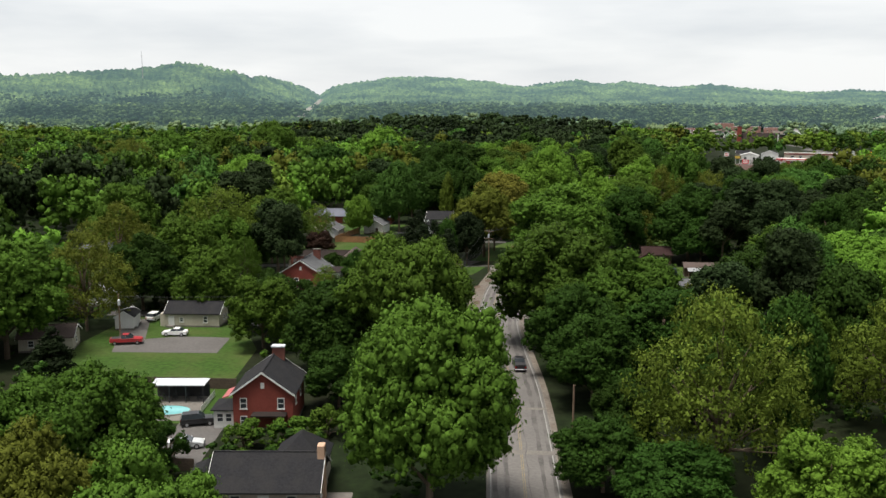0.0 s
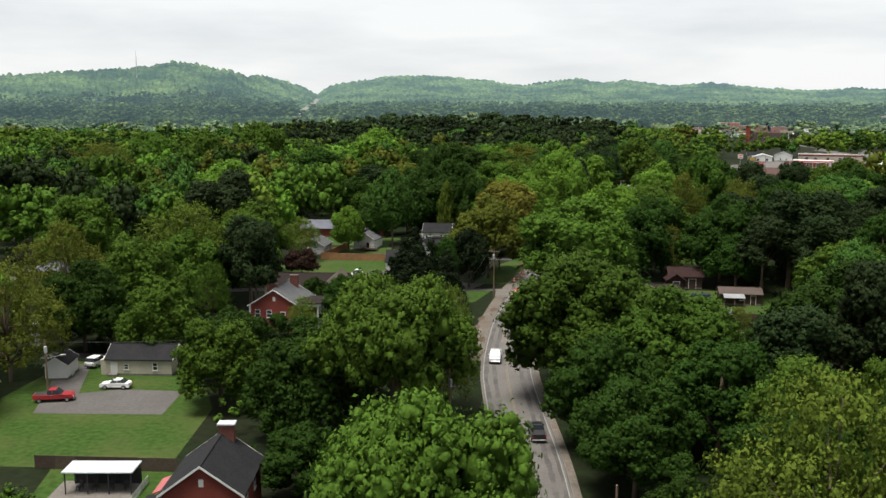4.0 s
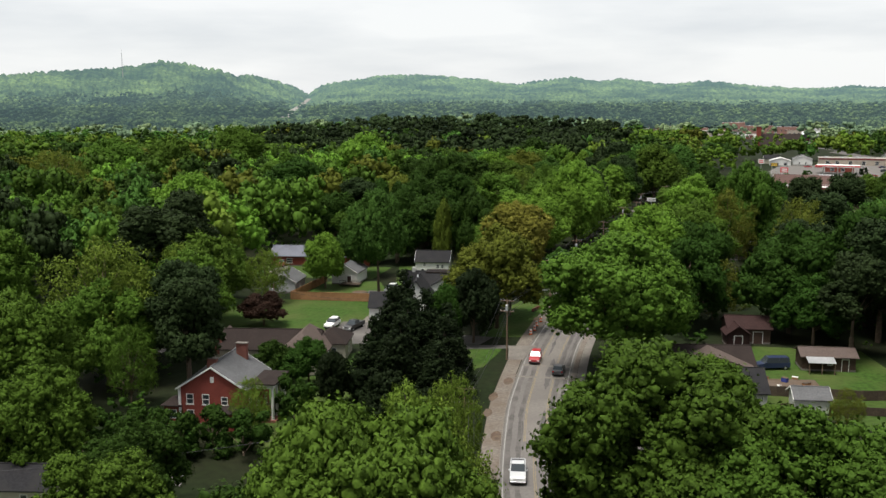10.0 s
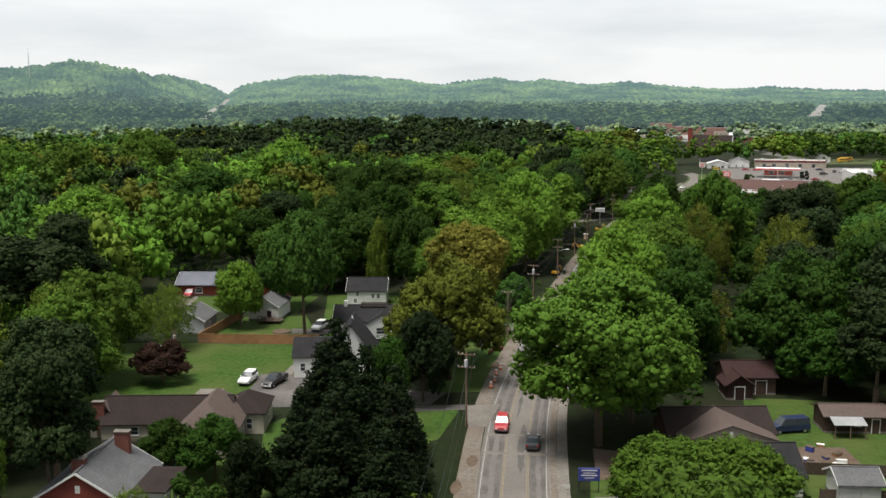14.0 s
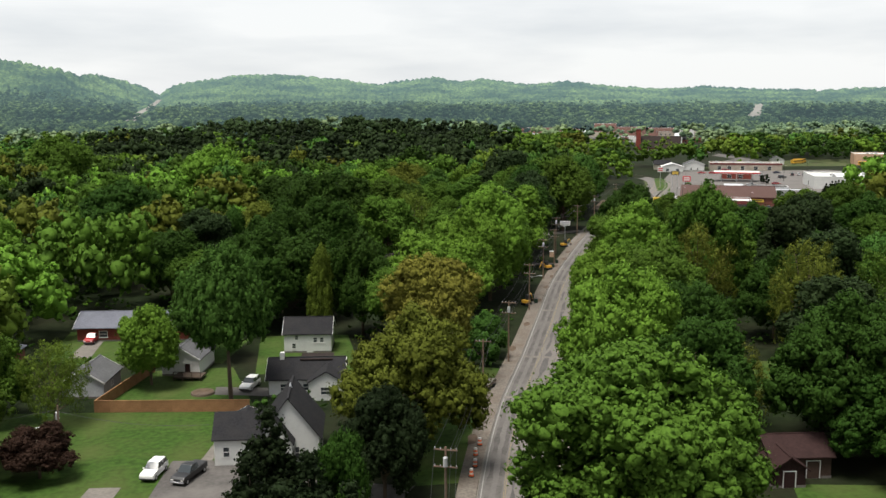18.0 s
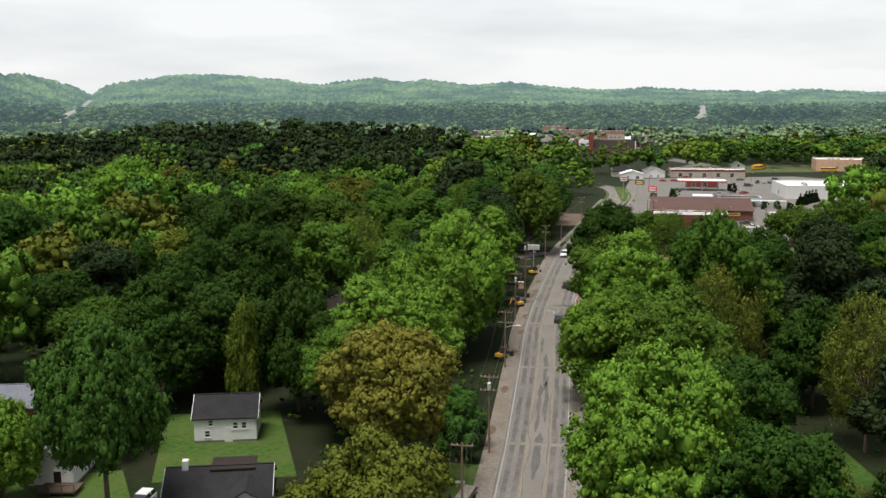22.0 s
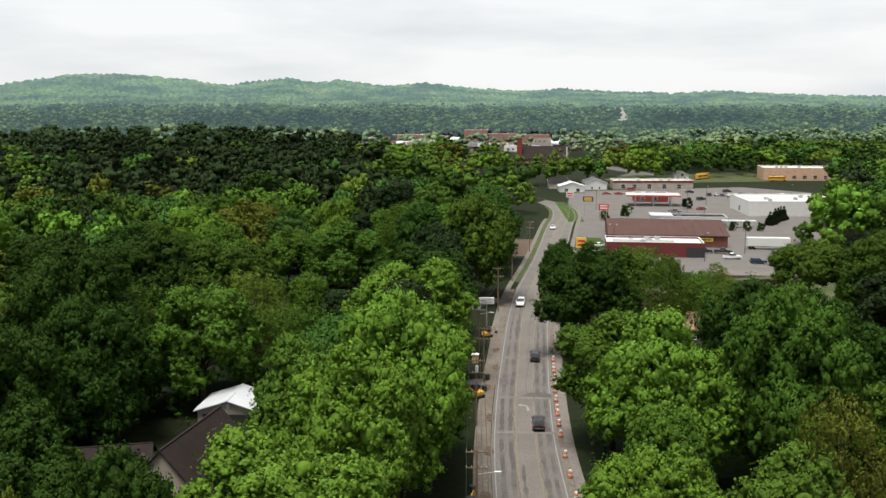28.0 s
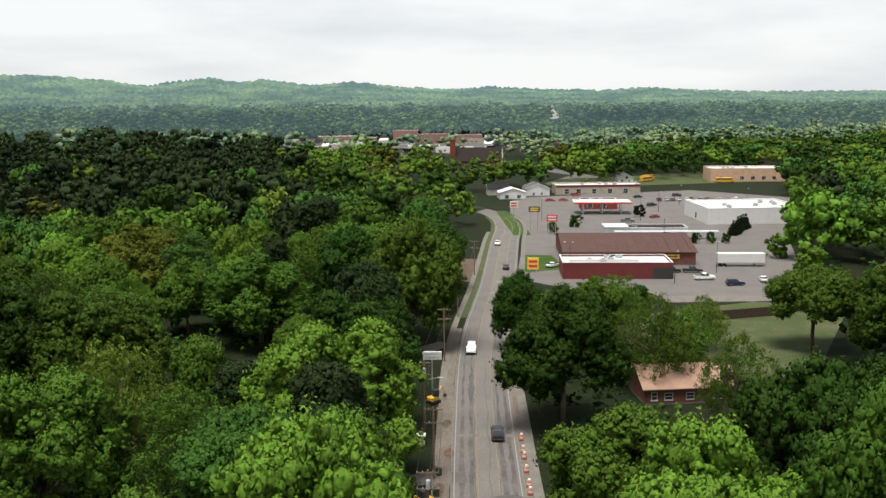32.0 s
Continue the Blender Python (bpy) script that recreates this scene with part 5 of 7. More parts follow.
house("white_bungalow", -67, 166, 10, 9, 6, 2.6, 1.5, "cream", "shingle_brown", "cream bungalow half hidden under a tree", ridge="x", windows=[("S", -2.4, 0.9, 1.0, 1.2), ("S", 2.0, 0.9, 1.0, 1.2), ("E", 0, 0.9, 0.9, 1.2)])
house("grey_barn", -69, 204, -18, 7.0, 11, 3.2, 1.6, "grey_siding", "metal", "grey metal-roofed outbuilding between trees", ridge="y", windows=[("S", 0, 1.0, 1.0, 1.2)], category="shed")

# the second brick house with a columned porch
brick2 = house("brick_mansion", -28.2, 213.4, -8, 9.6, 9.8, 5.4, 3.0, "brick", "shingle_grey", "red brick two-storey house with grey roof and columned porch", ridge="y",
               windows=[("S", -3.3, 3.0, 1.05, 1.5), ("S", -1.0, 3.0, 1.05, 1.5), ("S", 1.7, 3.0, 0.95, 1.2), ("S", -3.3, 0.7, 1.05, 1.5), ("S", 2.5, 0.7, 1.0, 1.5), ("E", -3.2, 3.0, 1.0, 1.5), ("E", 3.3, 3.0, 1.0, 1.5), ("E", -3.3, 0.7, 1.0, 1.6), ("E", 3.3, 0.7, 1.0, 1.6)],
               vents=[("S", 0, 6.2)], doors=[("E", 0, 1.1, 2.2, "white")], chimneys=[(-0.6, -2.9, 9.1, 1.4), (1.4, 3.6, 9.6, 1.6)])
porch = part("portico", box((4.9, 8.1, -2.8, 3.4, 4.9, 5.5)), brick2, M["white"], "white columned two-storey portico")
part("portico_roof", mesh_of("portico_roof", *hip_roof(3.6, 6.6, 0, 0.55, 0.1), M["shingle_umber"]), porch, at=pose(6.5, 0.3, 5.5))
for py in (-2.5, -0.6, 1.2, 3.0):
    part("column", rod(bmesh.new(), (7.8, py, 0.3), (7.8, py, 4.9), 0.24, 0.2, 12), porch, M["white"])
part("portico_floor", box((4.9, 8.4, -3.0, 3.6, 0, 0.35)), porch, M["brick_dark"])
part("corner_board", box((-4.95, -4.6, -5.05, -4.85, 0, 5.4)), brick2, M["white"])
wing(brick2, "side_bay", -6.0, -3.2, 2.4, 3.4, 2.6, 0.9, "brick", "shingle_umber", "y", "hip", [("S", 0, 0.8, 1.3, 1.3)])
wing(brick2, "front_bay", 1.8, -5.9, 4.2, 2.2, 2.5, 0.8, "brick", "shingle_umber", "x", "hip", [("S", 0, 0.8, 1.3, 1.3)])

# brown ranch house
ranch = house("brown_ranch_house", -26.5, 242.8, -4, 17, 7.4, 2.6, 2.5, "cream", "shingle_umber", "long low house with brown shingle roofs", ridge="x", windows=[("S", -4, 0.9, 1.2, 1.2), ("S", 0, 0.9, 1.2, 1.2), ("N", 3, 0.9, 1.2, 1.2)], chimneys=[(-9.0, -2.5, 5.2, 1.5)], trim=False)
wing(ranch, "front_wing", 6.6, -3.2, 7.6, 13.5, 2.7, 3.6, "cream", "shingle_brown", "y", "hip", [("E", -3.5, 0.9, 1.1, 1.3), ("E", 0, 0.9, 1.1, 1.3), ("S", 1.5, 0.9, 1.2, 1.4)], "cream wing under a steep brown roof")
wing(ranch, "east_wing", 10.2, 2.2, 5.6, 7.0, 2.9, 2.2, "cream", "shingle_umber", "x", "hip", [("S", 0.8, 0.7, 0.9, 1.6), ("E", 0, 0.7, 0.9, 1.6)])
for k in range(3):
    part("porch_post", box((10.1 - 0.1, 10.1 + 0.1, -9.2 + 2.1 * k, -9.0 + 2.1 * k, 0, 2.6)), ranch, M["white"])
wing(ranch, "west_wing", -8.6, 0.5, 3.8, 5.2, 2.6, 2.2, "cream", "shingle_brown", "y", "gable")

# behind the fence
house("long_brick_house", -29, 336.5, -7, 27, 8.5, 2.9, 2.0, "brick", "shingle_slate", "long low brick house with slate-blue roof", ridge="x", windows=[("S", -8.5, 0.8, 1.7, 1.3), ("S", -3, 0.9, 1.4, 1.2), ("S", 3.5, 0.9, 1.4, 1.2), ("S", 9.6, 0.8, 1.5, 1.4)], doors=[("S", 0.5, 1.0, 2.1, "white")], over=0.6)
small = house("white_gabled_house", -19.5, 311.5, -12, 6.4, 8.5, 3.0, 1.9, "white", "shingle_grey", "small white gabled house with a back deck", ridge="y", windows=[("W", 0, 1.0, 0.9, 1.2)], doors=[("S", 1.2, 0.95, 2.1, "red_siding")], over=0.35)
part("deck", box((-0.4, 4.4, -7.2, -4.25, 0.5, 0.68)), small, M["fence_dark"], "weathered timber deck")
for px in (-0.3, 1.2, 2.8, 4.3):
    part("deck_post", box((px - 0.05, px + 0.05, -7.15, -7.05, 0, 1.55)), small, M["fence_dark"])
part("deck_rail", box((-0.4, 4.4, -7.16, -7.04, 1.5, 1.58)), small, M["fence_dark"])
house("grey_garage", -33.5, 301.5, -8, 6.5, 8.0, 2.7, 1.9, "grey_siding", "shingle_grey", "grey garage beside the cedar fence", ridge="y", category="garage", windows=[("E", 0, 1.0, 0.8, 0.8)])
chapel = house("white_gothic_house", -1.6, 268.6, -4, 7.6, 9.0, 4.2, 5.0, "white", "shingle_dark", "white house with steep charcoal roofs", ridge="y", windows=[("S", -1.0, 1.2, 0.7, 1.7), ("S", 1.0, 1.2, 0.7, 1.7), ("E", 0, 1.2, 0.8, 1.6)], trim=False)
wing(chapel, "front_gable", -1.6, -5.2, 4.2, 2.6, 4.2, 3.0, "white", "shingle_dark", "y", "gable", [("S", -0.5, 1.3, 0.7, 1.8), ("S", 0.4, 1.3, 0.7, 1.8)])
wing(chapel, "west_wing", -6.6, 0.4, 6.0, 6.4, 3.6, 2.4, "white", "shingle_dark", "x", "gable", [("W", 0, 1.1, 0.9, 1.4), ("S", -1.5, 1.1, 0.9, 1.4)])
part("finial", rod(bmesh.new(), (0, 0, 9.1), (0, 0, 9.9), 0.22, 0.05), chapel, M["metal_white"])
w3 = house("white_house", 0.8, 296.6, -6, 11.5, 7.5, 3.0, 2.2, "white", "shingle_dark", "white house with a dark low-pitched roof", ridge="x", windows=[("S", -3.5, 0.9, 1.0, 1.2), ("S", 0, 0.9, 1.0, 1.2), ("S", 3.4, 0.9, 1.6, 1.2), ("E", 0, 0.9, 1.2, 1.3)], over=0.5)
wing(w3, "front_gable", 3.4, -2.6, 5.4, 7.0, 3.0, 1.6, "white", "shingle_dark", "y", "gable", [("S", 0, 0.9, 1.9, 1.3)])
part("dormer", box((-0.8, 3.8, -0.6, 2.6, 3.6, 5.0)), w3, M["cream"], "pale flat-fronted dormer")
part("dormer_roof", box((-1.1, 4.1, -0.9, 2.9, 5.0, 5.2)), w3, M["shingle_umber"])
part("chimney", box((-4.3, -3.6, -0.5, 0.3, 2.5, 6.2), bevel=0.03), w3, M["white"], "white painted chimney")
house("white_cottage", 1.4, 321.6, -7, 8.6, 6.5, 3.6, 2.3, "white", "shingle_dark", "white two-storey cottage with charcoal roof", ridge="x", windows=[("S", -2.0, 2.4, 0.7, 0.9), ("S", 1.4, 1.9, 0.8, 1.0), ("S", 2.6, 1.9, 0.8, 1.0), ("S", -2.5, 0.8, 0.8, 1.0)], doors=[("S", 0.4, 0.9, 2.0, "white")], over=0.3)
house("white_garage", -7.8, 273.5, -4, 5.6, 6.2, 2.7, 1.5, "white", "shingle_dark", "white garage beside the dark parking", ridge="y", category="garage", windows=[("W", 0, 1.0, 0.8, 0.9)])
house("brick_bungalow", -92, 262, -6, 12, 8, 2.7, 2.0, "brick_dark", "shingle_slate", "far brick bungalow with grey hipped roof", roof="hip", windows=[("S", -3, 0.9, 1.2, 1.2), ("S", 3, 0.9, 1.2, 1.2), ("E", 0, 0.9, 1.0, 1.2)])
house("slate_bungalow", -54, 318, -6, 9, 8, 2.7, 2.2, "brick_dark", "shingle_slate", "bungalow with slate-blue hipped roof among trees", roof="hip", windows=[("S", -2, 0.9, 1.2, 1.2), ("S", 2, 0.9, 1.2, 1.2)])

# east side
tan = house("tan_house", 46.3, 231.5, -4, 13.5, 8.4, 2.8, 2.1, "brown_siding", "shingle_umber", "low brown-roofed house with a tan front gable", ridge="x", windows=[("S", -5, 0.9, 1.0, 1.2), ("E", 0, 0.9, 1.0, 1.2)], trim=False)
wing(tan, "front_gable", 0.2, -3.4, 11.8, 7.5, 2.9, 2.0, "beige", "shingle_brown", "y", "gable", label="tan clapboard front gable")
part("gable_vent", box((0.0, 0.4, -7.25, -7.1, 3.4, 4.1)), tan, M["white"])
wing(tan, "porch_wing", -1.0, -8.8, 9.5, 4.4, 2.4, 1.2, "brown_siding", "shingle_umber", "x", "hip")
blue = house("pale_gabled_house", 43.6, 217.5, -4, 13.5, 7.6, 2.8, 2.5, "white", "shingle_dark", "pale blue-white house with dark roof and a small front gable", ridge="x", trim=False, windows=[("S", -4.6, 0.9, 1.0, 1.2), ("S", 4.4, 0.9, 1.0, 1.2)])
wing(blue, "front_gable", -0.6, -3.6, 5.6, 3.4, 2.8, 2.0, "white", "shingle_dark", "y", "gable", [("S", 0, 1.0, 1.0, 1.4)])
wing(blue, "porch", -8.4, -1.2, 3.2, 3.6, 2.3, 0.7, "white", "shingle_umber", "x", "hip", [("S", 0, 0.8, 1.0, 1.2)])
house("white_outbuilding", 56.2, 213.5, -8, 4.6, 4.2, 2.4, 1.1, "white", "shingle_grey", "small white outbuilding with grey roof by the fence", ridge="x", category="shed", doors=[("S", 0.6, 0.9, 2.0, "white")])
house("red_barn", 60.2, 253.6, -6, 7.5, 6.5, 2.9, 1.6, "brown_siding", "red_siding", "dark barn with umber roof at the wood's edge", ridge="x", trim=False, doors=[("S", 1.5, 1.6, 2.2, "brown_siding")], category="barn", windows=[("S", -1.6, 1.4, 0.6, 0.6)])
house("red_shed", 57.3, 250.2, -6, 4.0, 4.2, 2.4, 1.4, "red_siding", "red_siding", "small red shed beside the barn", ridge="y", doors=[("S", 0, 1.4, 2.0, "red_siding")], category="shed", trim=False)
shack = house("brown_outbuilding", 67.5, 235, -8, 8.5, 4.5, 2.5, 0.9, "brown_siding", "shingle_brown", "long brown outbuilding with a tin lean-to", ridge="x", doors=[("S", 2.6, 1.0, 2.0, "brown_siding")], category="shed", windows=[("S", 0.2, 1.1, 0.8, 0.8)], trim=False)
part("lean_to_roof", mesh_of("lean_to_roof", [(-3.8, -4.6, 2.0), (0.6, -4.6, 2.0), (0.6, -2.3, 2.6), (-3.8, -2.3, 2.6), (-3.8, -4.6, 1.94), (0.6, -4.6, 1.94), (0.6, -2.3, 2.54), (-3.8, -2.3, 2.54)], [(0, 1, 2, 3), (7, 6, 5, 4), (0, 4, 5, 1), (1, 5, 6, 2), (2, 6, 7, 3), (3, 7, 4, 0)], M["metal"]), shack, label="corrugated tin lean-to roof")
for px in (-3.6, -1.6, 0.4):
    part("post", box((px - 0.06, px + 0.06, -4.5, -4.38, 0, 2.0)), shack, M["pole_wood"])
house("brown_roofed_house", 19.5, 364, 60, 15, 10, 4.0, 5.5, "beige", "shingle_umber", "house with a steep umber-brown roof among trees", ridge="x", trim=False, windows=[("S", -3, 0.9, 1.1, 1.2), ("S", 3, 0.9, 1.1, 1.2)])
bh = house("brown_roofed_annexe", 9.0, 373, -6, 11, 7.5, 2.6, 2.4, "beige", "shingle_umber", "low annexe under an umber-brown roof", ridge="x", trim=False, windows=[("S", -3, 0.9, 1.1, 1.2)])
wing(bh, "porch_gable", 4.8, -4.6, 4.0, 4.0, 2.6, 2.0, "beige", "shingle_brown", "y", "gable")
shed2 = house("white_roofed_pavilion", 27, 391.6, -22, 9.4, 7.6, 3.1, 1.5, "beige", "metal_white", "open pavilion with a white metal roof", ridge="y", category="pavilion", trim=False, over=0.5, vents=[("S", 0, 3.3)])
# black panel on the closed wall, drawn as the shade inside
part("dark_opening", box((-3.9, 3.9, -3.86, -3.81, 0.4, 2.5)), shed2, M["dark_trim"], "black panel for the shaded open side")
house("orange_roofed_house", 121, 414.5, -17, 15, 9, 3.0, 2.4, "brick_dark", "shingle_orange", "low brick house with terracotta shingle roof", ridge="x", windows=[("S", -6, 0.8, 1.0, 1.4), ("S", -3.6, 0.8, 1.4, 1.2), ("S", 0, 0.8, 1.4, 1.2), ("S", 4.6, 0.8, 1.5, 1.1)], trim=False, over=0.6)
house("red_roofed_house", 123, 433, -20, 8, 8, 2.8, 2.4, "brick", "red_siding", "house with a deep red metal roof", ridge="x", trim=False, windows=[("S", 0, 0.9, 1.1, 1.2)])
house("grey_house", 105.5, 372, -22, 8.5, 8, 5.4, 2.6, "grey_siding", "shingle_umber", "two-storey grey house in deep shade", ridge="x", windows=[("S", -1.5, 3.2, 1.0, 1.5), ("S", 0.4, 3.2, 1.0, 1.5), ("S", -2.2, 0.8, 0.8, 1.0), ("S", 1.4, 0.8, 0.8, 1.0), ("W", 0, 3.2, 1.0, 1.4)])
house("dark_carport", 50, 467, -14, 6, 6, 2.6, 1.2, "brown_siding", "red_siding", "dark open carport with reddish roof", ridge="x", trim=False, category="carport")
house("dark_roofed_bungalow", 63, 440, -25, 10, 8, 2.8, 2.4, "beige", "shingle_dark", "bungalow with charcoal roof under trees", ridge="y", trim=False, windows=[("S", -2, 0.9, 1.1, 1.2), ("S", 2, 0.9, 1.1, 1.2)])
house("dark_roofed_cottage", 47, 97, 5, 8, 8, 2.7, 2.4, "brown_siding", "shingle_dark", "dark-roofed cottage behind the front trees", ridge="y", windows=[("S", 0, 0.9, 1.1, 1.2)])


# ---- pool, fences ----
pool = thing("swimming_pool", pose(-36, 132.2, 0.05), "small turquoise pool in a pale concrete deck", "pool")
bm = bmesh.new()
bmesh.ops.create_circle(bm, cap_ends=True, segments=28, radius=1, matrix=Matrix.Translation((0, 0, 0.06)) @ Matrix.Diagonal((3.1, 2.0, 1, 1)))
part("water", bm, pool, M["water"])
rim = bmesh.new()
rings = [[rim.verts.new((math.cos(2 * math.pi * k / 28) * rx, math.sin(2 * math.pi * k / 28) * ry, z)) for k in range(28)] for rx, ry, z in ((3.1, 2.0, 0.0), (3.1, 2.0, 0.1), (3.45, 2.35, 0.1), (3.45, 2.35, 0.0))]
for inner, outer in zip(rings, rings[1:]):
    for k in range(28):
        rim.faces.new((inner[k], inner[(k + 1) % 28], outer[(k + 1) % 28], outer[k]))
part("coping", rim, pool, M["concrete"])

canopy = thing("pool_canopy", pose(-35.6, 137.2, 0.05), "flat-roofed white patio cover over dark seats", "canopy")
part("roof", box((-4.0, 4.0, -1.7, 1.7, 2.55, 2.72), bevel=0.02), canopy, M["metal_white"])
for px in (-3.7, -1.2, 1.2, 3.7):
    for py in (-1.5, 1.5):
        part("post", box((px - 0.06, px + 0.06, py - 0.06, py + 0.06, 0, 2.55)), canopy, M["dark_trim"])
part("back_screen", box((-3.9, 3.9, 1.6, 1.66, 0, 1.9)), canopy, M["dark_trim"], "dark screen")
for k in range(4):
    seat = thing("patio_chair", pose(-38.2 + 1.8 * k, 137.0, 0.05, 0, 0, 20 * k - 30), "dark patio chair under the canopy", "chair", "patio chairs")
    part("seat", box((-0.3, 0.3, -0.3, 0.3, 0.38, 0.46), bevel=0.02), seat, M["dark_trim"])
    part("backrest", box((-0.3, 0.3, 0.25, 0.32, 0.46, 1.0), bevel=0.02), seat, M["dark_trim"])
    for lx in (-0.26, 0.26):
        for ly in (-0.26, 0.26):
            part("leg", box((lx - 0.03, lx + 0.03, ly - 0.03, ly + 0.03, 0, 0.38)), seat, M["dark_trim"])


def board_fence(name, pts, height, material, label, step=2.4, board=0.15, cap=True):
    """A board fence along a line: posts, rails, and panels of separate boards."""
    ob = thing(name, pose(pts[0][0], pts[0][1], 0), label, "fence")
    bx, by = pts[0]
    for (x0, y0), (x1, y1) in zip(pts, pts[1:]):
        length, turn = math.hypot(x1 - x0, y1 - y0), math.degrees(math.atan2(y1 - y0, x1 - x0))
        n = max(1, round(length / step))
        s = length / n
        line, k = [], 0
        while k * board < s - 0.02:      # boards side by side, each a little proud of the next, with a groove between
            x0b, x1b, lift = k * board, min(s, (k + 1) * board), 0.012 * (k % 2)
            line += [(x0b, 0.0), (x0b + 0.012, -0.02 - lift), (x1b - 0.012, -0.02 - lift)]
            k += 1
        line.append((s, 0.0))
        v = [(px, py, pz) for pz in (0.05, height) for px, py in line] + [(px, 0.02, pz) for pz in (0.05, height) for px, _ in line]
        m = len(line)
        f = []
        for i in range(m - 1):
            f += [(i, i + 1, m + i + 1, m + i), (2 * m + i + 1, 2 * m + i, 3 * m + i, 3 * m + i + 1), (m + i, m + i + 1, 3 * m + i + 1, 3 * m + i), (i + 1, i, 2 * m + i, 2 * m + i + 1)]
        f += [(0, m, 3 * m, 2 * m), (m - 1, 3 * m - 1, 4 * m - 1, 2 * m - 1)]
        me = mesh_of("panel", v, f, M[material])
        rails = [(0.02, 0.07, 0.35, 0.45), (0.02, 0.07, height - 0.4, height - 0.3)] + ([(-0.06, 0.1, height + 0.004, height + 0.05)] if cap else [])
        post = bpy.data.meshes.new("post")
        bm = box((-0.06, 0.06, 0.0, 0.12, -0.1, height + 0.08))
        bm.to_mesh(post)
        bm.free()
        post.materials.append(M[material])
        for i in range(n):
            at = pose(x0 - bx, y0 - by, 0, 0, 0, turn) @ Matrix.Translation((i * s, 0, 0))
            part("panel", me, ob, at=at)
            part("post", post, ob, at=at)
            if i == 0:
                for y0r, y1r, z0r, z1r in rails:
                    part("rail", box((0, length, y0r, y1r, z0r, z1r)), ob, M[material], at=at)
    return ob


board_fence("wooden_fence", [(-25.2, 310.5), (-30.9, 290.3), (-8.0, 287.0)], 1.83, "fence_wood", "warm brown cedar board fence round the garden")
board_fence("dark_fence", [(-46, 143.2), (-28.5, 142.2)], 1.7, "fence_dark", "weathered dark board fence behind the pool", cap=False)
board_fence("dark_fence", [(-34, 111), (-26.5, 110.6)], 1.6, "fence_dark", "weathered dark board fence beside the drive", cap=False)
board_fence("dark_fence", [(51.5, 220.5), (66, 217.5), (84, 218)], 1.6, "fence_dark", "dark board fence across the back garden", cap=False)
board_fence("dark_fence", [(52, 213), (66, 210.5), (70, 202)], 1.3, "fence_dark", "low dark board fence beside the drive", cap=False)
board_fence("dark_fence", [(152, 455), (176, 452.5), (192, 455)], 2.2, "rust_metal", "dark rusty fence behind the shops", cap=False)
picket = thing("picket_fence", pose(-31, 131, 0.05), "white picket fence along the pool deck", "fence")
pm = bpy.data.meshes.new("picket")
bm = box((-0.04, 0.04, -0.012, 0.012, 0, 1.0))
bm.to_mesh(pm)
bm.free()
pm.materials.append(M["white"])
for k in range(40):
    part("picket", pm, picket, at=pose(0.0, 0.2 * k, 0, 0, 0, 90))
for z in (0.25, 0.75):
    part("rail", box((-0.03, 0.0, 0, 8.0, z, z + 0.07)), picket, M["white"])
rail = thing("roadside_barrier", pose(27.4, 296.5, 0, 0, 0, -12), "white low barrier at the end of the drive", "barrier")
part("beam", box((-2.8, 2.8, -0.06, 0.06, 0.55, 0.85), bevel=0.02), rail, M["white"])
for px in (-2.6, 0, 2.6):
    part("post", box((px - 0.07, px + 0.07, -0.07, 0.07, 0, 0.95)), rail, M["white"])


# ---- poles and cables ----
def utility_pole(x, y, h, turn=0, arm=True, drum=True, lamp=False, base="beside the street"):
    ob = thing("utility_pole", pose(x, y, 0, 0, 0, turn), "wooden utility pole with crossarm " + base, "pole", "utility poles")
    part("shaft", rod(bmesh.new(), (0, 0, -0.2), (0, 0, h), 0.17, 0.11, 10), ob, M["pole_wood"])
    if arm:
        for z in ((h - 0.35,) if h < 10 else (h - 0.35, h - 2.2)):
            a = part("crossarm", box((-1.25, 1.25, -0.06, 0.06, z - 0.07, z + 0.07)), ob, M["pole_wood"])
            for px in (-1.15, -0.55, 0.55, 1.15):
                part("insulator", rod(bmesh.new(), (px, 0, z + 0.07), (px, 0, z + 0.25), 0.06, 0.04, 6), a, M["grey_siding"])
    if drum:
        d = part("transformer", rod(bmesh.new(), (0.05, -0.38, h - 2.0), (0.05, -0.38, h - 1.05), 0.25, 0.25, 12), ob, M["grey_siding"], "grey transformer drum")
        part("lid", rod(bmesh.new(), (0.05, -0.38, h - 1.05), (0.05, -0.38, h - 0.98), 0.27, 0.2, 12), d, M["metal"])
    if lamp:
        part("lamp_arm", rod(bmesh.new(), (0, 0, h - 3), (2.2, 0, h - 2.6), 0.04), ob, M["metal"])
        part("lamp_head", box((2.0, 2.8, -0.14, 0.14, h - 2.68, h - 2.52), bevel=0.03), ob, M["metal"])
    return ob


POLES = [(4.0, 150, 10.2, 0), (5.6, 192.7, 10.6, -6), (14.4, 240.8, 10.8, -20), (27.4, 286, 9.8, -22), (36.0, 306, 11.1, -22), (*by_road(342, -7.0), 10.5, -22), (*by_road(376, -7.2), 10.5, -23),
         (*by_road(396, -7.0), 10.0, -24), (75.6, 416, 11.0, -25), (*by_road(446, -7.2), 10.5, -26), (*by_road(478, -7.0), 10.0, -28), (*by_road(522, -7.0), 10.0, -28)]
for k, (x, y, h, turn) in enumerate(POLES):
    utility_pole(x, y, h, turn, drum=k % 2 == 0, lamp=k in (5, 8))
utility_pole(19.9, 121.6, 7.3, 0, False, False, False, "beside the pavement")
utility_pole(19.2, 110.5, 5.0, 0, False, False, False, "beside the pavement")
utility_pole(-56.3, 171.4, 8.6, 20, False, True, True, "beside the parking area")
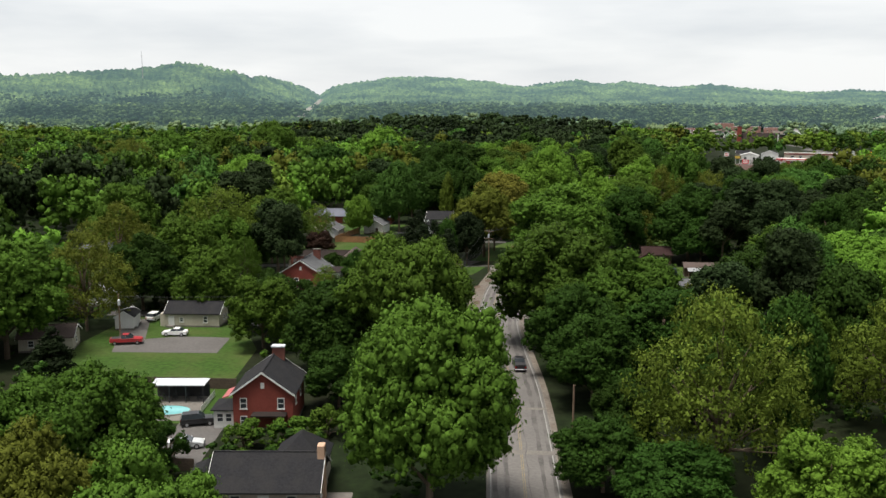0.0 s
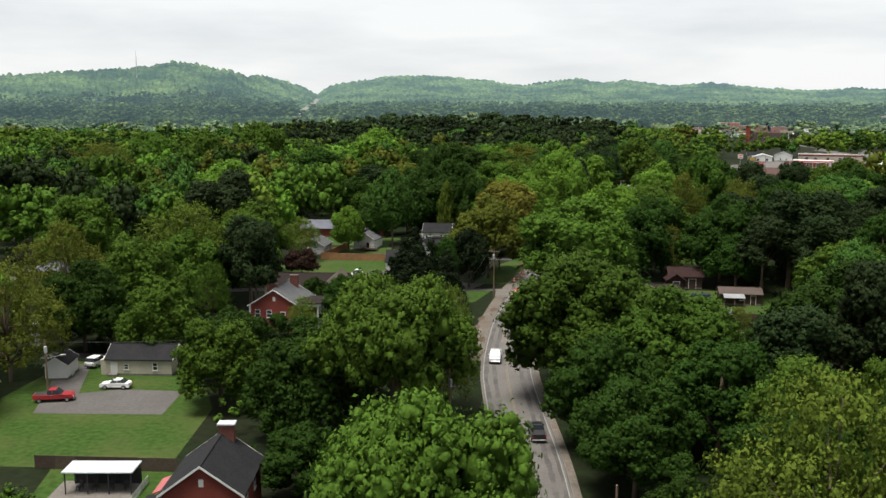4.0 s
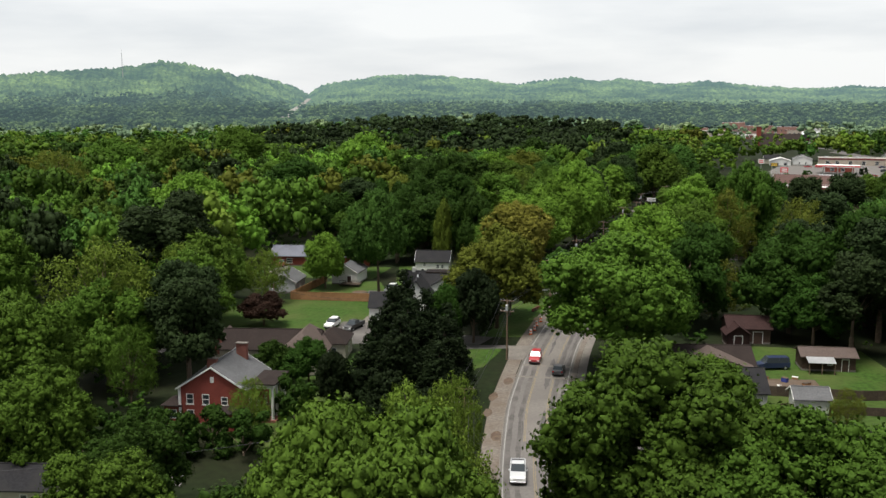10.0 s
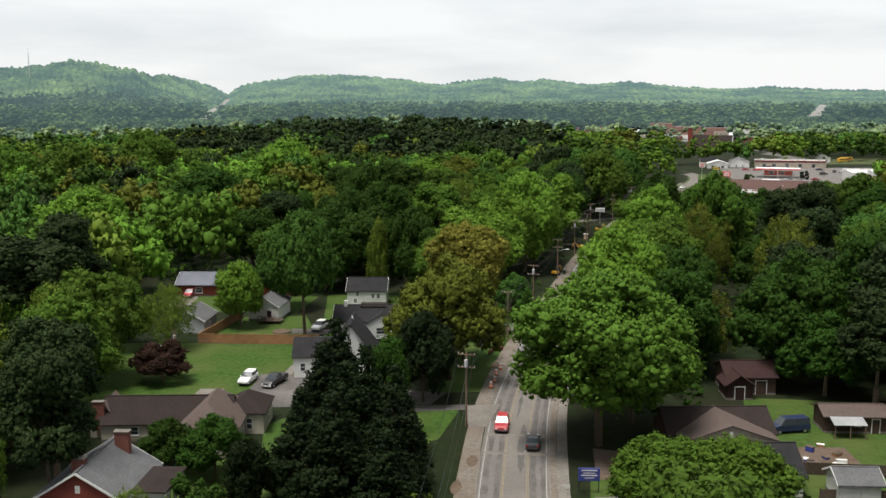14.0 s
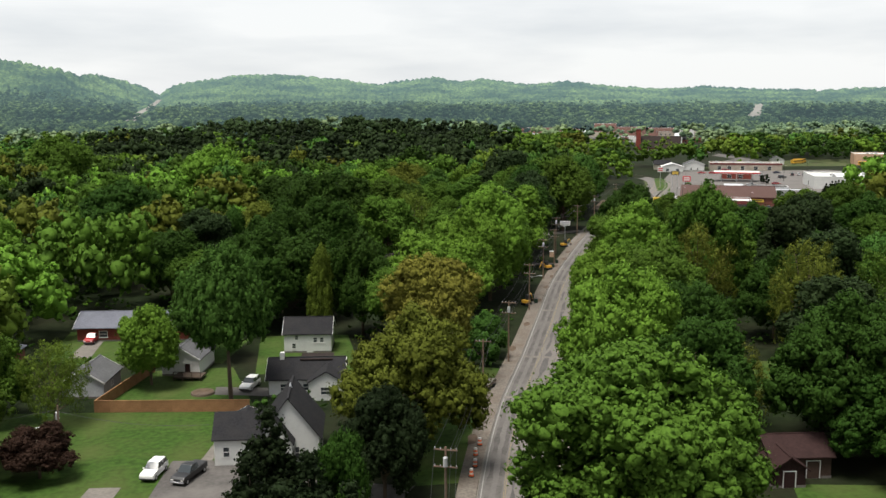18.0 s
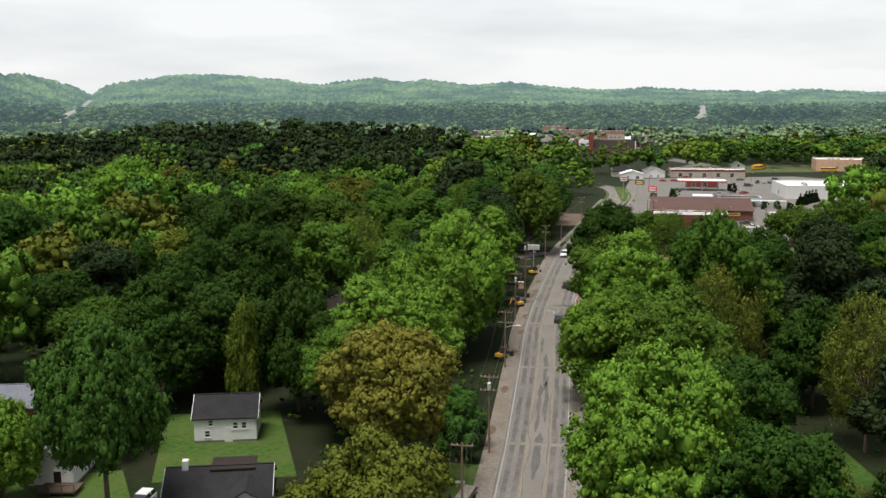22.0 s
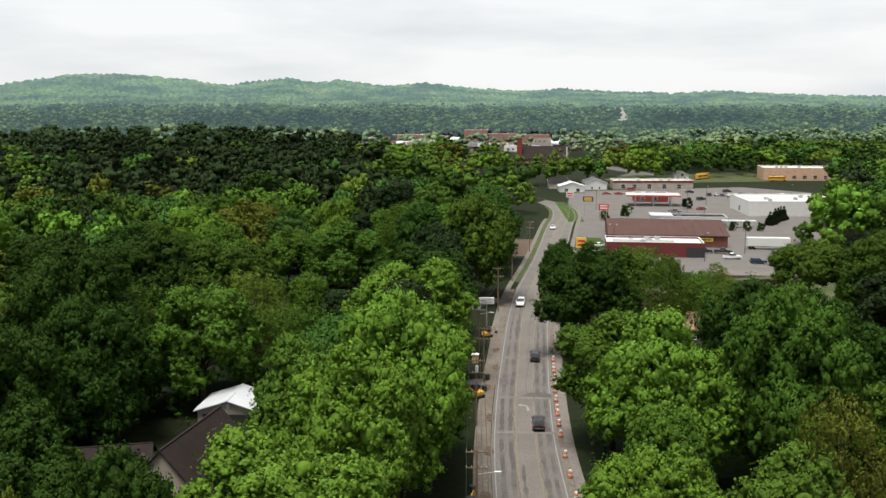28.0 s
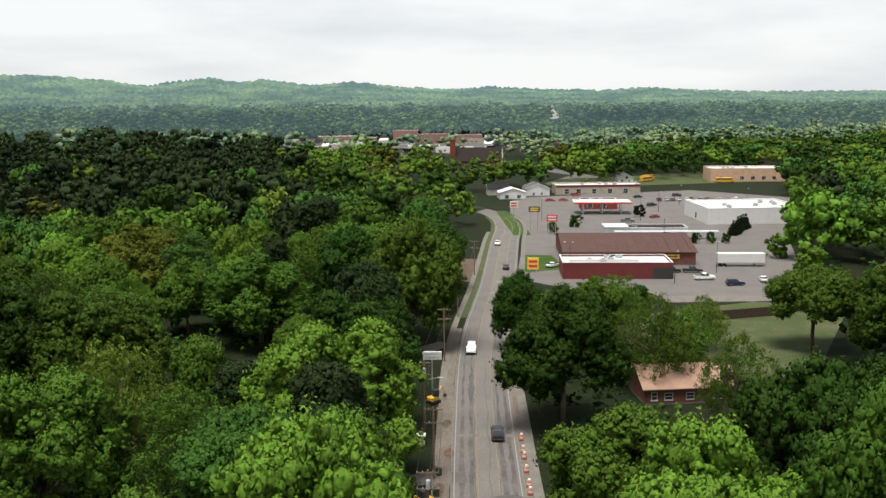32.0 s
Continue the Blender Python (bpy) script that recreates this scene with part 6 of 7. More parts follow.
utility_pole(-31.5, 272.5, 7.2, 200, False, True, True, "on the back lawn")
utility_pole(*by_road(455, 7.0), 9.5, -26, False, False)
utility_pole(66, 150, 8.5, 0, True, False)
utility_pole(95, 416, 9.0, -25, False, False)


def cable(a, b, sag=0.7, name="overhead_cable", r=0.022):
    """A slack wire between two points, a thin three-sided tube."""
    a, b = np.array(a, float), np.array(b, float)
    n = 14
    v, f = [], []
    side = unit(np.cross(b - a, (0, 0, 1)))
    for k in range(n + 1):
        t = k / n
        p = a + (b - a) * t - np.array([0, 0, sag * 4 * t * (1 - t)])
        v += [tuple(p + side * r), tuple(p - side * r), tuple(p + np.array([0, 0, r * 1.6]))]
        if k:
            i = 3 * (k - 1)
            f += [(i, i + 1, i + 4, i + 3), (i + 1, i + 2, i + 5, i + 4), (i + 2, i, i + 3, i + 5)]
    return tagged(new(name, mesh_of(name, v, f, M["wire"])), "thin slack black cable between wooden poles", "cable", "overhead cables")


for (x0, y0, h0, t0), (x1, y1, h1, t1) in zip(POLES, POLES[1:]):
    for off, dz in ((-1.15, -0.15), (0.55, -0.15), (1.15, -0.15), (0, -2.6)):
        a0, a1 = math.radians(t0), math.radians(t1)
        cable((x0 + off * math.cos(a0), y0 + off * math.sin(a0), h0 + dz), (x1 + off * math.cos(a1), y1 + off * math.sin(a1), h1 + dz), 0.5 + 0.012 * abs(y1 - y0))
cable((-31.5, 272.5, 6.4), (-12, 268, 5.0), 0.8)
cable((-31.5, 272.5, 6.6), (-75, 262, 7.0), 1.0)
cable((5.6, 192.7, 8.4), (-56.3, 171.4, 8.2), 1.8)


# ---- vehicles ----
def wheel_mesh(r, w):
    bm = rod(bmesh.new(), (0, -w / 2, 0), (0, w / 2, 0), r, r, 16)
    bmesh.ops.bevel(bm, geom=[e for e in bm.edges if e.calc_face_angle(0) > 1.2], offset=0.03, segments=1, affect="EDGES")
    t = bpy.data.meshes.new("tyre"); bm.to_mesh(t); bm.free(); t.materials.append(M["tyre"])
    bm = rod(bmesh.new(), (0, -w / 2 - 0.012, 0), (0, w / 2 + 0.012, 0), r * 0.62, r * 0.62, 10)
    q = bpy.data.meshes.new("rim"); bm.to_mesh(q); bm.free(); q.materials.append(M["rim"])
    return t, q


WHEEL = wheel_mesh(0.34, 0.23)
# side outlines, nose at +x: (x, z) of the body, then of the cabin
SHAPES = {
    "sedan": ([(-2.3, 0.35), (-2.32, 0.75), (-2.2, 0.95), (-1.5, 1.0), (0.75, 0.98), (1.9, 0.85), (2.25, 0.68), (2.3, 0.35)], [(-1.75, 0.97), (-1.05, 1.42), (0.15, 1.46), (0.95, 0.97)], 1.8),
    "suv": ([(-2.35, 0.4), (-2.38, 0.9), (-2.3, 1.1), (0.85, 1.1), (2.0, 1.02), (2.3, 0.85), (2.35, 0.4)], [(-2.25, 1.08), (-2.05, 1.72), (0.1, 1.76), (0.95, 1.08)], 1.92),
    "pickup": ([(-2.8, 0.5), (-2.82, 1.15), (-0.95, 1.15), (-0.9, 1.12), (1.1, 1.12), (2.5, 1.05), (2.75, 0.85), (2.8, 0.5)], [(-0.9, 1.1), (-0.75, 1.78), (0.55, 1.82), (1.25, 1.1)], 2.0),
    "van": ([(-2.7, 0.4), (-2.72, 1.2), (1.6, 1.2), (2.5, 1.05), (2.7, 0.8), (2.7, 0.4)], [(-2.66, 1.18), (-2.55, 2.05), (1.0, 2.08), (1.75, 1.18)], 2.0),
}


def loft(outline, half, taper, name, material, crown=0.0):
    """A side outline given its width, drawn in towards the top and the ends, with rounded shoulders."""
    zs = [z for _, z in outline]
    lo, hi = min(zs), max(zs)
    xm = max(abs(x) for x, _ in outline)
    n = len(outline)
    v = []
    for s, k in ((-1, 1.0), (-1, 0.9), (1, 0.9), (1, 1.0)):
        for x, z in outline:
            w = half * (1 - taper * (z - lo) / (hi - lo)) * (1 - 0.06 * (abs(x) / xm) ** 4)
            v.append((x * (1 if k == 1.0 else 1.0), s * w * k, z + (crown if k < 1 else 0.0)))
    f = []
    for a in range(3):
        for i in range(n):
            j = (i + 1) % n
            f.append((a * n + i, a * n + j, (a + 1) * n + j, (a + 1) * n + i))
    f += [tuple(range(n - 1, -1, -1)), tuple(range(3 * n, 4 * n))]
    me = mesh_of(name, v, f, material)
    bm = bmesh.new()
    bm.from_mesh(me)
    bmesh.ops.recalc_face_normals(bm, faces=bm.faces[:])
    bm.to_mesh(me)
    bm.free()
    return me


CAR_MESH = {}


def vehicle(kind, colour, x, y, turn, label, group="parked cars", z=0.04):
    """A car, nose along +x before it is turned."""
    body, cab, width = SHAPES[kind]
    ob = thing({"sedan": "car", "suv": "car", "pickup": "pickup_truck", "van": "van"}[kind], pose(x, y, z, 0, 0, turn), label, "truck" if kind == "pickup" else "van" if kind == "van" else "car", group)
    if (kind, colour) not in CAR_MESH:
        roof = [(px * 0.93 + 0.0, pz) for px, pz in cab[1:3]]
        top = [(cab[1][0] + 0.08, cab[1][1] - 0.05), (cab[1][0] + 0.14, cab[1][1] + 0.02), (cab[2][0] - 0.14, cab[2][1] + 0.02), (cab[2][0] - 0.05, cab[2][1] - 0.05)]
        CAR_MESH[(kind, colour)] = (loft(body, width / 2, 0.05, "body", CAR[colour], 0.03), loft(cab, width / 2 * 0.93, 0.2, "glasshouse", M["glass"]), loft(top, width / 2 * 0.79, 0.06, "roof_panel", CAR[colour], 0.02))
    b, c, r = CAR_MESH[(kind, colour)]
    part("body", b, ob)
    part("glasshouse", c, ob, label="dark tinted windows")
    part("roof_panel", r, ob)
    x0, x1 = body[0][0], body[-1][0]
    for sx in (-1, 1):
        part("pillar", box((cab[1][0] * 0.5 + cab[2][0] * 0.5 - 0.05, cab[1][0] * 0.5 + cab[2][0] * 0.5 + 0.05, sx * width * 0.40 - 0.03, sx * width * 0.40 + 0.03, cab[0][1], cab[1][1] - 0.03)), ob, CAR[colour])
        part("headlight", box((x1 - 0.16, x1 - 0.0, sx * width * 0.34 - 0.18, sx * width * 0.34 + 0.18, 0.66, 0.8), bevel=0.02), ob, M["head_lamp"])
        part("tail_light", box((x0 - 0.03, x0 + 0.08, sx * width * 0.38 - 0.12, sx * width * 0.38 + 0.12, 0.72, 0.98), bevel=0.015), ob, M["tail_lamp"])
        part("mirror", box((cab[3][0] - 0.35, cab[3][0] - 0.2, sx * width * 0.53 - 0.09, sx * width * 0.53 + 0.09, cab[0][1] + 0.05, cab[0][1] + 0.2), bevel=0.02), ob, CAR[colour])
        for wx in (x0 + 0.85, x1 - 0.85):
            wh = part("wheel", WHEEL[0], ob, at=pose(wx, sx * (width / 2 - 0.12), 0.34))
            part("rim", WHEEL[1], wh)
    part("bumper", box((x1 - 0.08, x1 + 0.06, -width * 0.46, width * 0.46, 0.38, 0.56), bevel=0.03), ob, M["chrome"] if kind == "pickup" else M["dark_trim"])
    part("bumper", box((x0 - 0.06, x0 + 0.08, -width * 0.46, width * 0.46, 0.38, 0.56), bevel=0.03), ob, M["chrome"] if kind == "pickup" else M["dark_trim"])
    if kind == "pickup":
        part("bed_liner", box((x0 + 0.12, cab[0][0] - 0.1, -width * 0.40, width * 0.40, 1.16, 1.19)), ob, M["dark_trim"], "dark open cargo bed")
    return ob


vehicle("sedan", "white", -47.2, 174.6, 178, "white saloon car parked on grey asphalt")
vehicle("pickup", "red", -54.2, 168.6, 10, "dark red pickup truck beside the lawn")
vehicle("suv", "white", -54.6, 187.0, 75, "white car parked behind the shed")
vehicle("suv", "black", -30.2, 126.6, 15, "black utility car on the driveway")
vehicle("sedan", "silver", -29.6, 118.2, 8, "silver car half hidden by bushes")
vehicle("suv", "white", -18.6, 264.6, 255, "white utility car on dark asphalt")
vehicle("pickup", "black", -14.2, 263.2, 245, "black pickup truck on dark asphalt")
vehicle("suv", "white", -8.5, 298.5, 250, "white car beside the white house")
vehicle("suv", "red", -40.0, 333.0, 262, "red car under the house's carport")
vehicle("van", "blue", 58.4, 234.4, 184, "dark blue van parked on grass")
vehicle("pickup", "black", 55.0, 207.6, 115, "black pickup truck on the drive")
vehicle("pickup", "grey", 55, 456, 10, "dark grey pickup in the gravel yard")
vehicle("sedan", "white", 58, 451.5, 30, "white car beside the gravel yard")
# on the street
for kind, col, y, off, flip, text in (("pickup", "black", 154, 1.9, 0, "black pickup driving up the street"), ("pickup", "silver", 190, -2.0, 180, "silver pickup on the street"),
                                      ("suv", "red", 239, -2.2, 180, "red car on the street beside roadworks"), ("sedan", "black", 233, 2.2, 0, "dark car on the street"), ("suv", "black", 376, 2.2, 0, "black car driving up the street"),
                                      ("suv", "black", 410, 1.9, 0, "black utility car driving up the street"), ("suv", "white", 452, -2.2, 180, "white car coming down the street"),
                                      ("sedan", "black", 531, 1.6, 0, "dark car near the bend"), ("sedan", "white", 570, -2.2, 180, "white car coming round the bend")):
    (p, s), (px, py) = along(y), by_road(y, off)
    vehicle(kind, col, px, py, math.degrees(math.atan2(s[0], -s[1])) + flip, text, "cars on the street", 0.05)


# ---- roadworks ----
def barrel(x, y):
    ob = thing("traffic_barrel", pose(x, y, 0.12), "orange and white striped traffic barrel beside the kerb", "barrel", "traffic barrels")
    for k in range(4):
        part("band", rod(bmesh.new(), (0, 0, 0.06 + 0.24 * k), (0, 0, 0.06 + 0.24 * (k + 1)), 0.29 - 0.02 * k, 0.27 - 0.02 * k, 10), ob, M["orange"] if k % 2 == 0 else M["white"])
    part("foot", rod(bmesh.new(), (0, 0, 0), (0, 0, 0.07), 0.4, 0.36, 10), ob, M["tyre"])
    return ob


first = barrel(*by_road(256, -5.6))
for y, off in ((259, -5.4), (262.5, -5.7), (266, -5.5)):
    copy_thing(first, pose(*by_road(y, off), 0.12))
for k in range(11):
    copy_thing(first, pose(*by_road(372 + 3.6 * k + (k % 3) * 0.7, 5.35), 0.12))
for k in range(4):
    copy_thing(first, pose(*by_road(345 + 6.5 * k, 5.4), 0.12))
for x, y, turn in ((24.6, 279.5, 10), (23.0, 277.6, 60)):
    ob = thing("barrier_stack", pose(x, y, 0, 0, 0, turn), "red plastic road barrier lying on the verge", "barrier", "road barriers")
    part("panel", box((-0.9, 0.9, -0.2, 0.2, 0.15, 0.75), bevel=0.08), ob, M["red_paint"])
    for px in (-0.7, 0.7):
        part("foot", box((px - 0.2, px + 0.2, -0.35, 0.35, 0, 0.15), bevel=0.03), ob, M["tyre"])
trailer = thing("flat_trailer", pose(29.4, 292.5, 0, 0, 0, 60), "flat trailer loaded with pale boards by the street", "trailer")
part("bed", box((-2.2, 2.2, -0.95, 0.95, 0.62, 0.78), bevel=0.02), trailer, M["rust_metal"])
part("load", box((-2.0, 2.0, -0.8, 0.8, 0.78, 1.0), bevel=0.02), trailer, M["concrete"])
for sx in (-1, 1):
    part("wheel", WHEEL[0], trailer, at=pose(0.3, sx * 1.0, 0.34))
part("drawbar", rod(bmesh.new(), (2.2, 0, 0.65), (3.5, 0, 0.5), 0.05), trailer, M["rust_metal"])


def digger(x, y, turn, label):
    ob = thing("mini_excavator", pose(x, y, 0.1, 0, 0, turn), label, "excavator", "diggers")
    for sy in (-0.65, 0.65):
        part("track", box((-1.1, 1.1, sy - 0.2, sy + 0.2, 0, 0.5), bevel=0.15), ob, M["tyre"])
    part("chassis", box((-0.9, 0.7, -0.7, 0.7, 0.5, 1.15), bevel=0.08), ob, M["bus_yellow"])
    cab = part("cab", box((-0.2, 0.75, -0.7, 0.1, 1.15, 2.3), bevel=0.06), ob, M["dark_trim"])
    part("cab_glass", box((0.0, 0.77, -0.62, 0.02, 1.4, 2.15)), cab, M["glass"])
    part("boom", rod(bmesh.new(), (0.7, 0.3, 1.0), (2.2, 0.3, 2.3), 0.13, 0.1, 6), ob, M["bus_yellow"])
    part("dipper", rod(bmesh.new(), (2.2, 0.3, 2.3), (2.9, 0.3, 0.8), 0.1, 0.08, 6), ob, M["bus_yellow"])
    part("bucket", box((2.6, 3.1, 0.05, 0.55, 0.35, 0.85), bevel=0.08), ob, M["rust_metal"])


digger(*by_road(347, -8.2), 40, "small yellow excavator on the dug-up verge")
digger(*by_road(424, -8.2), 20, "small yellow excavator beside the pole")
digger(*by_road(388, -7.6), 200, "small yellow excavator beside the pavement")
for y, off in ((391, -6.6), (397, -6.4), (349, -6.2), (353, -7.4)):
    ob = thing("rubbish_bin", pose(*by_road(y, off), 0.1, 0, 0, 15), "black wheeled bin on the verge", "bin", "wheeled bins")
    part("body", box((-0.3, 0.3, -0.35, 0.35, 0.05, 0.95), bevel=0.05), ob, M["green_bin"])
    part("lid", box((-0.33, 0.33, -0.38, 0.38, 0.95, 1.03), bevel=0.02), ob, M["dark_trim"])
board = thing("brick_cabinet", pose(*by_road(407, -9.3), 0.0, 0, 0, -22), "brick pier with a white top beside the street", "pier")
part("pier", box((-0.6, 0.6, -0.5, 0.5, 0, 1.5)), board, M["brick_tan"])
part("cap", box((-0.7, 0.7, -0.6, 0.6, 1.5, 1.7), bevel=0.02), board, M["white"])

# blue notice board
sign = thing("notice_board", pose(26.1, 217.3, 0, 0, 0, -8), "blue notice board with white lines on two posts", "sign")
panel = part("panel", box((-1.25, 1.25, -0.06, 0.06, 1.5, 3.1), bevel=0.03), sign, M["blue_sign"])
for k, (z, w) in enumerate(((2.75, 0.9), (2.45, 0.7), (2.15, 0.95), (1.85, 0.55))):
    part("line_of_writing", box((-w, w, -0.085, -0.065, z, z + (0.13 if k % 2 == 0 else 0.08))), panel, M["white"])
for px in (-1.15, 1.15):
    part("post", box((px - 0.06, px + 0.06, 0.06, 0.16, 0, 3.1)), sign, M["dark_trim"])
small_sign = thing("sign", pose(23.4, 216.8, 0), "small white sign on a post", "sign")
part("plate", box((-0.35, 0.35, -0.03, 0.0, 0.9, 1.35)), small_sign, M["white"])
part("post", box((-0.03, 0.03, 0.0, 0.05, 0, 1.3)), small_sign, M["metal"])
# pale slab on the lawn, garden clutter
rug("slab", [(-26.3, 258.6), (-22.4, 258.2), (-22.0, 261.4), (-25.8, 261.8)], "concrete", "weathered concrete slab in the lawn", "slab", 0.06)
trampoline = thing("sand_pit", pose(-15.8, 297, 0.02), "round raised garden bed of dry earth", "garden bed")
part("edging", rod(bmesh.new(), (0, 0, 0), (0, 0, 0.3), 1.9, 1.8, 20), trampoline, M["fence_dark"])
part("soil", rod(bmesh.new(), (0, 0, 0.3), (0, 0, 0.36), 1.6, 1.5, 20), trampoline, M["dirt"])
clutter_rng = random.Random(8)
for k in range(16):
    x, y = clutter_rng.uniform(53, 63), clutter_rng.uniform(221.5, 229)
    ob = thing("yard_box", pose(x, y, 0.03, 0, 0, clutter_rng.uniform(0, 180)), "small crate lying on bare earth", "crate", "yard clutter")
    a, b, c = clutter_rng.uniform(0.25, 0.7), clutter_rng.uniform(0.2, 0.5), clutter_rng.uniform(0.25, 0.7)
    part("body", box((-a, a, -b, b, 0, c), bevel=0.04), ob, M[clutter_rng.choice(["fence_dark", "white", "rust_metal", "metal", "fence_wood", "blue_sign"])])
    part("lid", box((-a * 1.04, a * 1.04, -b * 1.04, b * 1.04, c, c + 0.05)), ob, M[clutter_rng.choice(["fence_dark", "white", "metal"])])


# ---- the shops ----
def shop(name, x, y, turn, w, d, h, wall, top, label, rim=0.5, windows=(), units=0, band=None, category="shop"):
    """A flat-roofed shop: walls, roof deck behind a parapet, glazing, roof units."""
    ob = thing(name, pose(x, y, 0, 0, 0, turn), label, category, "shops")
    W, D = w / 2, d / 2
    part("wall", box((-W, W, -D, -D + 0.3, -0.2, h), (-W, W, D - 0.3, D, -0.2, h), (-W, -W + 0.3, -D + 0.3, D - 0.3, -0.2, h), (W - 0.3, W, -D + 0.3, D - 0.3, -0.2, h)), ob, M[wall])
    part("roof", box((-W + 0.3, W - 0.3, -D + 0.3, D - 0.3, h - rim - 0.2, h - rim)), ob, M[top])
    part("coping", box((-W - 0.05, W + 0.05, -D - 0.05, -D + 0.33, h, h + 0.1), (-W - 0.05, W + 0.05, D - 0.33, D + 0.05, h, h + 0.1), (-W - 0.05, -W + 0.33, -D + 0.33, D - 0.33, h, h + 0.1), (W - 0.33, W + 0.05, -D + 0.33, D - 0.33, h, h + 0.1)), ob, M["membrane"])
    if band:
        part("fascia", box((-W - 0.08, W + 0.08, -D - 0.12, -D - 0.06, h - 1.1, h - 0.1)), ob, M[band])
    for side, off, z, ww, hh in windows:
        win = part("window", window_meshes(ww, hh)[0], ob, at=side_pose(side, w, d, off, z))
        part("pane", window_meshes(ww, hh)[1], win)
    rng = random.Random(int(w * 10 + d))
    for k in range(units):
        ux, uy = rng.uniform(-W * 0.8, W * 0.8), rng.uniform(-D * 0.6, D * 0.6)
        u = part("roof_unit", box((ux - 0.9, ux + 0.9, uy - 0.7, uy + 0.7, h - rim, h - rim + 1.1), bevel=0.05), ob, M["metal"], "grey metal air-conditioning unit")
        part("fan", rod(bmesh.new(), (ux, uy, h - rim + 1.1), (ux, uy, h - rim + 1.18), 0.5, 0.5, 12), u, M["dark_trim"])
    return ob


T = -25
mall = house("brown_roofed_store", 187.5, 535.5, T, 38.5, 35, 4.0, 3.0, "brick_dark", "mall_roof", "long brick store with a rusty brown metal roof", ridge="x", trim=False, category="shop", over=0.6,
             windows=[("S", -14, 0.6, 2.4, 2.0), ("S", -9, 0.6, 2.4, 2.0), ("S", -2, 0.6, 2.4, 2.0), ("S", 5, 0.6, 2.4, 2.0)])
part("shop_sign", box((9, 14.5, -17.75, -17.6, 2.1, 3.3)), mall, M["yellow_sign"], "yellow shop sign with dark bars")
part("sign_bar", box((9.6, 13.9, -17.8, -17.76, 2.5, 2.9)), mall, M["black_sign"])
for k in range(13):
    part("roof_seam", mesh_of("roof_seam", *gable_roof(0.14, 36, 4.22, 2.98, 0.0, 0.06, "x"), M["mall_roof"]), mall, at=pose(-18 + 3 * k, 0, 0))
red = shop("red_store", 168.5, 509.5, T, 30, 13, 4.6, "red_paint", "membrane", "flat-roofed red shop with a cluttered white roof", units=5)
part("dark_front", box((9.5, 15.05, -6.58, -6.5, 0, 3.2)), red, M["black_sign"], "dark boarded shop front")
part("roof_screen", box((-13, 6, -4.2, -4.0, 4.1, 5.1)), red, M["membrane"])
big = shop("white_warehouse", 278.7, 588.4, -20, 38, 31, 6.2, "white", "membrane", "large white flat-roofed store by the parking ground", units=6, windows=[("W", 0, 0.6, 2.4, 2.4)])
strip = shop("covered_market", 217, 566.5, T, 29, 9, 3.6, "grey_siding", "shingle_umber", "low shop with grey roof and white canopy", 0.2, units=1)
part("white_roof", box((-14.6, -6, -4.7, 4.6, 3.75, 4.0)), strip, M["metal_white"])
can = thing("long_canopy", pose(220, 557.5, 0, 0, 0, T), "long low canopy on thin posts beside the shop", "canopy")
part("roof", box((-18, 18, -1.6, 1.6, 2.6, 2.8)), can, M["metal_white"])
for k in range(9):
    part("post", box((-17.8 + 4.4 * k, -17.65 + 4.4 * k, -1.4, -1.25, 0, 2.6)), can, M["metal"])
gas = thing("petrol_canopy", pose(238, 629, 0, 0, 0, T), "flat white and red petrol station canopy on pillars", "canopy")
part("roof", box((-12, 12, -6, 6, 4.6, 5.2), bevel=0.05), gas, M["membrane"])
part("fascia", box((-12.1, 12.1, -6.12, -6.02, 4.6, 5.3)), gas, M["red_sign"], "red fascia band")
for px in (-8, 0, 8):
    for py in (-3, 3):
        part("pillar", box((px - 0.2, px + 0.2, py - 0.2, py + 0.2, 0, 4.6)), gas, M["white"])
for px in (-8, 0, 8):
    ob = thing("petrol_pump", gas.matrix_basis @ pose(px, -1.2, 0.03), "white and red petrol pump under the canopy", "pump", "petrol pumps")
    part("body", box((-0.4, 0.4, -0.25, 0.25, 0, 1.5), bevel=0.04), ob, M["white"])
    part("display", box((-0.3, 0.3, -0.27, -0.24, 0.9, 1.3)), ob, M["dark_trim"])
shop("petrol_kiosk", 246, 645, T, 16, 9, 4.0, "brick", "membrane", "small brick petrol shop behind the canopy", units=2, band="white", windows=[("S", -4, 0.5, 2.4, 2.0), ("S", 2, 0.5, 2.4, 2.0)])
shop("strip_store", 279, 701, -20, 43, 13, 4.8, "beige", "membrane", "long pale strip of shops with a white roof", units=5, band="red_paint", windows=[("S", -16, 0.4, 2.4, 2.4), ("S", -10, 0.4, 2.4, 2.4), ("S", -2, 0.4, 2.4, 2.4), ("S", 6, 0.4, 2.4, 2.4), ("S", 14, 0.4, 2.4, 2.4)])
house("white_store", 229, 697, -18, 13, 9, 3.4, 2.0, "white", "membrane", "white shop with a pale gabled roof", ridge="y", category="shop", windows=[("S", -3, 0.5, 2.0, 1.8), ("S", 3, 0.5, 2.0, 1.8)], trim=False)
house("white_store", 247, 706, -18, 12, 12, 4.0, 2.4, "white", "shingle_grey", "white gabled house beside the shops", ridge="y", category="shop", windows=[("S", -2, 0.6, 1.0, 1.4), ("S", 2, 0.6, 1.0, 1.4)])
house("dark_roofed_store", 230, 716, -18, 10, 8, 3.6, 2.2, "cream", "shingle_dark", "pale house with a dark roof beside the shops", ridge="x", category="shop", windows=[("S", 0, 0.8, 1.2, 1.4)])
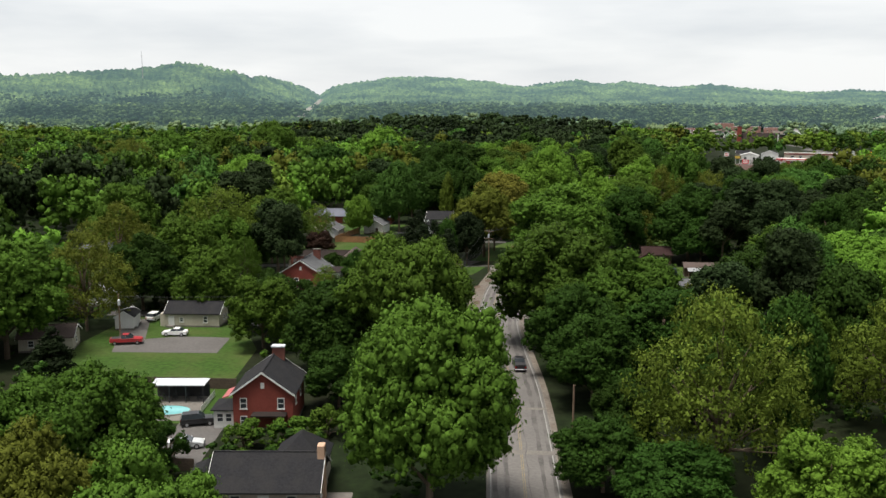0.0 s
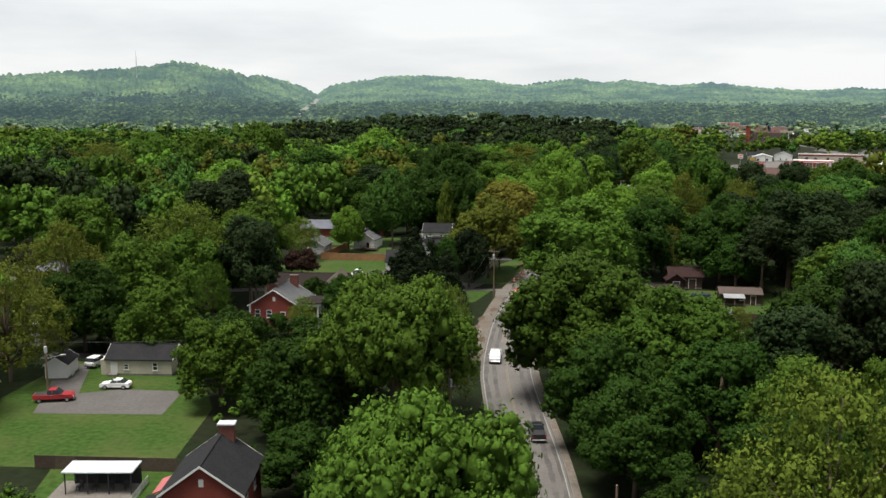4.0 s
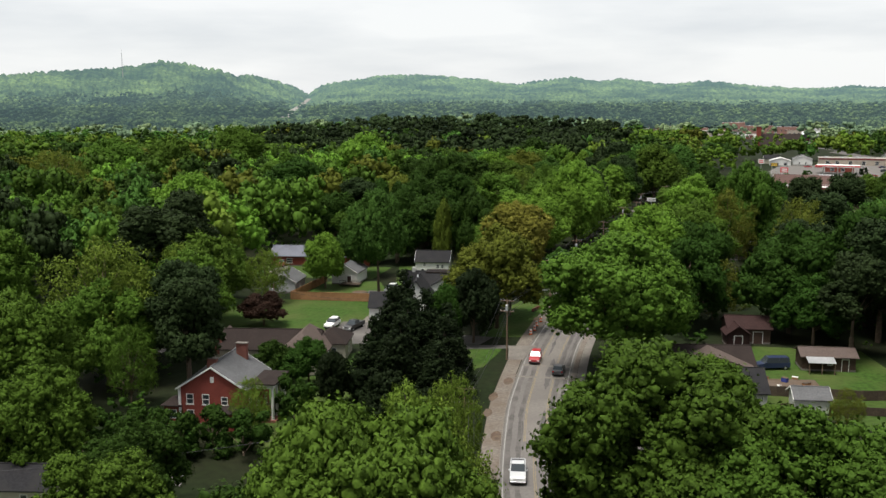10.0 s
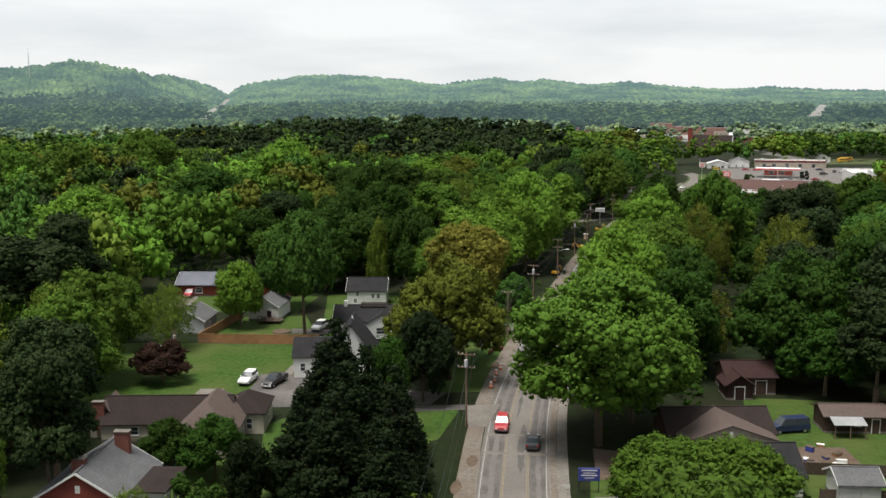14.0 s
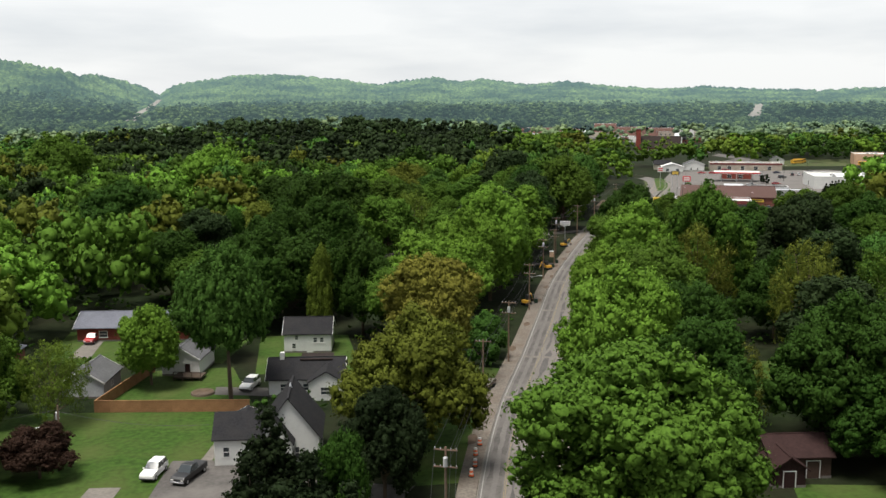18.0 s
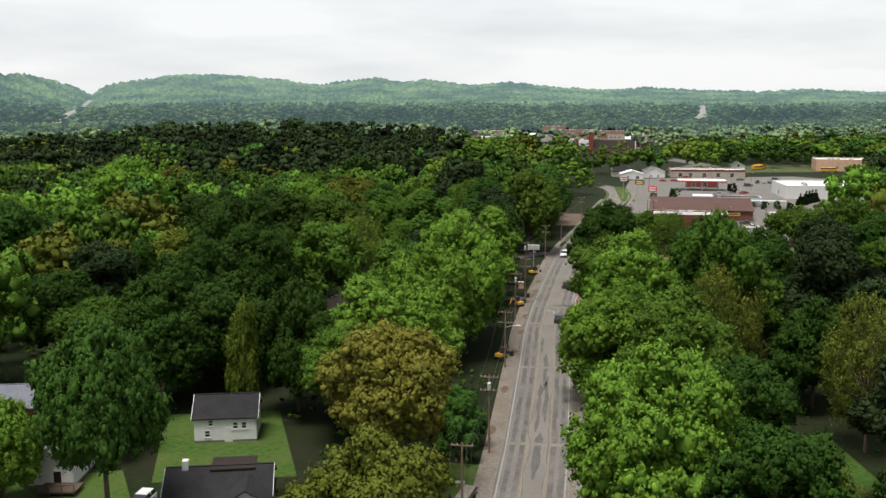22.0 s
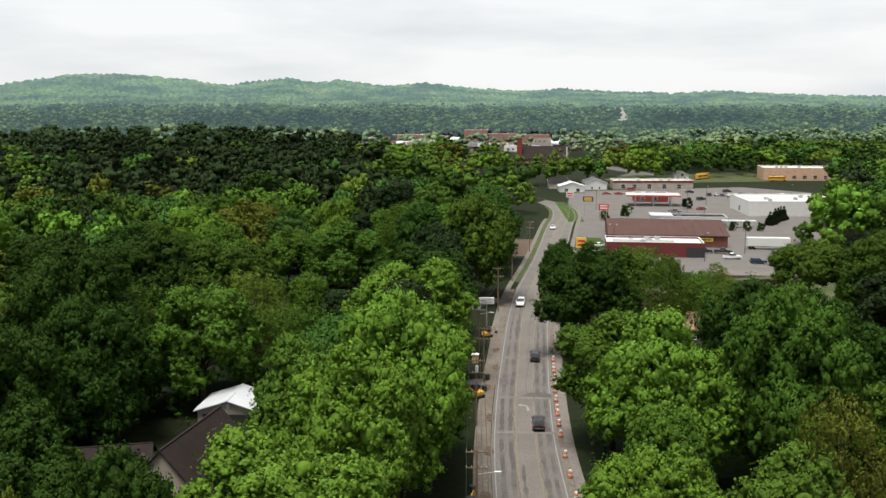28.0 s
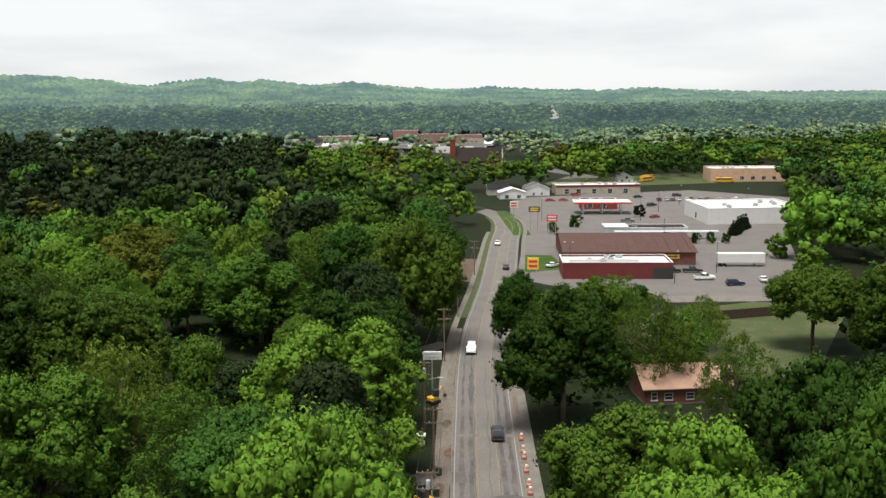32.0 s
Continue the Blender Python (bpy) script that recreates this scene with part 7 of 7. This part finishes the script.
house("white_cottage", 322, 741, -20, 9, 8, 3.4, 2.4, "white", "shingle_grey", "small white house behind the shops", ridge="y", windows=[("S", -2, 0.8, 1.0, 1.4), ("S", 2, 0.8, 1.0, 1.4)])
shop("school", 392, 724, -26, 42, 20, 7.5, "brick_tan", "membrane", "tan brick school block with flat roofs", units=4, windows=[("S", -15 + 6 * k, 1.0, 2.4, 2.0) for k in range(6)], category="school")
shop("school_wing", 428, 722, -26, 36, 14, 5.0, "brick_dark", "membrane", "dark brick school wing with flat roof", units=3, windows=[("S", -12 + 6 * k, 1.0, 2.4, 2.0) for k in range(5)], category="school")
trl = thing("semi_trailer", pose(208.6, 505.3, 0, 0, 0, T), "white box trailer parked beside the store", "trailer")
part("box", box((-6.8, 6.8, -1.25, 1.25, 1.15, 3.9), bevel=0.03), trl, M["white"])
part("underframe", box((-6.6, 6.6, -0.5, 0.5, 0.9, 1.13)), trl, M["rust_metal"])
for wx in (-5.6, -4.4):
    for sy in (-1.1, 1.1):
        part("wheel", WHEEL[0], trl, at=pose(wx, sy, 0.38) @ Matrix.Diagonal((1.15, 1, 1.15, 1)))
part("landing_leg", box((4.2, 4.4, -0.8, 0.8, 0, 0.9)), trl, M["metal"])
for x, y, turn in ((338, 742, 20), (345, 751, 20), (372, 715, -24)):
    bus = thing("school_bus", pose(x, y, 0, 0, 0, turn), "yellow school bus parked by the school", "bus", "school buses")
    part("body", box((-5.2, 4.2, -1.2, 1.2, 0.6, 3.0), bevel=0.12), bus, M["bus_yellow"])
    part("bonnet", box((4.2, 5.4, -1.0, 1.0, 0.6, 1.7), bevel=0.1), bus, M["bus_yellow"])
    part("window_band", box((-5.0, 4.0, -1.22, 1.22, 1.85, 2.5)), bus, M["glass"], "dark row of windows")
    for wx in (-3.2, 4.2):
        for sy in (-1.1, 1.1):
            part("wheel", WHEEL[0], bus, at=pose(wx, sy, 0.42) @ Matrix.Diagonal((1.25, 1.1, 1.25, 1)))


def pylon_sign(x, y, h, w, ph, m, label, bars="white", turn=-30, poles=2):
    ob = thing("roadside_sign", pose(x, y, 0, 0, 0, turn), label, "sign", "roadside signs")
    p = part("panel", box((-w / 2, w / 2, -0.18, 0.18, h - ph, h), bevel=0.03), ob, M[m])
    for k in range(2):
        part("line_of_writing", box((-w * 0.38, w * 0.38, -0.2, -0.182, h - ph * (0.42 + 0.4 * k), h - ph * (0.2 + 0.4 * k))), p, M[bars])
    for s in ((-1, 1) if poles == 2 else (0,)):
        part("pole", rod(bmesh.new(), (s * w * 0.3, 0, -0.1), (s * w * 0.3, 0, h - ph), 0.11), ob, M["metal"])


pylon_sign(190, 585, 7.2, 3.9, 2.6, "red_sign", "red roadside sign with white lines on poles")
pylon_sign(188.5, 596, 9.0, 4.2, 2.0, "black_sign", "black and yellow roadside sign on poles", "yellow_sign")
pylon_sign(183.5, 603, 10.5, 3.0, 2.4, "white", "white roadside sign with red line on a pole", "red_sign", poles=1)
pylon_sign(149.6, 522.5, 4.2, 3.2, 3.4, "yellow_sign", "yellow and red shop sign near the kerb", "red_sign")
pylon_sign(*by_road(428, -8.5), 7.6, 3.2, 1.4, "white", "white roadside sign high on a pole", "grey_siding", -22, 1)
for x, y in ((157, 519), (159, 518), (196, 500), (176, 492), (213, 549), (238, 600), (262, 622), (303, 615), (286, 640), (205, 621)):
    ob = thing("lamp_post", pose(x, y, 0, 0, 0, 30), "slim metal lamp post on the parking ground", "lamp post", "lamp posts")
    part("pole", rod(bmesh.new(), (0, 0, 0), (0, 0, 8.5), 0.1, 0.06), ob, M["dark_trim"])
    part("arm", rod(bmesh.new(), (0, 0, 8.4), (1.2, 0, 8.6), 0.04), ob, M["dark_trim"])
    part("lamp_head", box((1.0, 1.8, -0.18, 0.18, 8.5, 8.64), bevel=0.03), ob, M["metal"])
lot_rng = random.Random(21)
hues = ["white", "black", "red", "silver", "blue", "grey"]
for k in range(13):
    c = lot_rng.choice(hues)
    f = k / 12
    vehicle(lot_rng.choice(["sedan", "suv", "pickup"]), c, 286 + 34 * f + lot_rng.uniform(-0.5, 0.5), 656 - 17 * f + lot_rng.uniform(-0.5, 0.5), 65, c + " car in a row on the parking ground")
for kind, c, x, y, turn in (("pickup", "white", 186.5, 493, -20), ("suv", "blue", 189, 483.5, -22), ("sedan", "white", 199, 484.5, 60), ("pickup", "black", 190, 503, -30), ("suv", "black", 185, 505.5, -30), ("sedan", "white", 158.5, 527, 20), ("sedan", "red", 249, 606, 10),
                            ("sedan", "blue", 285, 672, 0), ("suv", "black", 305, 668, 0), ("sedan", "silver", 268, 660, 30), ("suv", "red", 262, 692, -20), ("suv", "black", 271, 640, 10), ("sedan", "red", 240, 678, -18), ("sedan", "red", 246, 676, -18), ("pickup", "grey", 232, 600, -25)):
    vehicle(kind, c, x, y, turn, c + " " + ("pickup" if kind == "pickup" else "car") + " standing on the shops' parking ground")
for k in range(6):
    t = lot_rng.random()
    plant(262 - 3.2 * k, 566 - 2.5 * k + t, 5.0 + t, 2.2, "cedar", "cedar", "beside the white warehouse")
for k in range(7):
    plant(205 + 4.6 * k, 553.5 - 2.0 * k, 3.4 + 0.4 * (k % 3), 1.8, "shrub", "deep", "along the low canopy")
for x, y, h, r, tone in ((246, 612, 5, 3, "cedar"), (193, 590, 4, 2.4, "green"), (207, 597, 5, 3, "deep"), (220, 490, 8, 5, "bright"), (228, 512, 7, 4, "green"), (200, 474, 5, 2.4, "bright"), (206, 470, 6, 2.4, "green"), (150, 470, 6, 4, "deep")):
    plant(x, y, h, r, "shrub", tone, "beside the shops")
dump = thing("skip", pose(209, 479, 0, 0, 0, -20), "dark rusty waste skip behind the shops", "skip")
part("body", box((-3.2, 3.2, -1.2, 1.2, 0.1, 1.8), bevel=0.05), dump, M["rust_metal"])
for k in range(5):
    part("rib", box((-2.8 + 1.4 * k, -2.66 + 1.4 * k, -1.28, -1.2, 0.2, 1.7)), dump, M["rust_metal"])

# ---- the far town ----
hall = house("church_hall", 309, 915, -22, 34, 22, 3.2, 9.0, "brick_dark", "shingle_umber", "brick church hall under a tall dark roof", ridge="x", category="church", trim=False, windows=[("S", -9 + 6 * k, 0.6, 1.6, 2.0) for k in range(4)])
part("tower", box((-20.5, -16.5, -8, -4, -0.3, 18.5), bevel=0.08), hall, M["brick"], "square red brick tower")
part("tower_cap", box((-20.8, -16.2, -8.3, -3.7, 18.5, 19.0)), hall, M["concrete"])
part("white_edge", box((16.9, 17.8, -11.6, -11.2, 0, 12)), hall, M["membrane"])
town_rng = random.Random(31)
for x, y, w, h, wall, text in ((222, 1272, 40, 5, "white", "white flat-roofed building in the far town"), (255, 1262, 30, 6, "cream", "pale flat-roofed building in the far town"), (293, 1255, 46, 9, "brick_faded", "red brick block in the far town"), (325, 1250, 30, 7, "brick_faded", "red brick block in the far town"),
                               (367, 1232, 26, 14, "brick_faded", "tall red brick block in the far town"), (395, 1222, 34, 10, "brick_faded", "red brick block in the far town"), (428, 1207, 30, 9, "brick_faded", "red brick block in the far town"), (452, 1192, 18, 8, "white", "white block in the far town"),
                               (345, 1120, 30, 4, "white", "low white block in the far town"), (520, 1150, 30, 6, "brick_faded", "brick block beyond the trees"), (600, 1120, 40, 6, "brick_faded", "brick block beyond the trees"), (250, 1130, 36, 5, "cream", "low pale block in the far town")):
    b = shop("town_block", x, y, -20 + town_rng.uniform(-4, 4), w, town_rng.uniform(14, 20), h, wall, "membrane" if town_rng.random() < 0.6 else "brick_dark", text, units=2, windows=[("S", -w / 2 + 4 + 4.5 * k, h * 0.45, 1.4, 2.0) for k in range(int((w - 6) // 4.5))], category="building")


for k in range(34):
    y = town_rng.uniform(985, 1290)
    x = 28 + town_rng.uniform(0.21, 0.485) * (y - 291)
    w, h = town_rng.uniform(12, 34), town_rng.uniform(3.5, 7)
    wall = town_rng.choice(["white", "cream", "brick_tan", "brick", "brick_dark", "grey_siding", "beige"])
    if town_rng.random() < 0.6:
        shop("town_block", x, y, -20 + town_rng.uniform(-6, 6), w, town_rng.uniform(10, 18), h, wall, town_rng.choice(["membrane", "membrane", "metal_white", "drive"]), "low " + {"white": "white", "cream": "cream", "brick_tan": "tan brick", "brick": "red brick", "brick_dark": "dark brick", "grey_siding": "grey", "beige": "beige"}[wall] + " flat-roofed building in the far town", units=1,
             windows=[("S", -w / 2 + 3 + 5 * q, 1.0, 2.0, 1.8) for q in range(int((w - 4) // 5))], category="building")
    else:
        house("town_house", x, y, -20 + town_rng.uniform(-30, 30), w * 0.6, 9, 4.0, 2.6, wall, town_rng.choice(["shingle_grey", "shingle_brown", "shingle_dark", "metal_white"]), "small gabled house in the far town", windows=[("S", -2, 0.9, 1.2, 1.4), ("S", 2, 0.9, 1.2, 1.4)])


def on_hills(b, r):
    """A place on the far land by bearing and distance."""
    k = int(np.clip((b - bear[0]) / 0.13, 0, len(bear) - 1))
    j = int(np.argmin(abs(rad - r)))
    x, y, z = hv[k * nr + j]
    return x, y, z


def far_strip(name, line, half, label):
    v = []
    for b, r, z in line:
        a = math.radians(b)
        x, y = math.sin(a) * r, 150 + math.cos(a) * r
        v += [(x - half * math.cos(a), y + half * math.sin(a), z), (x + half * math.cos(a), y - half * math.sin(a), z)]
    f = [(2 * k, 2 * k + 1, 2 * k + 3, 2 * k + 2) for k in range(len(line) - 1)]
    tagged(new(name, mesh_of(name, v, f, M["far_strip"])), label, "road", kind="structure")


far_strip("far_highway", [(-9.6, 1330, 17), (-9.1, 1700, 22), (-8.4, 2100, 30), (-7.9, 2600, 44)], 6, "pale highway running into the gap between hills")
far_strip("far_runway", [(27.2, 1500, 15), (27.4, 1900, 18), (27.5, 2500, 26)], 9, "pale straight road through the far woods")
mast = thing("radio_mast", pose(-735, 2300, 95), "thin radio mast on a wooded hilltop", "mast")
part("lattice", rod(bmesh.new(), (0, 0, 0), (0, 0, 55), 1.1, 0.5, 4), mast, M["metal"])
part("aerial", rod(bmesh.new(), (0, 0, 55), (0, 0, 64), 0.3, 0.2, 5), mast, M["metal"])


# ---- undergrowth ----
def on_rug(x, y):
    for pts in RUGS:
        inside = False
        for (x0, y0), (x1, y1) in zip(pts, pts[1:] + pts[:1]):
            if (y0 > y) != (y1 > y) and x < x0 + (x1 - x0) * (y - y0) / (y1 - y0):
                inside = not inside
        if inside:
            return True
    return False


BUSHES = [crown_arrays(700 + k, "round", 5, 90, 0.13, 0.75, False, 0.5, 0.12, 4) for k in range(3)]
bush_rng = random.Random(77)
low = {}
for _ in range(5200):
    y = 62 + 430 * bush_rng.random() ** 1.2
    x = bush_rng.uniform(-200, 260)
    if not in_view(x, y):
        continue
    r = bush_rng.uniform(1.3, 3.4)
    p, s = along(y)
    if abs((x - p[0]) * s[0] + (y - p[1]) * s[1]) < 8.2 + r or on_rug(x, y) or on_rug(x + r, y) or on_rug(x - r, y) or on_rug(x, y - r) or on_rug(x, y + r):
        continue
    if any((x - a) ** 2 + (y - b) ** 2 < (c + r + 0.5) ** 2 for a, b, c in HOUSE_SPOTS):
        continue
    low.setdefault(bush_rng.choice(["deep", "green", "deep", "teal", "deep"]), []).append((x, y, r, r * bush_rng.uniform(0.9, 1.6), bush_rng.uniform(0, 6.28), bush_rng.randrange(3)))
for tone, spots in sorted(low.items()):
    woodland("undergrowth", spots, BUSHES, LEAF[tone], TONE[tone] + " undergrowth of bushes between the trees")

# the wooded plain before the hills, in clumps
CLUMPS = [crown_arrays(760 + k, "round", 9, 8, 0.08, 1.05, False, 0.5, 0.1, 2) for k in range(4)]
far_beds = {}
for _ in range(2600):
    b = bush_rng.uniform(-27, 52)
    x, y, z = on_hills(b, 1370 + 700 * bush_rng.random() ** 1.2)
    if abs(b + 8.9) < 0.5 or abs(b - 27.4) < 0.55:
        continue
    r = bush_rng.uniform(11, 19)
    x, y = x + bush_rng.uniform(-6, 6), y + bush_rng.uniform(-8, 8)
    patch = noise.noise((x * 0.004, y * 0.004, 6.0))
    tone = bush_rng.choice(["deep", "pale_blue", "pale_blue"]) if patch < -0.12 else bush_rng.choice(["pale", "pale_blue", "pale", "yellow", "green"])
    far_beds.setdefault(tone, []).append((x, y, r, bush_rng.uniform(15, 21), bush_rng.uniform(0, 6.28), bush_rng.randrange(4), z + 1))
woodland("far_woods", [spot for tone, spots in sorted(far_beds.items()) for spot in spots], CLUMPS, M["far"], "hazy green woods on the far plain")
